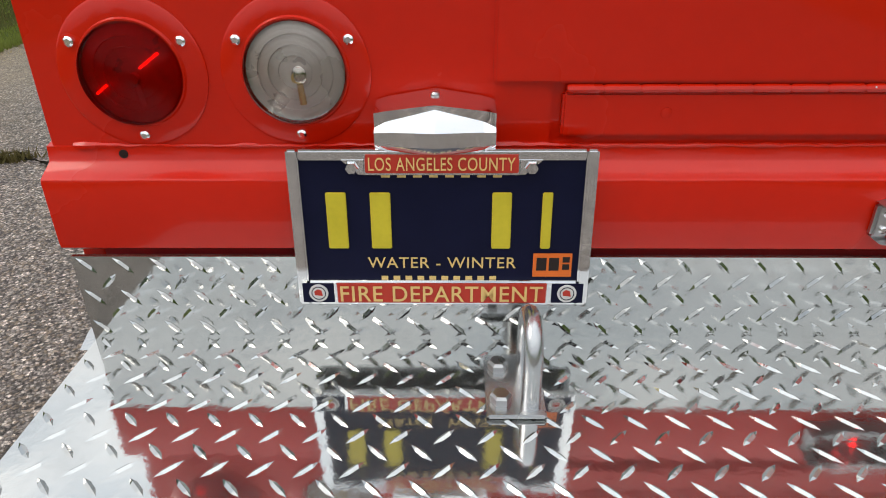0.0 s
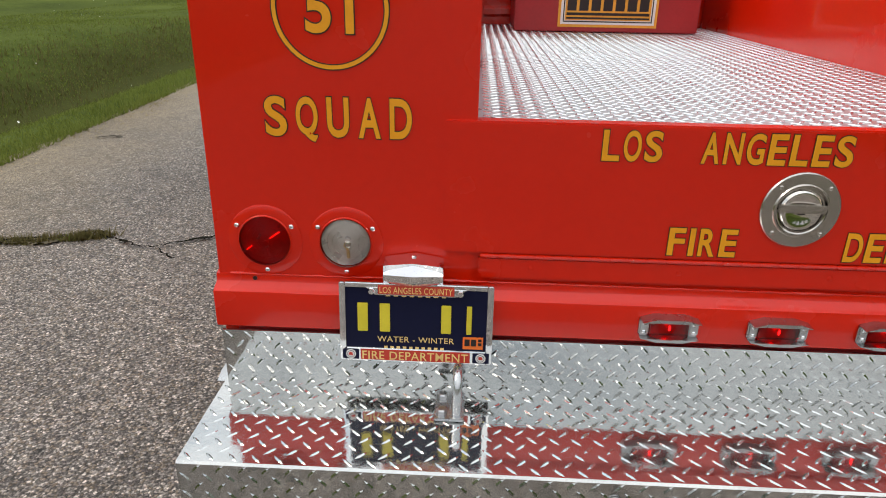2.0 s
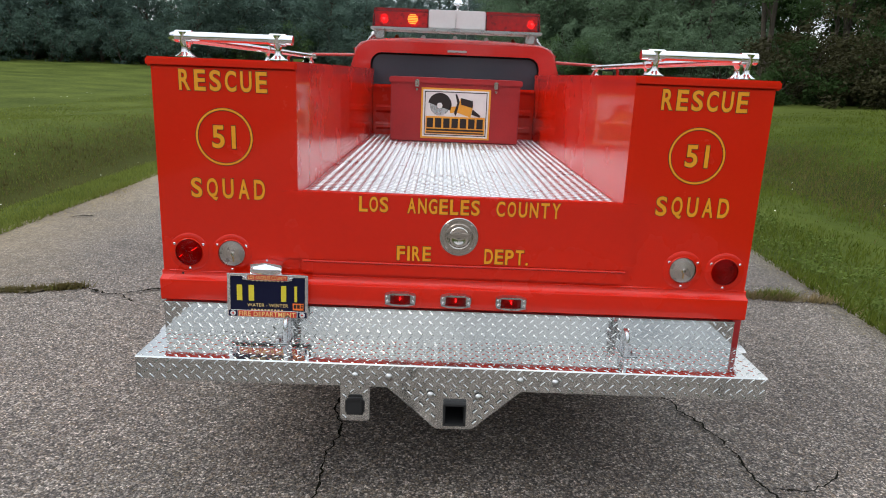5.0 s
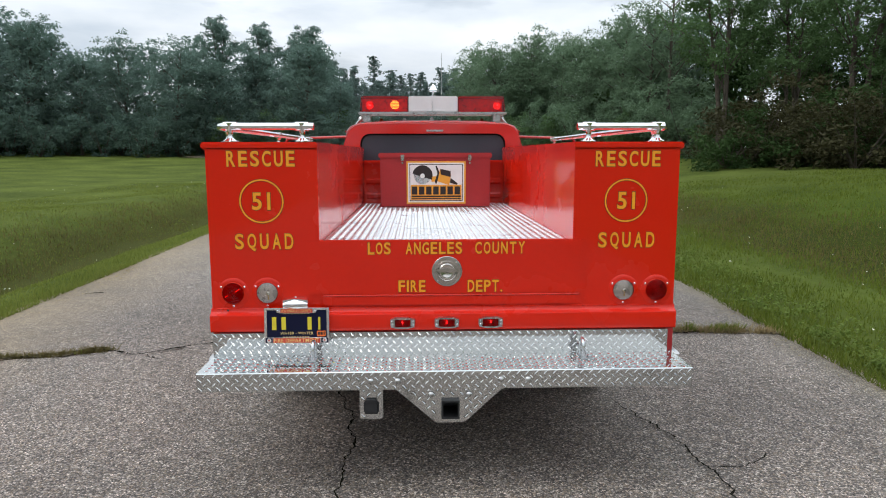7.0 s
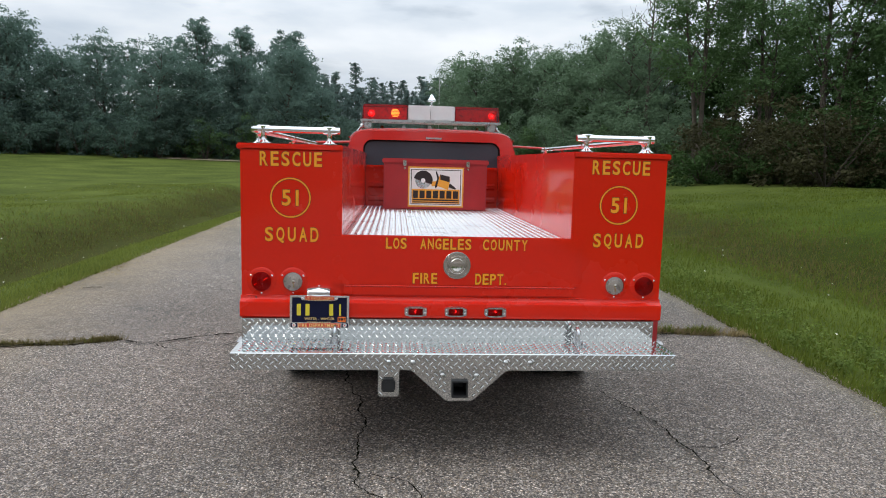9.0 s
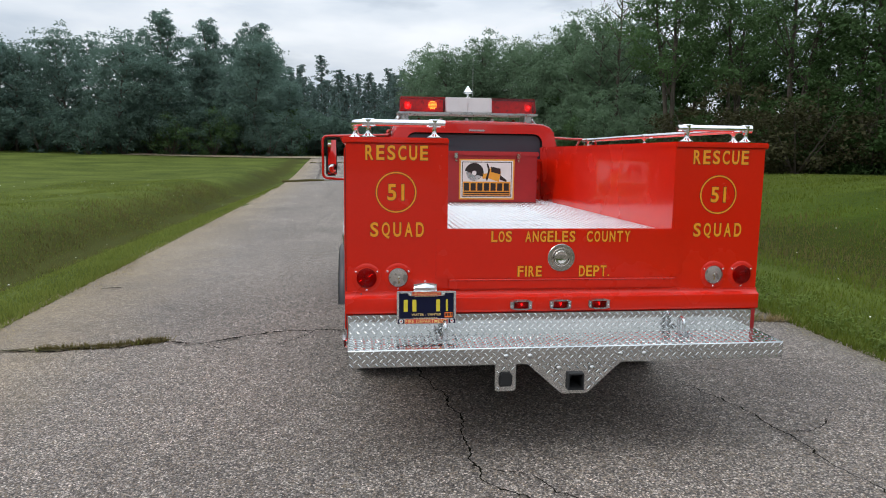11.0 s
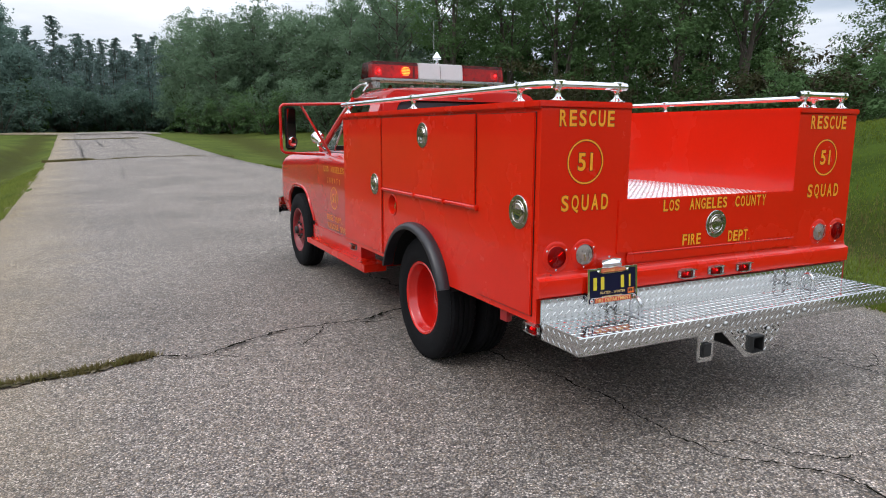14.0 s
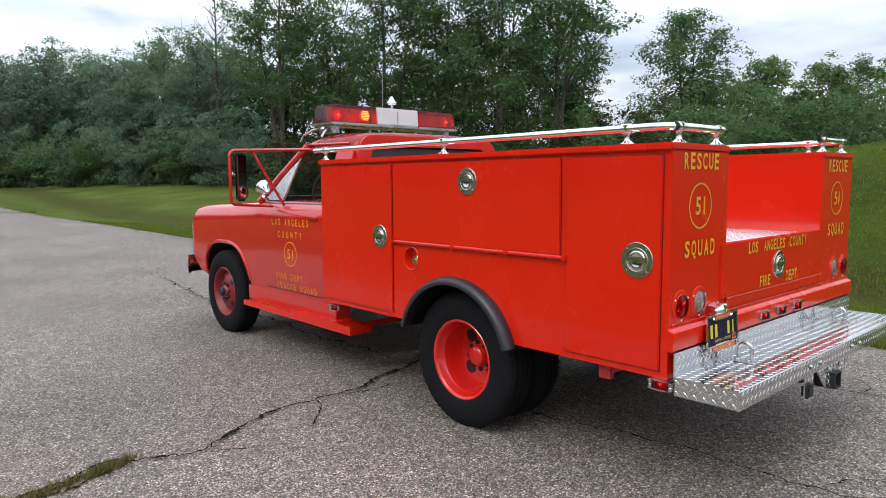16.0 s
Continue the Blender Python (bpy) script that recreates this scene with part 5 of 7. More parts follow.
    box(bm, -0.59, 0.59, 0.004, 0.05, 0.69, 1.105)
    part("rear_cross_panel", bm, RED, truck)
    bm = B()
    box(bm, -0.642, 0.636, -0.007, 0.028, 0.860, 1.112, 0.003)
    gate = part("tailgate", bm, RED, truck, "red tailgate panel with gold lettering")
    bm = B()
    box(bm, -0.575, 0.615, -0.006, 0.004, 0.808, 0.852, 0.0025)
    for i in range(0, 9, 2):
        screw(bm, facing("rear", (-0.475 + 0.14 * i, -0.006, 0.832)), 0.0055, 0.0014)
    part("hinge_leaf", bm, RED, truck)
    bm = B()
    pts, rad = [], []
    for i in range(34):
        for d, r in ((0.0, 0.0030), (0.002, 0.0043), (0.0325, 0.0043), (0.0345, 0.0030)):
            pts.append((-0.572 + 0.035 * i + d, -0.006, 0.8555))
            rad.append(r)
    tube(bm, pts, rad, 8)
    part("piano_hinge", bm, RED, truck)
    for i in (8, 13, 22):
        bm = B()
        cyl(bm, (-0.565 + 0.035 * i, -0.0078, 0.8565), (-0.565 + 0.035 * i + 0.011, -0.0072, 0.8560), 0.0022, seg=8)
        part("worn_hinge_pin", bm, STEEL, truck)
    # sill with a rolled top edge, weld beads
    bm = B()
    prism(bm, [(0.012, 0.800), (-0.0015, 0.797), (-0.003, 0.784), (-0.0045, 0.7815), (-0.0235, 0.7725), (-0.0265, 0.7705), (-0.0275, 0.767), (-0.0275, 0.701), (-0.0262, 0.695), (-0.021, 0.691), (0.012, 0.690)], "x", L0 - 0.006, R0 + 0.006)
    part("rear_sill", bm, RED, truck)
    rng = random.Random(5)
    bm = B()
    pts, rad = [], []
    x = -1.06
    while x < 1.05:
        pts.append((x, -0.0015, 0.797 + 0.0015 * rng.random()))
        lump = max(0.0, noise.noise((x * 9, 0, 3))) + 0.6 * max(0.0, noise.noise((x * 31, 0, 8)))
        rad.append(0.0016 + 0.0045 * lump)
        x += 0.009
    tube(bm, pts, rad, 6)
    part("weld_bead", bm, RED, truck)
    # black disc stands in for the shade inside the drain hole
    bm = B()
    cyl(bm, (-1.012, 0.004, 0.7895), (-1.012, -0.0034, 0.7895), 0.0045, seg=14)
    part("drain_hole_disc", bm, INK, truck)
    bm = B()
    box(bm, L0 + 0.03, R0 - 0.03, -0.010, 0.02, 0.672, 0.692)
    box(bm, R0 - 0.034, R0 - 0.004, -0.02, 0.05, 0.50, 0.70)
    part("rear_channel", bm, RED_DULL, truck)
    # gold lettering on the rear
    m = facing("rear", (0, -0.0005, 0))
    g = facing("rear", (0, -0.0075, 0))
    for dx, dz in ((0.0, 0.0), (1.670, -0.003)):
        sx = 0.0 if dx == 0 else -0.004
        sign_lettering("RESCUE", m, -0.989 + dx, -0.685 + dx + sx, 1.449 + dz, 1.520 + dz, truck)
        sign_lettering("SQUAD", m, -0.966 + dx, -0.702 + dx, 1.074 + dz, 1.146 + dz, truck)
        sign_lettering("5I", m, -0.883 + dx, -0.800 + dx, 1.253 + dz, 1.333 + dz, truck)
        c = (-0.840 + dx + sx / 2, -0.0005, 1.293 + dz)
        bm = B()
        ring(bm, facing("rear", c), 0.0925, 0.0995, 0.0016, 64)
        r1 = part("ring", bm, GOLD, truck, "gold painted ring round the squad number")
        bm = B()
        ring(bm, facing("rear", c), 0.0905, 0.1015, 0.0008, 64)
        part("outline", bm, INK, r1)
    for words, x0, x1 in (("LOS", -0.364, -0.259), ("ANGELES", -0.190, 0.070), ("COUNTY", 0.130, 0.361)):
        sign_lettering(words, g, x0, x1, 1.047, 1.103, gate, deep=True)
    sign_lettering("FIRE", g, -0.225, -0.100, 0.870, 0.925, gate, deep=True)
    sign_lettering("DEPT.", g, 0.096, 0.258, 0.868, 0.925, gate, deep=True)
    d_ring(gate, facing("rear", (0.0, -0.0075, 0.966)), 0.071)


def round_lamp(kind, x, z, lit=False):
    """Round tail lamp: painted base ring with three screws, ribbed lens, bulb."""
    lens = TAIL_LENS if kind == "red" else CLEAR_LENS
    lamp = part("tail_lamp" if kind == "red" else "reversing_lamp", lathe(B(), [(0.0715, 0), (0.0715, 0.0015), (0.069, 0.003), (0.052, 0.0035), (0.0505, 0.006), (0.0488, 0.006), (0.0485, 0.001)], facing("rear", (x, 0, z)), 48), RED, truck,
                "round red tail lamp on a painted ring" if kind == "red" else "round clear ribbed reversing lamp on a painted ring")
    m = facing("rear", (x, -0.003, z))
    bm = B()
    lathe(bm, [(0.047, 0.0004), (0.036, 0.0022), (0.0355, 0.0006), (0.026, 0.0020), (0.0255, 0.0006), (0.016, 0.0018), (0.0155, 0.0006), (0, 0.0008)], m, 40)
    part("reflector", bm, RED_CORE if kind == "red" else REFLECTOR, lamp)
    bm = B()
    prof = [(0.0487, 0.0), (0.0487, 0.006)]
    for i in range(11):
        r = 0.0475 - i * 0.0042
        prof += [(r, 0.0092 + 0.0005 * i), (r - 0.0021, 0.0086 + 0.0005 * i)]
    prof += [(0.0, 0.0142)]
    lathe(bm, prof, m, 48)
    part("lens", bm, lens, lamp, smooth=0.2)
    bm = B()
    cyl(bm, m @ Vector((0.002, -0.004, 0.001)), m @ Vector((0.002, -0.004, 0.007)), 0.0055, seg=14)
    cyl(bm, m @ Vector((0.005, -0.030, 0.0015)), m @ Vector((0.004, -0.010, 0.005)), 0.0035, 0.003, seg=12)
    part("bulb", bm, BRASS if kind != "red" else RED_CORE, lamp)
    # two glowing rods imitate the bulb's reflected streaks in the ribbed lens
    if lit:
        bm = B()
        for (u0, v0), (u1, v1) in (((0.010, 0.006), (0.030, 0.020)), ((-0.036, -0.018), (-0.025, -0.010))):
            cyl(bm, m @ Vector((u0, v0, 0.0045)), m @ Vector((u1, v1, 0.0045)), 0.0013, seg=8)
        part("lens_streak", bm, LIT_STREAK, lamp)
    if kind == "clear":
        bm = B()
        lathe(bm, [(0.0, -0.008), (0.0055, -0.005), (0.0070, 0.002), (0.0045, 0.007), (0, 0.008)], m @ Matrix.Translation((0.004, -0.002, 0.0045)) @ Matrix.Diagonal((1, 1.3, 0.4, 1)), 16)
        part("bulb_glass", bm, BOWL, lamp)
    for a in (30, 150, 270):
        bm = B()
        screw(bm, m @ Matrix.Translation((0.0605 * math.cos(radians(a)), 0.0605 * math.sin(radians(a)), 0)), 0.0052, 0.004)
        part("screw", bm, CHROME, lamp)


def marker_lamp(side, c, lens=None, lit=True):
    """Small armoured marker lamp: steel bracket with screw plates and a bulging lens."""
    m = facing(side, c)
    bm = B()
    for s in (-1, 1):
        box(bm, *sorted((s * 0.037, s * 0.0565)), -0.019, 0.017, 0, 0.010, 0.003)
    prism(bm, [(-0.055, 0.017), (-0.03, 0.025), (0.03, 0.025), (0.055, 0.017), (0.035, 0.018), (-0.035, 0.018)], "z", 0, 0.030, 0.0015)
    prism(bm, [(-0.055, -0.019), (-0.025, -0.026), (0.025, -0.026), (0.055, -0.019), (0.035, -0.019), (-0.035, -0.019)], "z", 0, 0.024, 0.0015)
    lamp = part("marker_lamp", local(bm, m), STEEL, truck, "small red marker lamp in a polished steel bracket")
    bm = B()
    prism(bm, [(-0.036, 0), (-0.036, 0.014), (-0.02, 0.024), (0, 0.027), (0.02, 0.024), (0.036, 0.014), (0.036, 0)], "y", -0.0185, 0.0175)
    part("lens", local(bm, m), lens or MARKER_LENS, lamp)
    bm = B()
    box(bm, -0.034, 0.034, -0.017, 0.016, 0.0008, 0.003)
    part("reflector", local(bm, m), RED_CORE, lamp)
    if lit:
        bm = B()
        lathe(bm, [(0.0, -0.006), (0.0015, -0.004), (0.0021, 0), (0.0015, 0.004), (0, 0.006)], m @ Matrix.Translation((0, 0, 0.013)) @ pose(0, 0, 0, 90), 10)
        part("bulb", bm, LIT_RED, lamp)
    for s in (-1, 1):
        for y in (-0.010, 0.008):
            bm = B()
            screw(bm, m @ Matrix.Translation((s * 0.047, y, 0.010)), 0.0045)
            part("screw", bm, CHROME, lamp)


def number_plate():
    m = facing("rear", (-0.6905, -0.046, 0.7315)) @ pose(0, 0, 0, -4)
    bm = B()
    prism(bm, [(-0.143, -0.072), (0.143, -0.072), (0.143, 0.072), (-0.143, 0.072)], "z", -0.003, 0.0)
    plate = part("number_plate", local(bm, m), NAVY, truck, "dark blue number plate with yellow bars in a chrome frame")
    bm = B()
    for x0, x1, y0, y1 in ((-0.1475, -0.136, -0.087, 0.077), (0.136, 0.1475, -0.087, 0.077), (-0.137, 0.137, 0.0665, 0.077), (-0.137, 0.137, -0.087, -0.0595)):
        box(bm, x0, x1, y0, y1, -0.004, 0.005, 0.002)
    for s in (-1, 1):
        prism(bm, [(s * 0.095, 0.067), (s * 0.079, 0.053), (s * 0.073, 0.053), (s * 0.073, 0.067)], "z", -0.002, 0.0045)
    prism(bm, [(-0.074, 0.067), (-0.074, 0.0525), (0.074, 0.0525), (0.074, 0.067)], "z", -0.002, 0.0045)
    part("frame", local(bm, m), CHROME, plate, "chrome plate frame with printed strips")
    for x0, x1, y0, y1 in ((-0.0725, 0.0725, 0.0545, 0.0735), (-0.108, 0.106, -0.0845, -0.0615)):
        bm = B()
        box(bm, x0, x1, y0, y1, 0.004, 0.0058, 0.0008)
        part("printed_strip", local(bm, m), STRIP_RED, plate)
    for s in (-1, 1):
        bm = B()
        box(bm, *sorted((s * 0.110, s * 0.1435)), -0.0845, -0.0615, 0.004, 0.0054, 0.0008)
        part("emblem_field", local(bm, m), NAVY, plate)
        c = m @ Matrix.Translation((s * 0.1265, -0.073, 0))
        bm = B()
        lathe(bm, [(0.0098, 0.0050), (0.0098, 0.0062), (0, 0.0062)], c, 24)
        part("emblem", bm, SIGN_WHITE, plate, "white round emblem")
        bm = B()
        ring(bm, c, 0.0066, 0.0074, 0.0066, 24)
        part("emblem_ring", bm, NAVY, plate)
        bm = B()
        prism(bm, [(-0.004, -0.002), (0.004, -0.003), (0.003, 0.003), (-0.001, 0.0045), (-0.0045, 0.002)], "z", 0.0062, 0.0067)
        part("emblem_mark", local(bm, c), STRIP_RED, plate)
    lettering("LOS ANGELES COUNTY", m @ Matrix.Translation((0, 0, 0.0058)), -0.069, 0.069, 0.0575, 0.0705, PALE_TEXT, plate, 0.005)
    lettering("FIRE DEPARTMENT", m @ Matrix.Translation((0, 0, 0.0058)), -0.104, 0.102, -0.0818, -0.0643, PALE_TEXT, plate, 0.008)
    lettering("WATER - WINTER", m @ Matrix.Translation((0, 0, 0.0)), -0.075, 0.074, -0.0465, -0.0345, PALE_TEXT, plate, 0.004)
    for x, w in ((-0.103, 0.020), (-0.060, 0.020), (0.058, 0.019), (0.102, 0.010)):
        bm = B()
        box(bm, x - w / 2, x + w / 2, -0.025, 0.034, 0.0, 0.0022, 0.0009)
        part("plate_bar", local(bm, m), YELLOW, plate)
    for x0, n, y0, y1 in ((-0.058, 8, 0.0490, 0.0525), (-0.062, 10, -0.0593, -0.0560)):
        for k in range(n):
            bm = B()
            box(bm, x0 + k * 0.122 / n, x0 + (k + 0.55) * 0.122 / n, y0, y1, 0.0, 0.0010)
            part("plate_bar", local(bm, m), PALE_TEXT, plate)
    bm = B()
    box(bm, 0.091, 0.130, -0.0560, -0.0305, 0.0004, 0.0014)
    part("sticker", local(bm, m), ORANGE, plate, "orange sticker with dark bars")
    for x0, x1, y0, y1 in ((0.0945, 0.1045, -0.049, -0.035), (0.1070, 0.1170, -0.049, -0.035), (0.1205, 0.1275, -0.040, -0.034), (0.1205, 0.1275, -0.048, -0.042)):
        bm = B()
        box(bm, x0, x1, y0, y1, 0.0014, 0.0018)
        part("sticker_bar", local(bm, m), INK, plate)
    for s in (-1, 1):
        bm = B()
        lathe(bm, [(0.0072, 0.003), (0.0072, 0.007), (0.0055, 0.0095), (0, 0.0095)], m @ Matrix.Translation((s * 0.0850, 0.0600, 0)), 6)
        part("bolt", bm, CHROME, plate)
    bm = B()
    box(bm, -0.05, 0.05, 0.0, 0.074, -0.026, -0.004)
    part("bracket", local(bm, m), BLACK, plate)
    # chrome lamp housing over the plate
    q = facing("rear", (-0.6965, -0.004, 0.803))
    bm = B()
    rings = []
    for x, k, hi in ((-0.0565, 0.86, 0.042), (-0.045, 0.95, 0.0455), (0.0, 1.08, 0.053), (0.045, 0.95, 0.0455), (0.0565, 0.86, 0.042)):
        rings.append([bm.verts.new((x, v, u * k)) for u, v in ((0.0, 0.0), (0.0, hi), (0.0425, hi * 0.93), (0.0405, hi * (0.84 if x == 0 else 0.70 if k > 0.9 else 0.60)), (0.0475, hi * (0.46 if x == 0 else 0.52)), (0.0470, 0.010), (0.041, 0.002))])
    for p1, p2 in zip(rings, rings[1:]):
        for i in range(7):
            bm.faces.new((p1[i], p1[(i + 1) % 7], p2[(i + 1) % 7], p2[i]))
    bm.faces.new(rings[0])
    bm.faces.new(rings[-1])
    bmesh.ops.bevel(bm, geom=[e for e in bm.edges if e.calc_face_angle(0) > 0.25], offset=0.0016, segments=2, affect="EDGES", clamp_overlap=True)
    lamp = part("plate_lamp", local(bm, q), CHROME, truck, "chrome plate lamp housing with a ridge", smooth=0.35)
    bm = B()
    screw(bm, q @ Matrix.Translation((0, 0.0505, 0.018)) @ pose(0, 0, 0, -84), 0.0045, 0.004)
    part("screw", bm, STEEL, lamp)
    bm = B()
    box(bm, -0.054, 0.054, -0.012, 0.004, 0.0, 0.035, 0.003)
    part("lens", local(bm, q), BLACK, lamp)


def rear_step():
    x0, x1, y0, y1, zt, zb = -1.074, 1.053, -0.302, -0.030, 0.586, 0.505
    bm = B()
    prism(bm, [(y1, zt), (y0 + 0.004, zt), (y0, zt - 0.004), (y0, zb), (y0 + 0.012, zb), (y0 + 0.012, zt - 0.012), (y1, zt - 0.012)], "x", x0, x1)
    box(bm, x0 + 0.001, x0 + 0.006, y0 + 0.004, y1, zb + 0.002, zt - 0.004)
    box(bm, x1 - 0.006, x1 - 0.001, y0 + 0.004, y1, zb + 0.002, zt - 0.004)
    step = part("rear_step", bm, ALU, truck, "polished aluminium tread-plate rear step bumper")
    bm = B()
    box(bm, L0 + 0.004, x1 - 0.014, y1 - 0.001, y1 + 0.004, zt - 0.012, 0.687)
    part("kick_plate", bm, ALU, step)
    treads("tread_pattern", Matrix.Translation((x0 + 0.004, y0 + 0.006, zt)), x1 - x0 - 0.008, y1 - y0 - 0.008, step)
    treads("tread_pattern", facing("rear", (x0 + 0.004, y0, zb + 0.002)), x1 - x0 - 0.008, zt - zb - 0.006, step)
    treads("tread_pattern", facing("rear", (L0 + 0.008, y1 - 0.0012, zt + 0.002)), x1 - L0 - 0.026, 0.098, step)
    treads("tread_pattern", facing("left", (x0 + 0.001, y1 - 0.002, zb + 0.004)), y1 - y0 - 0.008, zt - zb - 0.012, step)
    treads("tread_pattern", facing("right", (x1 - 0.001, y0 + 0.006, zb + 0.004)), y1 - y0 - 0.008, zt - zb - 0.012, step)
    # hanging plates
    def hang(poly, hole, name, label):
        bm = B()
        outer = [bm.verts.new((u, y0 + 0.010, v)) for u, v in poly]
        inner = [bm.verts.new((u, y0 + 0.010, v)) for u, v in hole]
        eo = [bm.edges.new((outer[i], outer[(i + 1) % len(outer)])) for i in range(len(outer))]
        ei = [bm.edges.new((inner[i], inner[(i + 1) % len(inner)])) for i in range(len(inner))]
        bmesh.ops.triangle_fill(bm, edges=eo + ei, use_beauty=True)
        bmesh.ops.solidify(bm, geom=bm.faces[:], thickness=0.006)
        return part(name, bm, ALU, step, label)
    tri = [(-0.243, 0.512), (-0.060, 0.350), (0.064, 0.352), (0.238, 0.512)]
    hang(tri, [(-0.037, 0.374), (0.041, 0.374), (0.041, 0.455), (-0.037, 0.455)], "hitch_plate", "tapered tread-plate hitch plate with a square hole")
    def in_tri(x, y):
        x, y = x - 0.243, y + 0.350
        return y > 0.362 and abs(x) < 0.058 + (y - 0.350) * 1.12 - 0.014 and not (-0.055 < x < 0.059 and 0.36 < y < 0.47)
    treads("tread_pattern", facing("rear", (-0.243, y0 + 0.0035, 0.350)), 0.486, 0.162, step, keep=in_tri)
    hang([(-0.388, 0.512), (-0.388, 0.384), (-0.380, 0.374), (-0.296, 0.374), (-0.288, 0.384), (-0.288, 0.512)],
         [(-0.338 + 0.032 * math.cos(radians(a)), 0.428 + 0.032 * math.sin(radians(a))) for a in range(0, 360, 30)], "socket_plate", "tread-plate bracket for the trailer socket")
    treads("tread_pattern", facing("rear", (-0.384, y0 + 0.0035, 0.378)), 0.092, 0.134, step, keep=lambda x, y: (x - 0.046) ** 2 + (y - 0.05) ** 2 > 0.046 ** 2)
    bm = B()
    box(bm, -0.371, -0.305, y0 - 0.008, y0 + 0.03, 0.397, 0.461, 0.010)
    box(bm, -0.362, -0.314, y0 - 0.012, y0 + 0.0, 0.452, 0.466, 0.003)
    for u in (-0.366, -0.324):
        for w in (0.398, 0.442):
            box(bm, u, u + 0.014, y0 - 0.004, y0 + 0.004, w, w + 0.014, 0.002)
    part("trailer_socket", bm, BLACK, step, "black trailer socket")
    bm = B()
    for u0, u1, v0, v1 in ((-0.037, -0.030, 0.374, 0.455), (0.034, 0.041, 0.374, 0.455), (-0.031, 0.035, 0.374, 0.381), (-0.031, 0.035, 0.448, 0.455)):
        box(bm, u0, u1, y0 - 0.012, 0.35, v0, v1)
    box(bm, -0.028, 0.032, y0 + 0.12, y0 + 0.14, 0.383, 0.446)
    part("hitch_receiver", bm, BLACK, step, "black square hitch receiver")
    for x, y, z in ((-0.338, -0.001, 0.544), (-0.224, -0.001, 0.543), (0.219, -0.001, 0.545), (0.337, -0.001, 0.543), (-0.082, 0.003, 0.480), (0.081, 0.003, 0.478)):
        bm = B()
        lathe(bm, [(0.0125, 0), (0.0125, 0.003), (0.009, 0.0075), (0.004, 0.0095), (0, 0.0098)], facing("rear", (x, y0 + y, z)), 18)
        part("bolt", bm, STEEL, step)
    for x in (-0.606, 0.612):
        bm = B()
        pts = [(x, -0.146, 0.590), (x, -0.146, 0.634)] + arc((x, -0.116, 0.638), 0.030, 180, 0, 10) + [(x, -0.086, 0.634), (x, -0.086, 0.590)]
        tube(bm, pts, 0.0092, 12)
        eye = part("tow_eye", bm, ZINC, step, "grey steel tow eye bolted to the step")
        bm = B()
        s = -1 if x < 0 else 1
        box(bm, *sorted((x - s * 0.014, x + s * 0.042)), -0.164, -0.068, 0.587, 0.592, 0.002)
        part("base_plate", bm, ZINC, eye)
        for y in (-0.142, -0.092):
            bm = B()
            lathe(bm, [(0.0105, 0), (0.0105, 0.007), (0.008, 0.0095), (0, 0.0095)], Matrix.Translation((x + s * 0.028, y, 0.592)), 6)
            part("bolt", bm, STEEL, eye)


def rails():
    for s in (-1, 1):
        xo, xi = s * 1.035 - 0.006, s * 0.600
        pts = [(xo, 2.80, 1.628), (xo, 1.5, 1.628), (xo, 0.28, 1.628)] + [(xo - s * 0.0 + s * (-0.10 + 0.10 * math.cos(radians(a))), 0.12 - 0.09 * math.sin(radians(a)), 1.628) for a in (0, 22, 45, 68, 90)] + [(xi, 0.030, 1.628)]
        bm = B()
        tube(bm, pts, 0.0165, 14)
        rail = part("grab_rail", bm, CHROME, truck, "polished chrome grab rail on the cabinet top")
        for x, y in ((xo, 2.66), (xo, 1.43), (xo, 0.24), (s * 0.975, 0.034), (s * 0.652, 0.030)):
            bm = B()
            lathe(bm, [(0.036, 0), (0.036, 0.004), (0.026, 0.008), (0.014, 0.018), (0.011, 0.035), (0.014, 0.05), (0.021, 0.062), (0.021, 0.085), (0.0, 0.086)], Matrix.Translation((x, y, 1.558)), 16)
            along = Vector((0, 0.028, 0) if y > 0.1 else (0.028, 0, 0))
            c = Vector((x, y, 1.628))
            cyl(bm, c - along, c + along, 0.0205, seg=14)
            part("stanchion", bm, CHROME, rail)


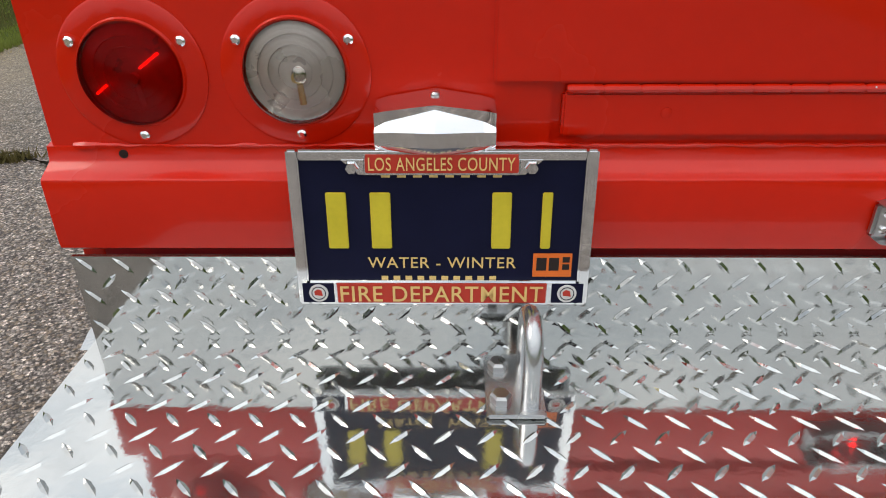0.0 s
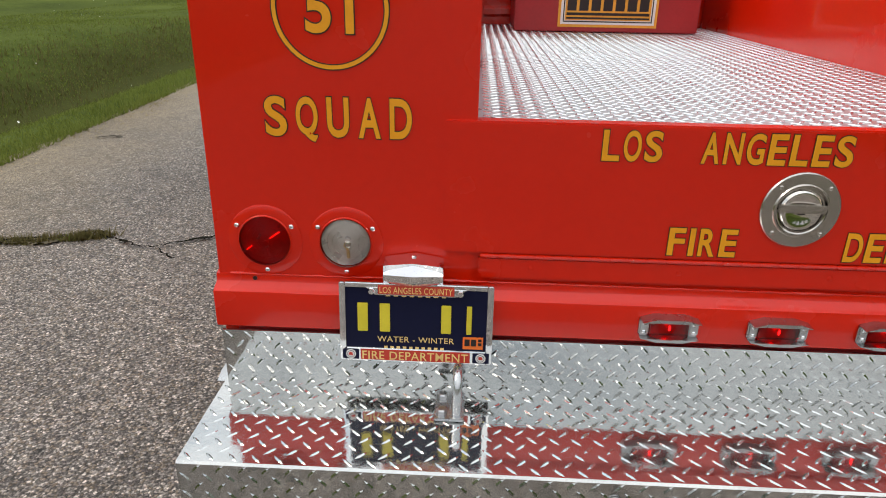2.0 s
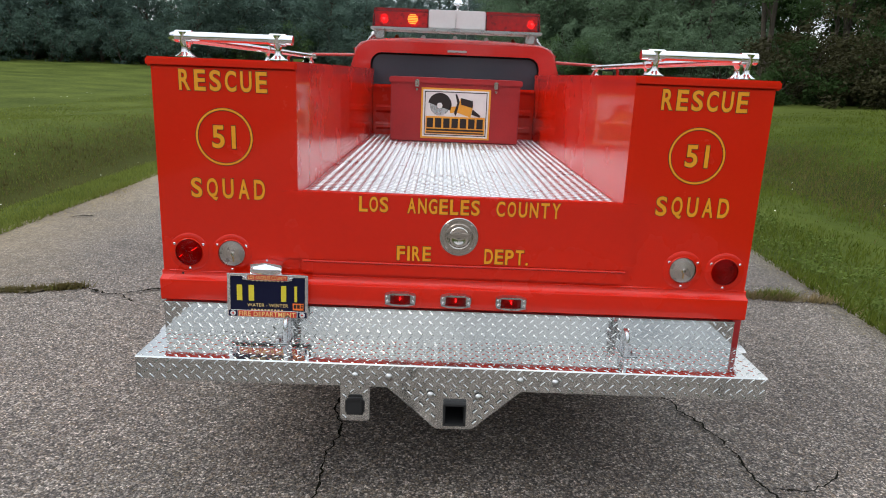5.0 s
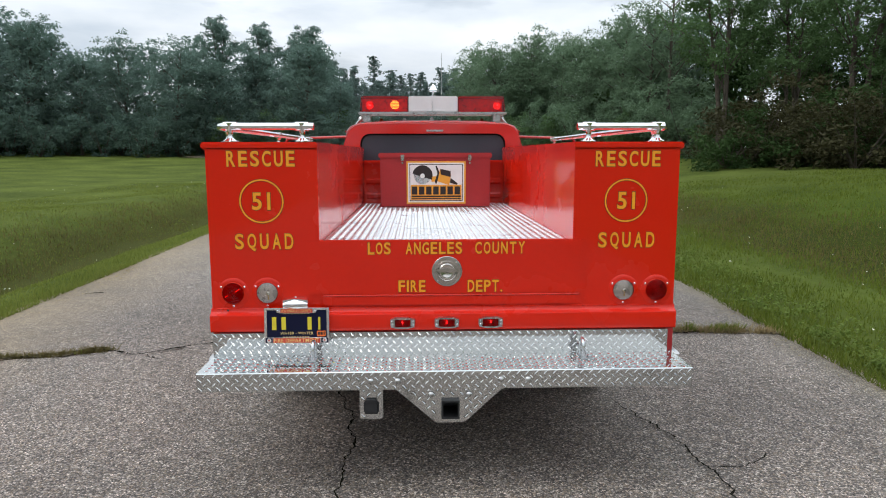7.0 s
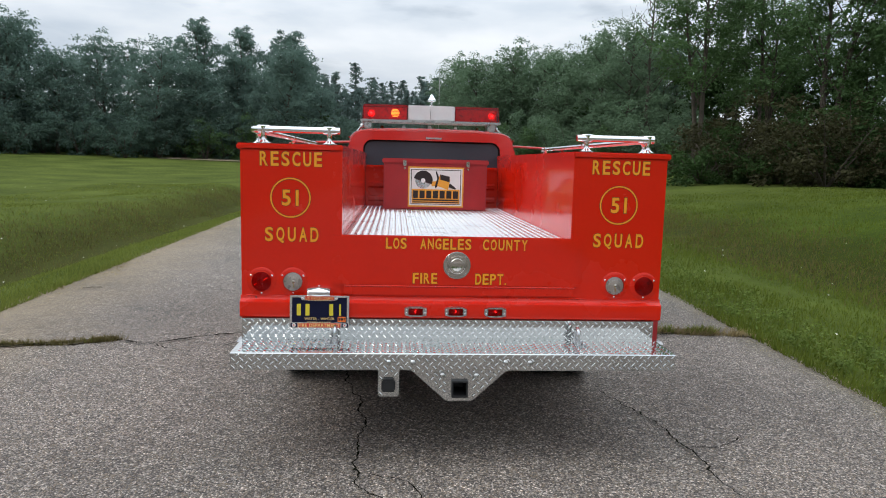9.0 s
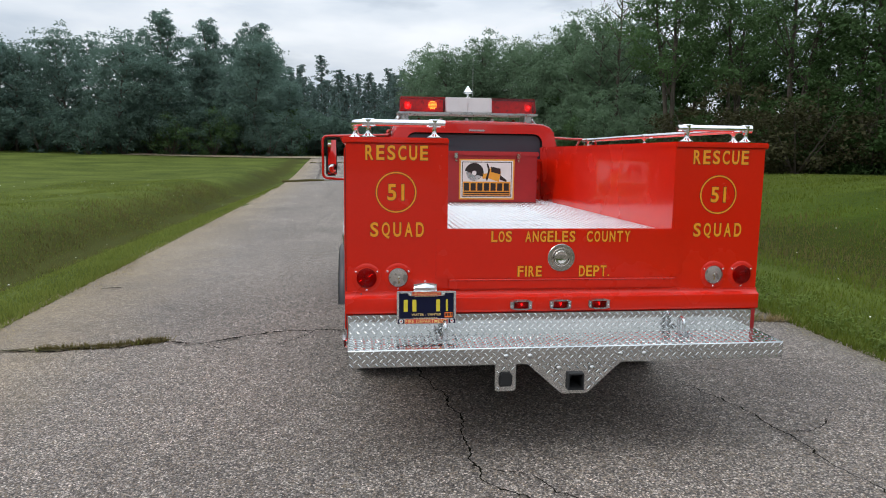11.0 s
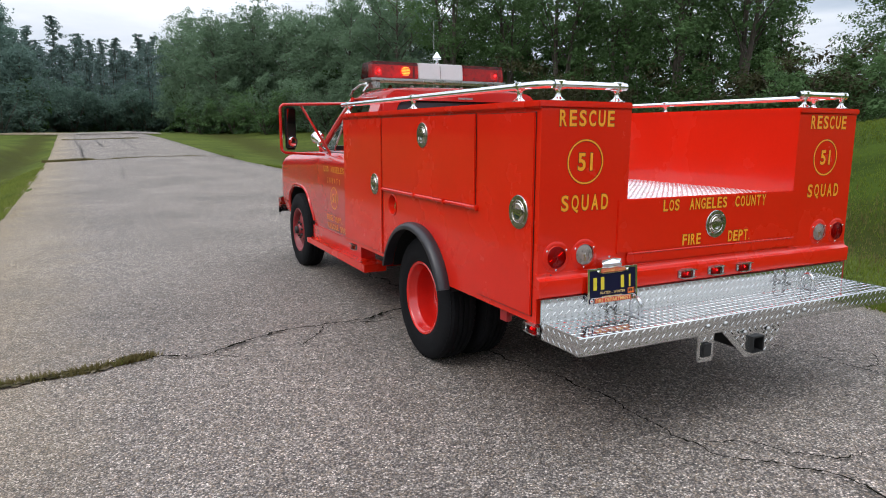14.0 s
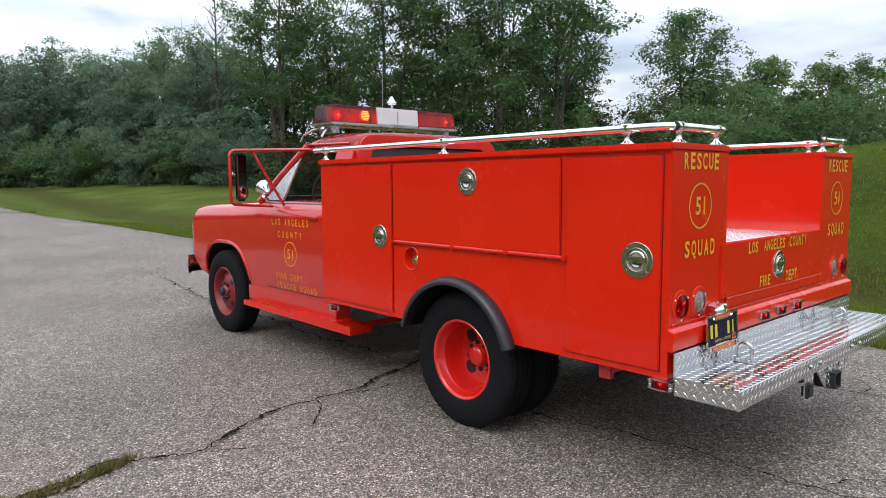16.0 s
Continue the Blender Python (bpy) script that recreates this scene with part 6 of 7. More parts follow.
def wheel(parent_name, x, y, z, s, kind):
    """A road wheel. s: the side it faces. kind: dish, inner or front."""
    m = facing("left" if s < 0 else "right", (x, y, z))
    bm = B()
    R, W = 0.385, 0.105
    prof = [(0.222, 0.085), (0.24, 0.098), (0.285, W), (0.335, 0.100), (0.362, 0.092), (0.376, 0.078), (R, 0.062), (R, 0.04), (R - 0.009, 0.037), (R - 0.009, 0.030), (R, 0.027), (R + 0.001, 0.006), (R - 0.009, 0.004), (R - 0.009, -0.004), (R + 0.001, -0.006),
            (R, -0.027), (R - 0.009, -0.030), (R - 0.009, -0.037), (R, -0.04), (R, -0.062), (0.376, -0.078), (0.362, -0.092), (0.335, -0.1), (0.285, -W), (0.24, -0.098), (0.222, -0.085)]
    lathe(bm, prof, m, 64, closed=True)
    w = part(parent_name, bm, RUBBER, truck, "black truck tyre on a red steel rim", smooth=0.5)
    bm = B()
    for sd in (-1, 1):
        for i in range(58):
            a = 2 * math.pi * (i + 0.25 * sd) / 58
            k = m @ Matrix.Rotation(a, 4, "Z") @ Matrix.Translation((0.3705, 0, sd * 0.069))
            r = bmesh.ops.create_cube(bm, size=1.0, matrix=k @ Matrix.Diagonal((0.016, 0.024, 0.026, 1)))
    part("tread_ring", bm, RUBBER, w, smooth=0, kind="stuff")
    if kind == "inner":
        return
    bm = B()
    if kind == "dish":
        prof = [(0.216, 0.074), (0.226, 0.088), (0.230, 0.092), (0.226, 0.096), (0.216, 0.093), (0.208, 0.082), (0.204, 0.058), (0.192, 0.044), (0.189, 0.036), (0.187, -0.03), (0.181, -0.072), (0.172, -0.086), (0.13, -0.090), (0.098, -0.088), (0.090, -0.062), (0.060, -0.060), (0.056, -0.030), (0.045, -0.020), (0.0, -0.018)]
        zh, rh, hub, lean = -0.0885, 0.133, -0.06, 0.0
    else:
        prof = [(0.216, 0.074), (0.226, 0.088), (0.230, 0.092), (0.226, 0.096), (0.216, 0.093), (0.205, 0.080), (0.196, 0.045), (0.182, 0.030), (0.174, 0.046), (0.112, 0.066), (0.092, 0.074), (0.062, 0.074), (0.056, 0.098), (0.046, 0.104), (0.0, 0.104)]
        zh, rh, hub, lean = 0.0555, 0.144, 0.074, 0.32
    lathe(bm, prof, m, 56)
    rim = part("rim", bm, RED_SHOE if kind == "dish" else RED_DUSTY, w, "glossy red painted steel rim" if kind == "dish" else "dusty red painted steel rim", smooth=0.8)
    # solid black discs stand in for the dark depth of the hand holes
    for i in range(4):
        a = radians(43 + 90 * i)
        c = Vector((rh * math.cos(a), rh * math.sin(a), zh))
        n = Vector((lean * math.cos(a), lean * math.sin(a), 1.0)).normalized()
        bm = B()
        cyl(bm, m @ (c - n * 0.012), m @ (c + n * 0.003), *((0.038, 0.040) if kind == "dish" else (0.030, 0.031)), seg=20)
        part("hand_hole_disc", bm, INK, w)
    if kind == "front":
        bm = B()
        lathe(bm, [(0.040, 0.100), (0.040, 0.124), (0.034, 0.132), (0.0, 0.134)], m, 24)
        part("hub_cap", bm, BLACK, w)
    for i in range(8):
        a = radians(10 + 45 * i)
        c = Vector((0.078 * math.cos(a), 0.078 * math.sin(a), hub))
        bm = B()
        lathe(bm, [(0.013, -0.004), (0.013, 0.014), (0.009, 0.020), (0, 0.021)], m @ Matrix.Translation(c), 6)
        part("wheel_nut", bm, BLACK, w)


def chassis():
    bm = B()
    for s in (-1, 1):
        box(bm, *sorted((s * 0.40, s * 0.47)), -0.02, 5.2, 0.44, 0.60)
    for y in (0.1, 0.9, 1.9, 2.9, 4.0, 5.0):
        box(bm, -0.42, 0.42, y, y + 0.08, 0.46, 0.58)
    box(bm, -0.56, 0.56, 0.08, 2.60, 0.60, 0.70)
    part("chassis", bm, BLACK, truck, "black ladder chassis under the bed")
    # assumed tank, unseen, added to keep the space under the bed dark
    bm = B()
    box(bm, -0.39, 0.39, 0.14, 0.80, 0.36, 0.60, 0.04)
    part("tank_light_block", bm, BLACK, truck)
    # assumed gearbox, also unseen, added to block light under the cab
    bm = B()
    box(bm, -0.36, 0.36, 2.9, 4.1, 0.33, 0.52, 0.05)
    part("gearbox_light_block", bm, BLACK, truck)
    bm = B()
    cyl(bm, (-0.86, 1.28, 0.40), (0.86, 1.28, 0.40), 0.055, seg=16)
    lathe(bm, [(0, -0.17), (0.09, -0.14), (0.15, -0.05), (0.16, 0.03), (0.10, 0.12), (0, 0.15)], Matrix.Translation((0.05, 1.28, 0.40)) @ pose(0, 0, 0, 90), 20)
    cyl(bm, (0.05, 1.4, 0.42), (0.05, 3.6, 0.50), 0.04, seg=12)
    part("rear_axle", bm, BLACK, truck)
    bm = B()
    cyl(bm, (-0.85, 4.585, 0.38), (0.85, 4.585, 0.38), 0.045, seg=14)
    part("front_axle", bm, BLACK, truck)
    bm = B()
    for s in (-1, 1):
        for k in range(4):
            pts = [(s * 0.52, 0.72 + 0.06 * k, 0.50 - 0.012 * k), (s * 0.52, 1.28, 0.455 - 0.012 * k), (s * 0.52, 1.84 - 0.06 * k, 0.50 - 0.012 * k)]
            tube(bm, pts, 0.014, 6)
    part("leaf_springs", bm, BLACK, truck)
    bm = B()
    box(bm, -1.05, -1.02, 0.30, 0.36, 0.50, 0.575)
    box(bm, -1.04, -0.60, 0.29, 0.37, 0.53, 0.57)
    part("support_bracket", bm, RED_DULL, truck)
    for s in (-1, 1):
        wheel("rear_wheel", s * 0.962, 1.285, 0.402, s, "dish")
        wheel("inner_rear_wheel", s * 0.725, 1.285, 0.402, s, "inner")
        wheel("front_wheel", s * 0.868, 4.585, 0.398, s, "front")


def cab():
    # lower cab, fenders and bonnet in one pressed shell
    def arch(wide, high, d0, d1, n):
        """A squarish wheel opening, as (y, z) pairs."""
        out = []
        for i in range(n + 1):
            q = radians(d0 + (d1 - d0) * i / n)
            c, s = math.cos(q), math.sin(q)
            out.append((4.59 + wide * math.copysign(abs(c) ** 0.72, c), 0.40 + high * math.copysign(abs(s) ** 0.72, s)))
        return out

    def tuck(z):
        """How far the pressed side leans in under its crease and rounds off at the belt."""
        if z < 0.72:
            return 0.035 * (0.72 - z) / 0.22
        return 0.15 - math.sqrt(max(0.0, 0.15 ** 2 - max(0.0, z - 1.112) ** 2))

    def pressed(bm, cuts, top):
        for z in cuts:
            bmesh.ops.bisect_plane(bm, geom=bm.verts[:] + bm.edges[:] + bm.faces[:], plane_co=(0, 0, z), plane_no=(0, 0, 1))
        for v in bm.verts:
            if v.co.z < 0.721 or top:
                v.co.x -= math.copysign(tuck(v.co.z), v.co.x)
    poly = [(2.74, 0.50)] + arch(0.462, 0.455, 172, 8, 24) + [(5.20, 0.55), (5.36, 0.70), (5.42, 0.86), (5.41, 1.00), (5.37, 1.12), (5.30, 1.175), (5.15, 1.195), (4.2, 1.235), (3.95, 1.255), (2.74, 1.262)]
    bm = B()
    prism(bm, poly, "x", -0.945, 0.945)
    for y in (2.9, 3.2, 3.5, 3.8, 3.95, 4.2, 4.4, 4.6, 4.8, 5.0, 5.15, 5.25, 5.30, 5.34, 5.37, 5.40):
        bmesh.ops.bisect_plane(bm, geom=bm.verts[:] + bm.edges[:] + bm.faces[:], plane_co=(0, y, 0), plane_no=(0, 1, 0))
    for z in (0.55, 0.62, 0.72, 0.85, 0.95, 1.02, 1.05, 1.08, 1.10, 1.12, 1.14, 1.155, 1.17, 1.185, 1.20, 1.21, 1.22, 1.23, 1.24, 1.25):
        bmesh.ops.bisect_plane(bm, geom=bm.verts[:] + bm.edges[:] + bm.faces[:], plane_co=(0, 0, z), plane_no=(0, 0, 1))
    line = [(2.74, 1.262), (3.95, 1.255), (4.2, 1.235), (5.15, 1.195), (5.30, 1.175), (5.37, 1.12), (5.41, 1.0), (5.43, 0.86)]
    for v in bm.verts:
        # the rim of the bonnet line rounds off, the nose too, and the lower side leans in
        y, z = v.co.y, v.co.z
        zt = next((p[1] + (q[1] - p[1]) * (y - p[0]) / (q[0] - p[0]) for p, q in zip(line, line[1:]) if p[0] <= y <= q[0]), 1.26)
        r = 0.15
        gap = max(0.0, min(r, max(zt, 1.10) - z))
        inset = r - math.sqrt(max(0.0, r * r - (r - gap) ** 2))
        nose = max(0.0, min(0.12, y - 5.30))
        inset += 0.12 - math.sqrt(max(0.0, 0.0144 - nose * nose))
        if z < 0.72:
            inset += tuck(z)
        v.co.x -= math.copysign(min(inset, 0.3), v.co.x)
    part("cab_body", bm, CAB_RED, truck, "red pressed-steel cab and front fenders", smooth=0.55)
    for s in (-1, 1):
        bm = B()
        strip = [[bm.verts.new((x, y, z)) for x in (s * 0.925, s * 0.5)] for y, z in arch(0.459, 0.452, 168, 12, 20)]
        for a, b in zip(strip, strip[1:]):
            bm.faces.new((a[0], a[1], b[1], b[0]))
        bmesh.ops.solidify(bm, geom=bm.faces[:], thickness=0.012)
        part("wheel_well", bm, BLACK, truck)
        bm = B()
        tube(bm, [(s * (0.942 - (tuck(z) if z < 0.72 else 0)), y, z) for y, z in arch(0.472, 0.466, 168, 12, 28)], 0.017, 8)
        part("arch_lip", bm, CAB_RED, truck)
        # door
        # slightly larger black sheet gives the door gap its shade
        bm = B()
        prism(bm, [(2.83, 0.53), (3.80, 0.53), (3.92, 0.66), (3.925, 1.20), (3.90, 1.238), (2.83, 1.245)], "x", *sorted((s * 0.944, s * 0.9475)))
        pressed(bm, (0.62, 0.72, 1.12, 1.14, 1.16, 1.18, 1.20, 1.22), True)
        part("door_gap_shade", bm, INK, truck)
        bm = B()
        prism(bm, [(2.838, 0.538), (3.795, 0.538), (3.912, 0.665), (3.917, 1.198), (3.895, 1.230), (2.838, 1.237)], "x", *sorted((s * 0.93, s * 0.956)), 0.004)
        pressed(bm, (0.62, 0.72, 1.12, 1.14, 1.16, 1.175, 1.19, 1.205, 1.22), True)
        door = part("cab_door", bm, CAB_RED, truck, "red cab door with small gold lettering")
        m = facing("left" if s < 0 else "right", (s * 0.9562, 3.345, 0))
        sign_lettering("LOS ANGELES", m, -0.285, 0.285, 1.065, 1.118, door, 0.55, 0.012, 0.0)
        sign_lettering("COUNTY", m, -0.19, 0.18, 0.965, 1.018, door, 0.55, 0.012, 0.0)
        sign_lettering("5I", m, -0.045, 0.045, 0.80, 0.878, door, 0.55, 0.012, 0.0)
        low = facing("left" if s < 0 else "right", (s * (0.9574 - tuck(0.61)), 3.345, 0.61)) @ pose(0, 0, 0, math.degrees(math.atan(0.035 / 0.22)))
        sign_lettering("FIRE DEPT.", low, -0.25, 0.20, 0.015, 0.068, door, 0.55, 0.012, 0.0)
        sign_lettering("RESCUE SQUAD", low, -0.265, 0.345, -0.065, -0.012, door, 0.55, 0.012, 0.0)
        bm = B()
        ring(bm, facing("left" if s < 0 else "right", (s * 0.9562, 3.345, 0.839)), 0.092, 0.099, 0.0016, 48)
        part("ring", bm, GOLD, door)
        bm = B()
        box(bm, *sorted((s * 0.950, s * 0.974)), 2.92, 3.04, 1.125, 1.142, 0.007)
        part("door_handle", bm, CAB_RED, door)
        # upright parts round the side window
        def inward(z):
            return max(0.0, z - 1.25) * 0.33
        bm = B()
        box(bm, *sorted((s * 0.80, s * 0.87)), 2.74, 2.98, 1.25, 1.70, 0.01)
        for v in bm.verts:
            v.co.x -= s * inward(v.co.z)
        part("rear_pillar", bm, CAB_RED, truck)
        bm = B()
        tube(bm, [(s * 0.865, 4.00, 1.245), (s * 0.80, 3.70, 1.48), (s * 0.735, 3.40, 1.70)], 0.030, 8)
        part("front_pillar", bm, CAB_RED, truck)
        bm = B()
        tube(bm, [(s * 0.865, 3.60, 1.25), (s * 0.775, 3.45, 1.60)], 0.009, 6)
        part("vent_post", bm, STEEL, truck)
        bm = B()
        bm.faces.new([bm.verts.new(p) for p in ((s * 0.862, 3.96, 1.262), (s * 0.862, 3.61, 1.262), (s * 0.772, 3.46, 1.60))])
        bmesh.ops.solidify(bm, geom=bm.faces[:], thickness=0.004)
        part("vent_window", bm, PANE, truck, "clear triangular vent window")
        bm = B()
        tube(bm, [(s * 0.74, 2.80, 1.695), (s * 0.74, 3.38, 1.705), (s * 0.76, 3.52, 1.63)], 0.010, 6)
        part("drip_rail", bm, CAB_RED, truck)
    # roof
    bm = B()
    prof = [(-0.745, 1.66), (-0.735, 1.705), (-0.70, 1.742), (-0.63, 1.768), (-0.40, 1.785), (0, 1.790), (0.40, 1.785), (0.63, 1.768), (0.70, 1.742), (0.735, 1.705), (0.745, 1.66)]
    rings = []
    for y, dz, k in ((2.715, -0.045, 0.965), (2.73, -0.015, 0.985), (2.78, 0.0, 1.0), (3.0, 0.012, 1.0), (3.25, 0.008, 1.0), (3.40, -0.012, 0.995), (3.47, -0.045, 0.985)):
        rings.append([bm.verts.new((x * k, y, z + dz)) for x, z in prof])
    for p, q in zip(rings, rings[1:]):
        for i in range(len(prof) - 1):
            bm.faces.new((p[i], p[i + 1], q[i + 1], q[i]))
    bmesh.ops.solidify(bm, geom=bm.faces[:], thickness=0.02)
    part("cab_roof", bm, CAB_RED, truck, "rounded red cab roof", smooth=0.9)
    # rear wall of the cab with its window
    def arch_poly(w, z0, z1, r, n=6):
        out = [(-w, z0), (w, z0)]
        out += [(w - r + r * math.cos(radians(90 * i / n)), z1 - r + r * math.sin(radians(90 * i / n))) for i in range(n + 1)]
        out += [(-w + r - r * math.sin(radians(90 * i / n)), z1 - r + r * math.cos(radians(90 * i / n))) for i in range(n + 1)]
        return out
    bm = B()
    o, i_ = arch_poly(0.733, 1.22, 1.755, 0.14), arch_poly(0.615, 1.33, 1.676, 0.085)
    vo, vi = [bm.verts.new((x, 2.735, z)) for x, z in o], [bm.verts.new((x, 2.735, z)) for x, z in i_]
    eo = [bm.edges.new((vo[k], vo[(k + 1) % len(vo)])) for k in range(len(vo))]
    ei = [bm.edges.new((vi[k], vi[(k + 1) % len(vi)])) for k in range(len(vi))]
    bmesh.ops.triangle_fill(bm, edges=eo + ei, use_beauty=True)
    bmesh.ops.solidify(bm, geom=bm.faces[:], thickness=0.03)
    wall = part("cab_rear_wall", bm, CAB_RED, truck)
    bm = B()
    tube(bm, [(x, 2.728, z) for x, z in i_], 0.012, 8, closed=True)
    part("window_seal", bm, RUBBER, wall)
    bm = B()
    prism(bm, arch_poly(0.613, 1.332, 1.674, 0.083), "y", 2.742, 2.747)
    part("rear_window", bm, REAR_PANE, truck, "dark tinted rear window of the cab")
    bm = B()
    box(bm, -0.062, 0.088, 2.700, 2.735, 1.688, 1.712, 0.005)
    st = part("high_lamp", bm, STEEL, truck, "small steel high-mounted lamp over the rear window")
    bm = B()
    bm.faces.new([bm.verts.new(p) for p in ((-0.83, 3.99, 1.26), (0.83, 3.99, 1.26), (0.71, 3.42, 1.70), (-0.71, 3.42, 1.70))])
    bmesh.ops.solidify(bm, geom=bm.faces[:], thickness=0.005)
    part("windscreen", bm, PANE, truck)
    # inside
    bm = B()
    box(bm, -0.78, 0.78, 2.80, 3.35, 0.85, 1.27, 0.05)
    box(bm, -0.78, 0.78, 2.80, 2.95, 1.27, 1.50, 0.05)
    part("bench_seat", bm, SEAT, truck)
    bm = B()
    box(bm, -0.82, 0.82, 3.75, 3.98, 1.10, 1.29, 0.03)
    part("dashboard", bm, SEAT, truck)
    bm = B()
    c = Matrix.Translation((-0.40, 3.55, 1.36)) @ pose(0, 0, 0, -65)
    tube(bm, [c @ Vector((0.2 * math.cos(radians(a)), 0.2 * math.sin(radians(a)), 0)) for a in range(0, 360, 15)], 0.012, 8, closed=True)
    tube(bm, [c @ Vector((-0.2, 0, 0)), c @ Vector((0.2, 0, 0))], 0.010, 6)
    tube(bm, [c @ Vector((0, 0, 0)), c @ Vector((0, 0, -0.35))], 0.025, 8)
    part("steering_wheel", bm, SEAT, truck)
    # clearance lamps on the roof
    for x in (-0.46, -0.25, 0.0, 0.25, 0.46):
        bm = B()
        lathe(bm, [(0.026, 0), (0.026, 0.006), (0.020, 0.012), (0.017, 0.028), (0.008, 0.040), (0, 0.041)], Matrix.Translation((x, 3.22, 1.797 - 0.02 * abs(x))), 14)
        part("clearance_lamp", bm, AMBER_LENS if abs(x) > 0.3 else WHITE, truck, "small cone-shaped roof clearance lamp")
    # running boards
    for s in (-1, 1):
        bm = B()
        prism(bm, [(2.46, 0.395), (4.06, 0.395), (4.10, 0.385), (4.10, 0.345), (2.46, 0.335)], "x", *sorted((s * 0.82, s * 1.005)), 0.006)
        for y in (2.6, 3.3, 4.0):
            box(bm, *sorted((s * 0.42, s * 0.90)), y, y + 0.05, 0.34, 0.37)
        part("running_board", bm, RED, truck, "red steel running board under the door")
        bm = B()
        box(bm, *sorted((s * 0.80, s * 0.925)), 2.75, 4.15, 0.39, 0.51)
        part("rocker_panel", bm, CAB_RED, truck)
        marker_lamp("left" if s < 0 else "right", (s * 1.03, 2.60, 0.525), AMBER_LENS, False)
        marker_lamp("left" if s < 0 else "right", (s * 1.075, 0.030, 0.545))
    # front bumper
    bm = B()
    prism(bm, [(-0.98, 5.38), (-0.93, 5.52), (0.93, 5.52), (0.98, 5.38), (0.95, 5.38), (0.91, 5.48), (-0.91, 5.48), (-0.95, 5.38)], "z", 0.50, 0.67, 0.006)
    for x in (-0.5, 0.5):
        box(bm, x - 0.05, x + 0.05, 5.1, 5.5, 0.53, 0.62)
    part("front_bumper", bm, CHROME, truck, "chrome front bumper with wrapped ends")
    bm = B()
    cyl(bm, (-0.985, 5.30, 0.62), (-0.965, 5.30, 0.62), 0.018, seg=14)
    part("side_reflector", bm, AMBER_LENS, truck)
    # mirrors
    for s in (-1, 1):
        bm = B()
        top = [(s * 0.745, 3.30, 1.665), (s * 1.30, 3.46, 1.652)] + [(s * (1.335 + 0.045 * math.sin(radians(a))), 3.46, 1.607 + 0.045 * math.cos(radians(a))) for a in (20, 45, 70, 90)]
        bot = [(s * (1.335 + 0.045 * math.cos(radians(a))), 3.46, 1.285 - 0.045 * math.sin(radians(a))) for a in (0, 25, 50, 75, 90)] + [(s * 1.25, 3.47, 1.235), (s * 0.955, 3.62, 1.215)]
        tube(bm, top + bot, 0.0125, 8)
        tube(bm, [(s * 1.21, 3.44, 1.655), (s * 0.955, 3.42, 1.225)], 0.0115, 8)
        arm = part("mirror_frame", bm, CAB_RED, truck, "red tubular frame of a tall truck mirror")
        turn = Matrix.Translation((s * 1.295, 3.46, 0)) @ pose(0, 0, 0, 0, 0, -s * 20) @ Matrix.Translation((-s * 1.295, -3.46, 0))
        bm = B()
        box(bm, *sorted((s * 1.242, s * 1.352)), 3.445, 3.475, 1.265, 1.630, 0.022, 4)
        local(bm, turn)
        part("mirror_case", bm, BLACK, arm)
        bm = B()
        box(bm, *sorted((s * 1.254, s * 1.340)), 3.441, 3.446, 1.282, 1.615)
        local(bm, turn)
        part("mirror_glass", bm, MIRROR, arm)
        bm = B()
        spot = turn @ facing("rear", (s * 1.295, 3.441, 1.335))
        lathe(bm, [(0.044, 0.003), (0.036, 0.0062), (0.020, 0.0088), (0, 0.0095)], spot, 28)
        part("spot_mirror", bm, MIRROR, arm, "small round convex mirror")
        bm = B()
        ring(bm, spot, 0.043, 0.050, 0.007, 28)
        part("spot_rim", bm, BLACK, arm)
        bm = B()
        c = Matrix.Translation((s * 0.985, 3.70, 1.365)) @ pose(0, 0, 0, -62, 0, 0)
        lathe(bm, [(0, -0.088), (0.013, -0.084), (0.020, -0.062), (0.040, -0.036), (0.053, -0.006), (0.056, 0.004), (0.061, 0.006), (0.061, 0.018), (0.054, 0.022), (0, 0.030)], c, 28)
        cyl(bm, (s * 0.985, 3.70, 1.30), (s * 0.90, 3.78, 1.255), 0.013, seg=10)
        part("spot_lamp", bm, CHROME, truck, "round chrome spot lamp beside the windscreen")


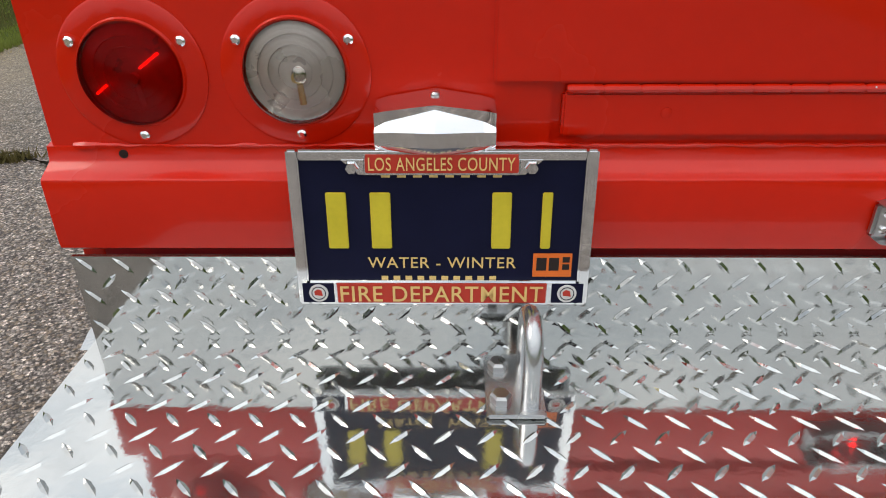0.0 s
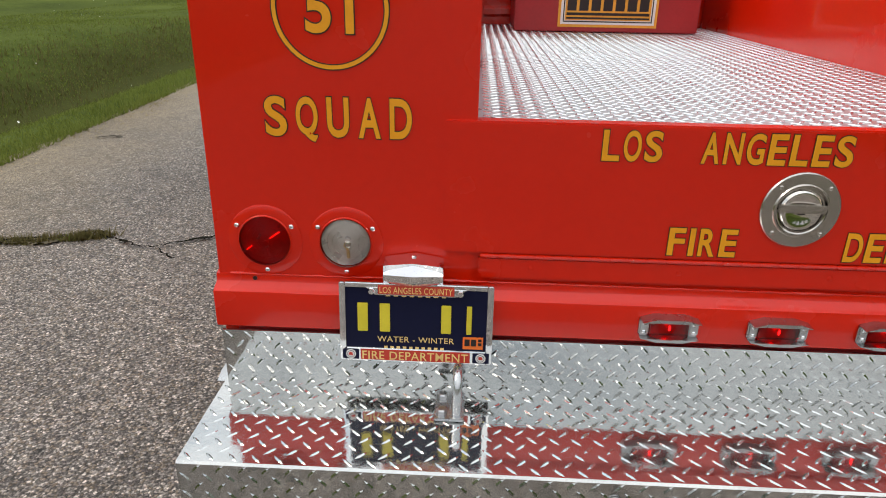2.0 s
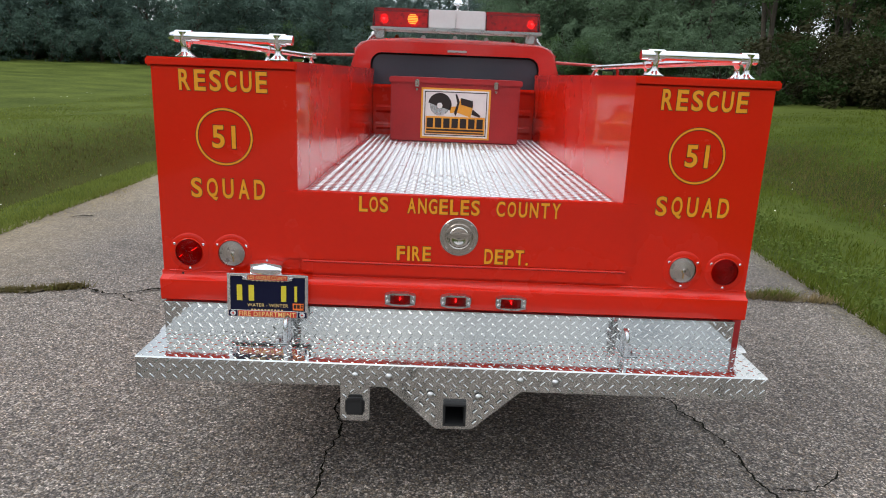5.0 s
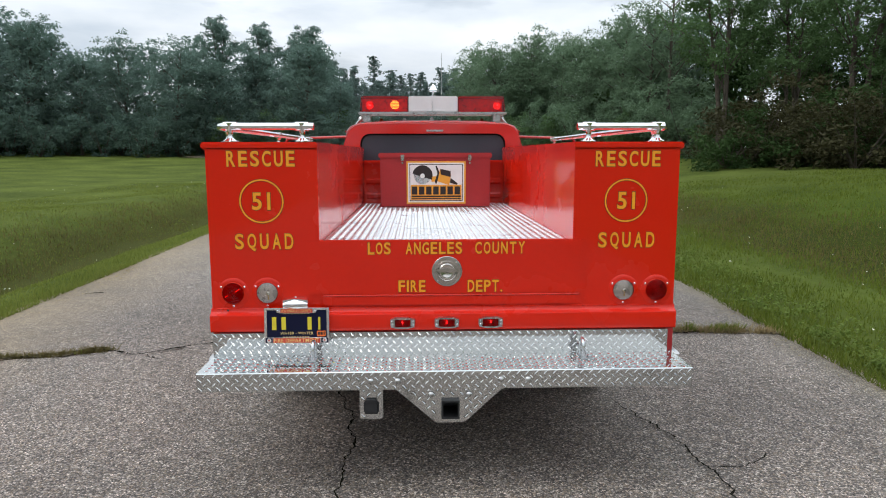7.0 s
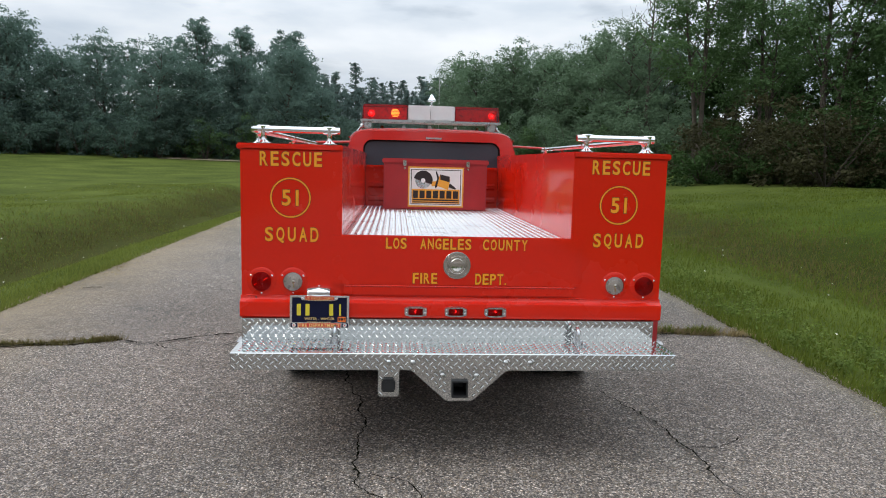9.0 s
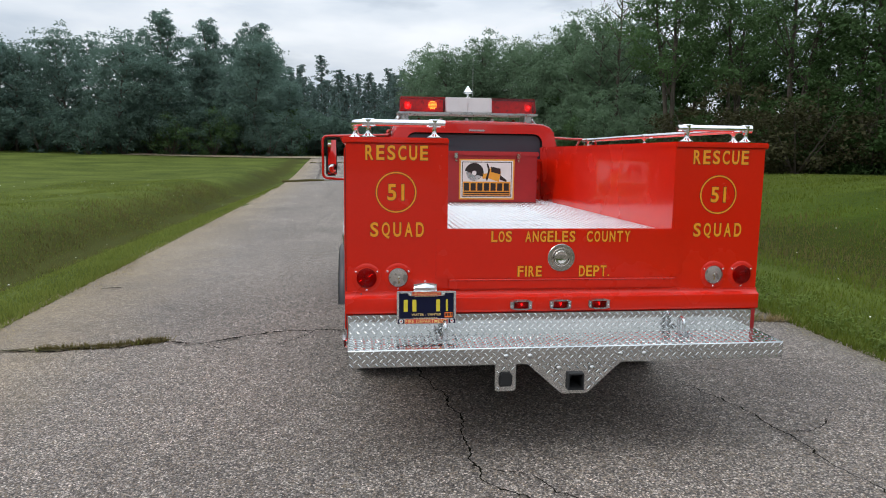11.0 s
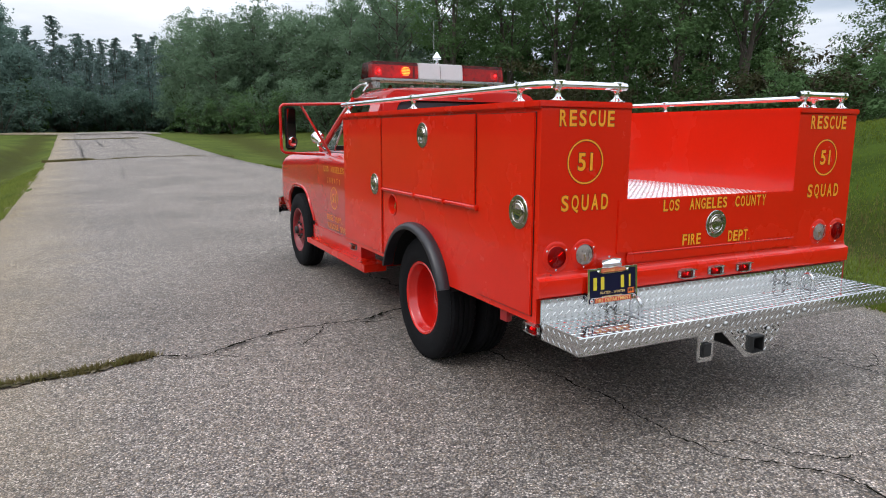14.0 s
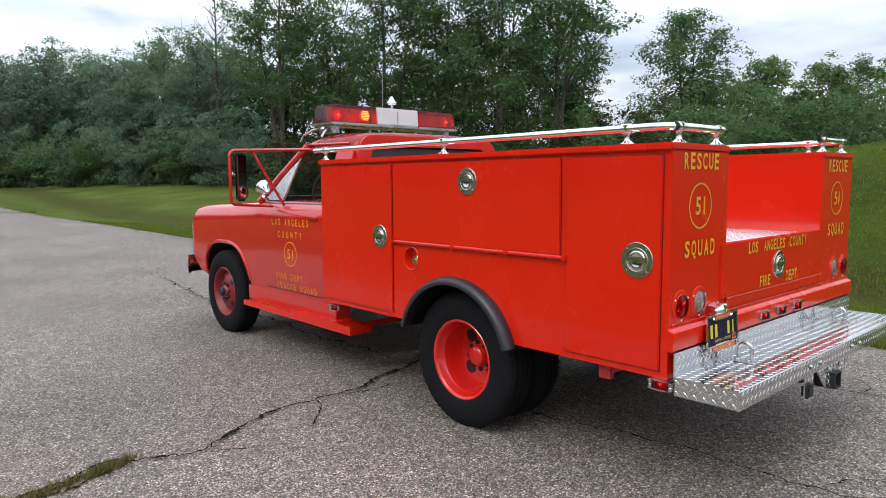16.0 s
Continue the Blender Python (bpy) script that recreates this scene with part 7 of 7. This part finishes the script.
def light_bar():
    y0, y1 = 3.16, 3.45
    bm = B()
    box(bm, -0.665, 0.682, y0 - 0.012, y1 + 0.012, 1.862, 1.882, 0.004)
    bar = part("light_bar_base", bm, STEEL, truck, "steel base tray of the roof light bar")
    def block(name, x0, x1, t0, t1, material, label=""):
        bm = B()
        prism(bm, [(y0, 1.884), (y1, 1.884), (y1 - 0.02, 2.022), (y0 + 0.012, 2.024)], "x", x0, x1)
        for v in bm.verts:
            if v.co.z > 1.95:
                if abs(v.co.x - x0) < 1e-4:
                    v.co.x += t0
                elif abs(v.co.x - x1) < 1e-4:
                    v.co.x -= t1
        bmesh.ops.bevel(bm, geom=bm.edges[:], offset=0.006, segments=2, affect="EDGES", clamp_overlap=True)
        return part(name, bm, material, bar, label)
    block("red_lens", -0.652, -0.215, 0.012, 0, RED_LENS, "dark red light bar lens")
    block("centre_panel", -0.211, 0.234, 0, 0, WHITE, "white centre panel of the light bar")
    block("red_lens", 0.238, 0.668, 0, 0.012, RED_LENS, "dark red light bar lens")
    bm = B()
    box(bm, 0.0, 0.003, y0 - 0.002, y0 + 0.02, 1.89, 2.0)
    part("panel_joint", bm, STEEL, bar)
    bm = B()
    box(bm, -0.64, -0.225, y0 + 0.10, y0 + 0.13, 1.886, 2.005)
    box(bm, 0.25, 0.655, y0 + 0.10, y0 + 0.13, 1.886, 2.005)
    box(bm, -0.64, -0.225, y0 + 0.01, y1 - 0.01, 1.886, 1.889)
    box(bm, 0.25, 0.655, y0 + 0.01, y1 - 0.01, 1.886, 1.889)
    part("lamp_mirrors", bm, RED_CORE, bar)
    for x, mt, r in ((-0.566, LIT_RED, 0.010), (0.602, LIT_RED, 0.008)):
        bm = B()
        lathe(bm, [(0, -r), (r * 0.7, -r * 0.7), (r, 0), (r * 0.7, r * 0.7), (0, r)], Matrix.Translation((x, y0 + 0.05, 1.946)), 14)
        part("bulb", bm, mt, bar)
        bm = B()
        lathe(bm, [(0.040, 0.012), (0.028, -0.004), (0, -0.012)], facing("rear", (x, y0 + 0.085, 1.946)), 24)
        part("lamp_reflector", bm, RED_CORE, bar)
    bm = B()
    for k in range(6):
        z = 1.946 - 0.032 + 0.0128 * k
        w = math.sqrt(max(0.0004, 0.040 ** 2 - (z - 1.946) ** 2))
        box(bm, -0.336 - w, -0.336 + w, y0 + 0.0045 - 0.006, y0 + 0.03, z - 0.0038, z + 0.0038)
    part("amber_beacon", bm, LIT_AMBER, bar, "lit amber beacon behind louvres")
    # finial, aerial, brackets
    bm = B()
    lathe(bm, [(0.026, 0), (0.026, 0.006), (0.016, 0.012), (0.016, 0.042), (0.046, 0.048), (0.046, 0.057), (0.036, 0.066), (0.019, 0.094), (0.008, 0.112), (0, 0.115)], Matrix.Translation((0.015, 3.26, 2.024)), 20)
    part("bar_finial", bm, CHROME, truck, "pale bell-shaped fitting on the light bar")
    bm = B()
    tube(bm, [(0.10, 3.50, 1.77), (0.10, 3.50, 2.45)], [0.0035, 0.0018], 6)
    lathe(bm, [(0.02, 0), (0.016, 0.02), (0, 0.03)], Matrix.Translation((0.10, 3.50, 1.765)), 12)
    part("aerial", bm, STEEL, truck)
    for s in (-1, 1):
        bm = B()
        tube(bm, [(s * 0.60, 3.25, 1.850), (s * 0.64, 3.25, 1.832), (s * 0.675, 3.25, 1.80), (s * 0.70, 3.25, 1.765)], 0.011, 8)
        tube(bm, [(s * 0.60, 3.36, 1.848), (s * 0.66, 3.44, 1.832), (s * 0.70, 3.52, 1.79), (s * 0.715, 3.55, 1.74)], 0.010, 8)
        box(bm, *sorted((s * 0.56, s * 0.63)), 3.20, 3.40, 1.80, 1.862, 0.006)
        lathe(bm, [(0, 0), (0.03, 0.01), (0.034, 0.03), (0.02, 0.05), (0, 0.055)], Matrix.Translation((s * 0.645, 3.30, 1.80)), 16)
        part("bar_bracket", bm, STEEL, truck, "bright steel light-bar bracket")


build_body()
for s_ in (-1, 1):
    round_lamp("red", s_ * 0.985, 0.870, s_ < 0)
    round_lamp("clear", s_ * 0.829, 0.871)
for x_ in (-0.207, -0.002, 0.202):
    marker_lamp("rear", (x_, -0.0265, 0.732))
number_plate()
rear_step()
rails()
chassis()
cab()
light_bar()


# ---------- tool chest in the bed ----------
def tool_chest():
    t = thing("tool_chest", "dull red steel tool chest with a picture sign on the bed", "chest", at=(0, 2.15, 1.101))
    bm = B()
    box(bm, -0.420, 0.428, 0, 0.44, 0, 0.375, 0.005)
    part("body", bm, RED_DULL, t)
    bm = B()
    box(bm, -0.432, 0.440, -0.012, 0.448, 0.372, 0.412, 0.007)
    part("lid", bm, RED_DULL, t)
    for x in (-0.248, 0.267):
        bm = B()
        box(bm, x - 0.013, x + 0.013, -0.024, -0.011, 0.352, 0.398, 0.003)
        cyl(bm, (x, -0.028, 0.335), (x, -0.004, 0.335), 0.008, seg=12)
        part("catch", bm, WARM_STEEL, t, "satin steel lid catch")
    m = facing("rear", (0.009, -0.0015, 0.185))
    bm = B()
    box(bm, -0.228, 0.228, -0.164, 0.164, 0, 0.003, 0.001)
    sign = part("sign", local(bm, m), SIGN_ORANGE, t, "framed sign with a plain picture of a power saw")
    def flat(poly, z, material, name="sign_shape"):
        bm = B()
        prism(bm, poly, "z", z, z + 0.0012)
        return part(name, local(bm, m), material, sign)
    flat([(-0.216, -0.152), (0.216, -0.152), (0.216, 0.152), (-0.216, 0.152)], 0.003, SIGN_WHITE)
    for x0, x1, y0, y1 in ((-0.205, 0.205, 0.137, 0.142), (-0.205, 0.205, -0.142, -0.137), (-0.205, -0.200, -0.142, 0.142), (0.200, 0.205, -0.142, 0.142)):
        flat([(x0, y0), (x1, y0), (x1, y1), (x0, y1)], 0.0042, INK)
    flat([(-0.196, -0.133), (0.196, -0.133), (0.196, -0.018), (-0.196, -0.018)], 0.0042, SIGN_ORANGE)
    for k in range(7):
        x = -0.188 + 0.055 * k
        flat([(x, -0.092), (x + 0.042, -0.092), (x + 0.042, -0.030), (x, -0.030)], 0.0054, INK, "sign_bar")
    flat([(-0.190, -0.112), (0.190, -0.112), (0.190, -0.100), (-0.190, -0.100)], 0.0054, INK, "sign_bar")
    flat([(-0.190, -0.128), (0.190, -0.128), (0.190, -0.120), (-0.190, -0.120)], 0.0054, INK, "sign_bar")
    flat([(-0.105 + 0.065 * math.cos(radians(a)), 0.052 + 0.065 * math.sin(radians(a))) for a in range(0, 360, 15)], 0.0042, ZINC)
    flat([(-0.105 + 0.078 * math.cos(radians(a)), 0.055 + 0.078 * math.sin(radians(a))) for a in range(-25, 176, 15)], 0.0054, INK)
    flat([(-0.105 + 0.018 * math.cos(radians(a)), 0.052 + 0.018 * math.sin(radians(a))) for a in range(0, 360, 30)], 0.0066, SIGN_WHITE)
    flat([(-0.04, 0.045), (-0.035, 0.005), (0.0, 0.01), (0.005, 0.05)], 0.0054, SIGN_ORANGE)
    flat([(0.01, 0.01), (0.10, -0.02), (0.115, 0.06), (0.105, 0.085), (0.03, 0.10)], 0.0054, SIGN_ORANGE)
    flat([(0.035, 0.062), (0.112, 0.042), (0.112, 0.088), (0.032, 0.105)], 0.0066, INK)
    flat([(-0.005, 0.125), (0.005, 0.130), (0.025, 0.08), (0.01, 0.01), (0.0, -0.015), (-0.01, 0.01), (0.01, 0.07)], 0.0066, INK)
    flat([(0.112, 0.035), (0.165, -0.005), (0.160, -0.018), (0.105, 0.0)], 0.0066, INK)


tool_chest()
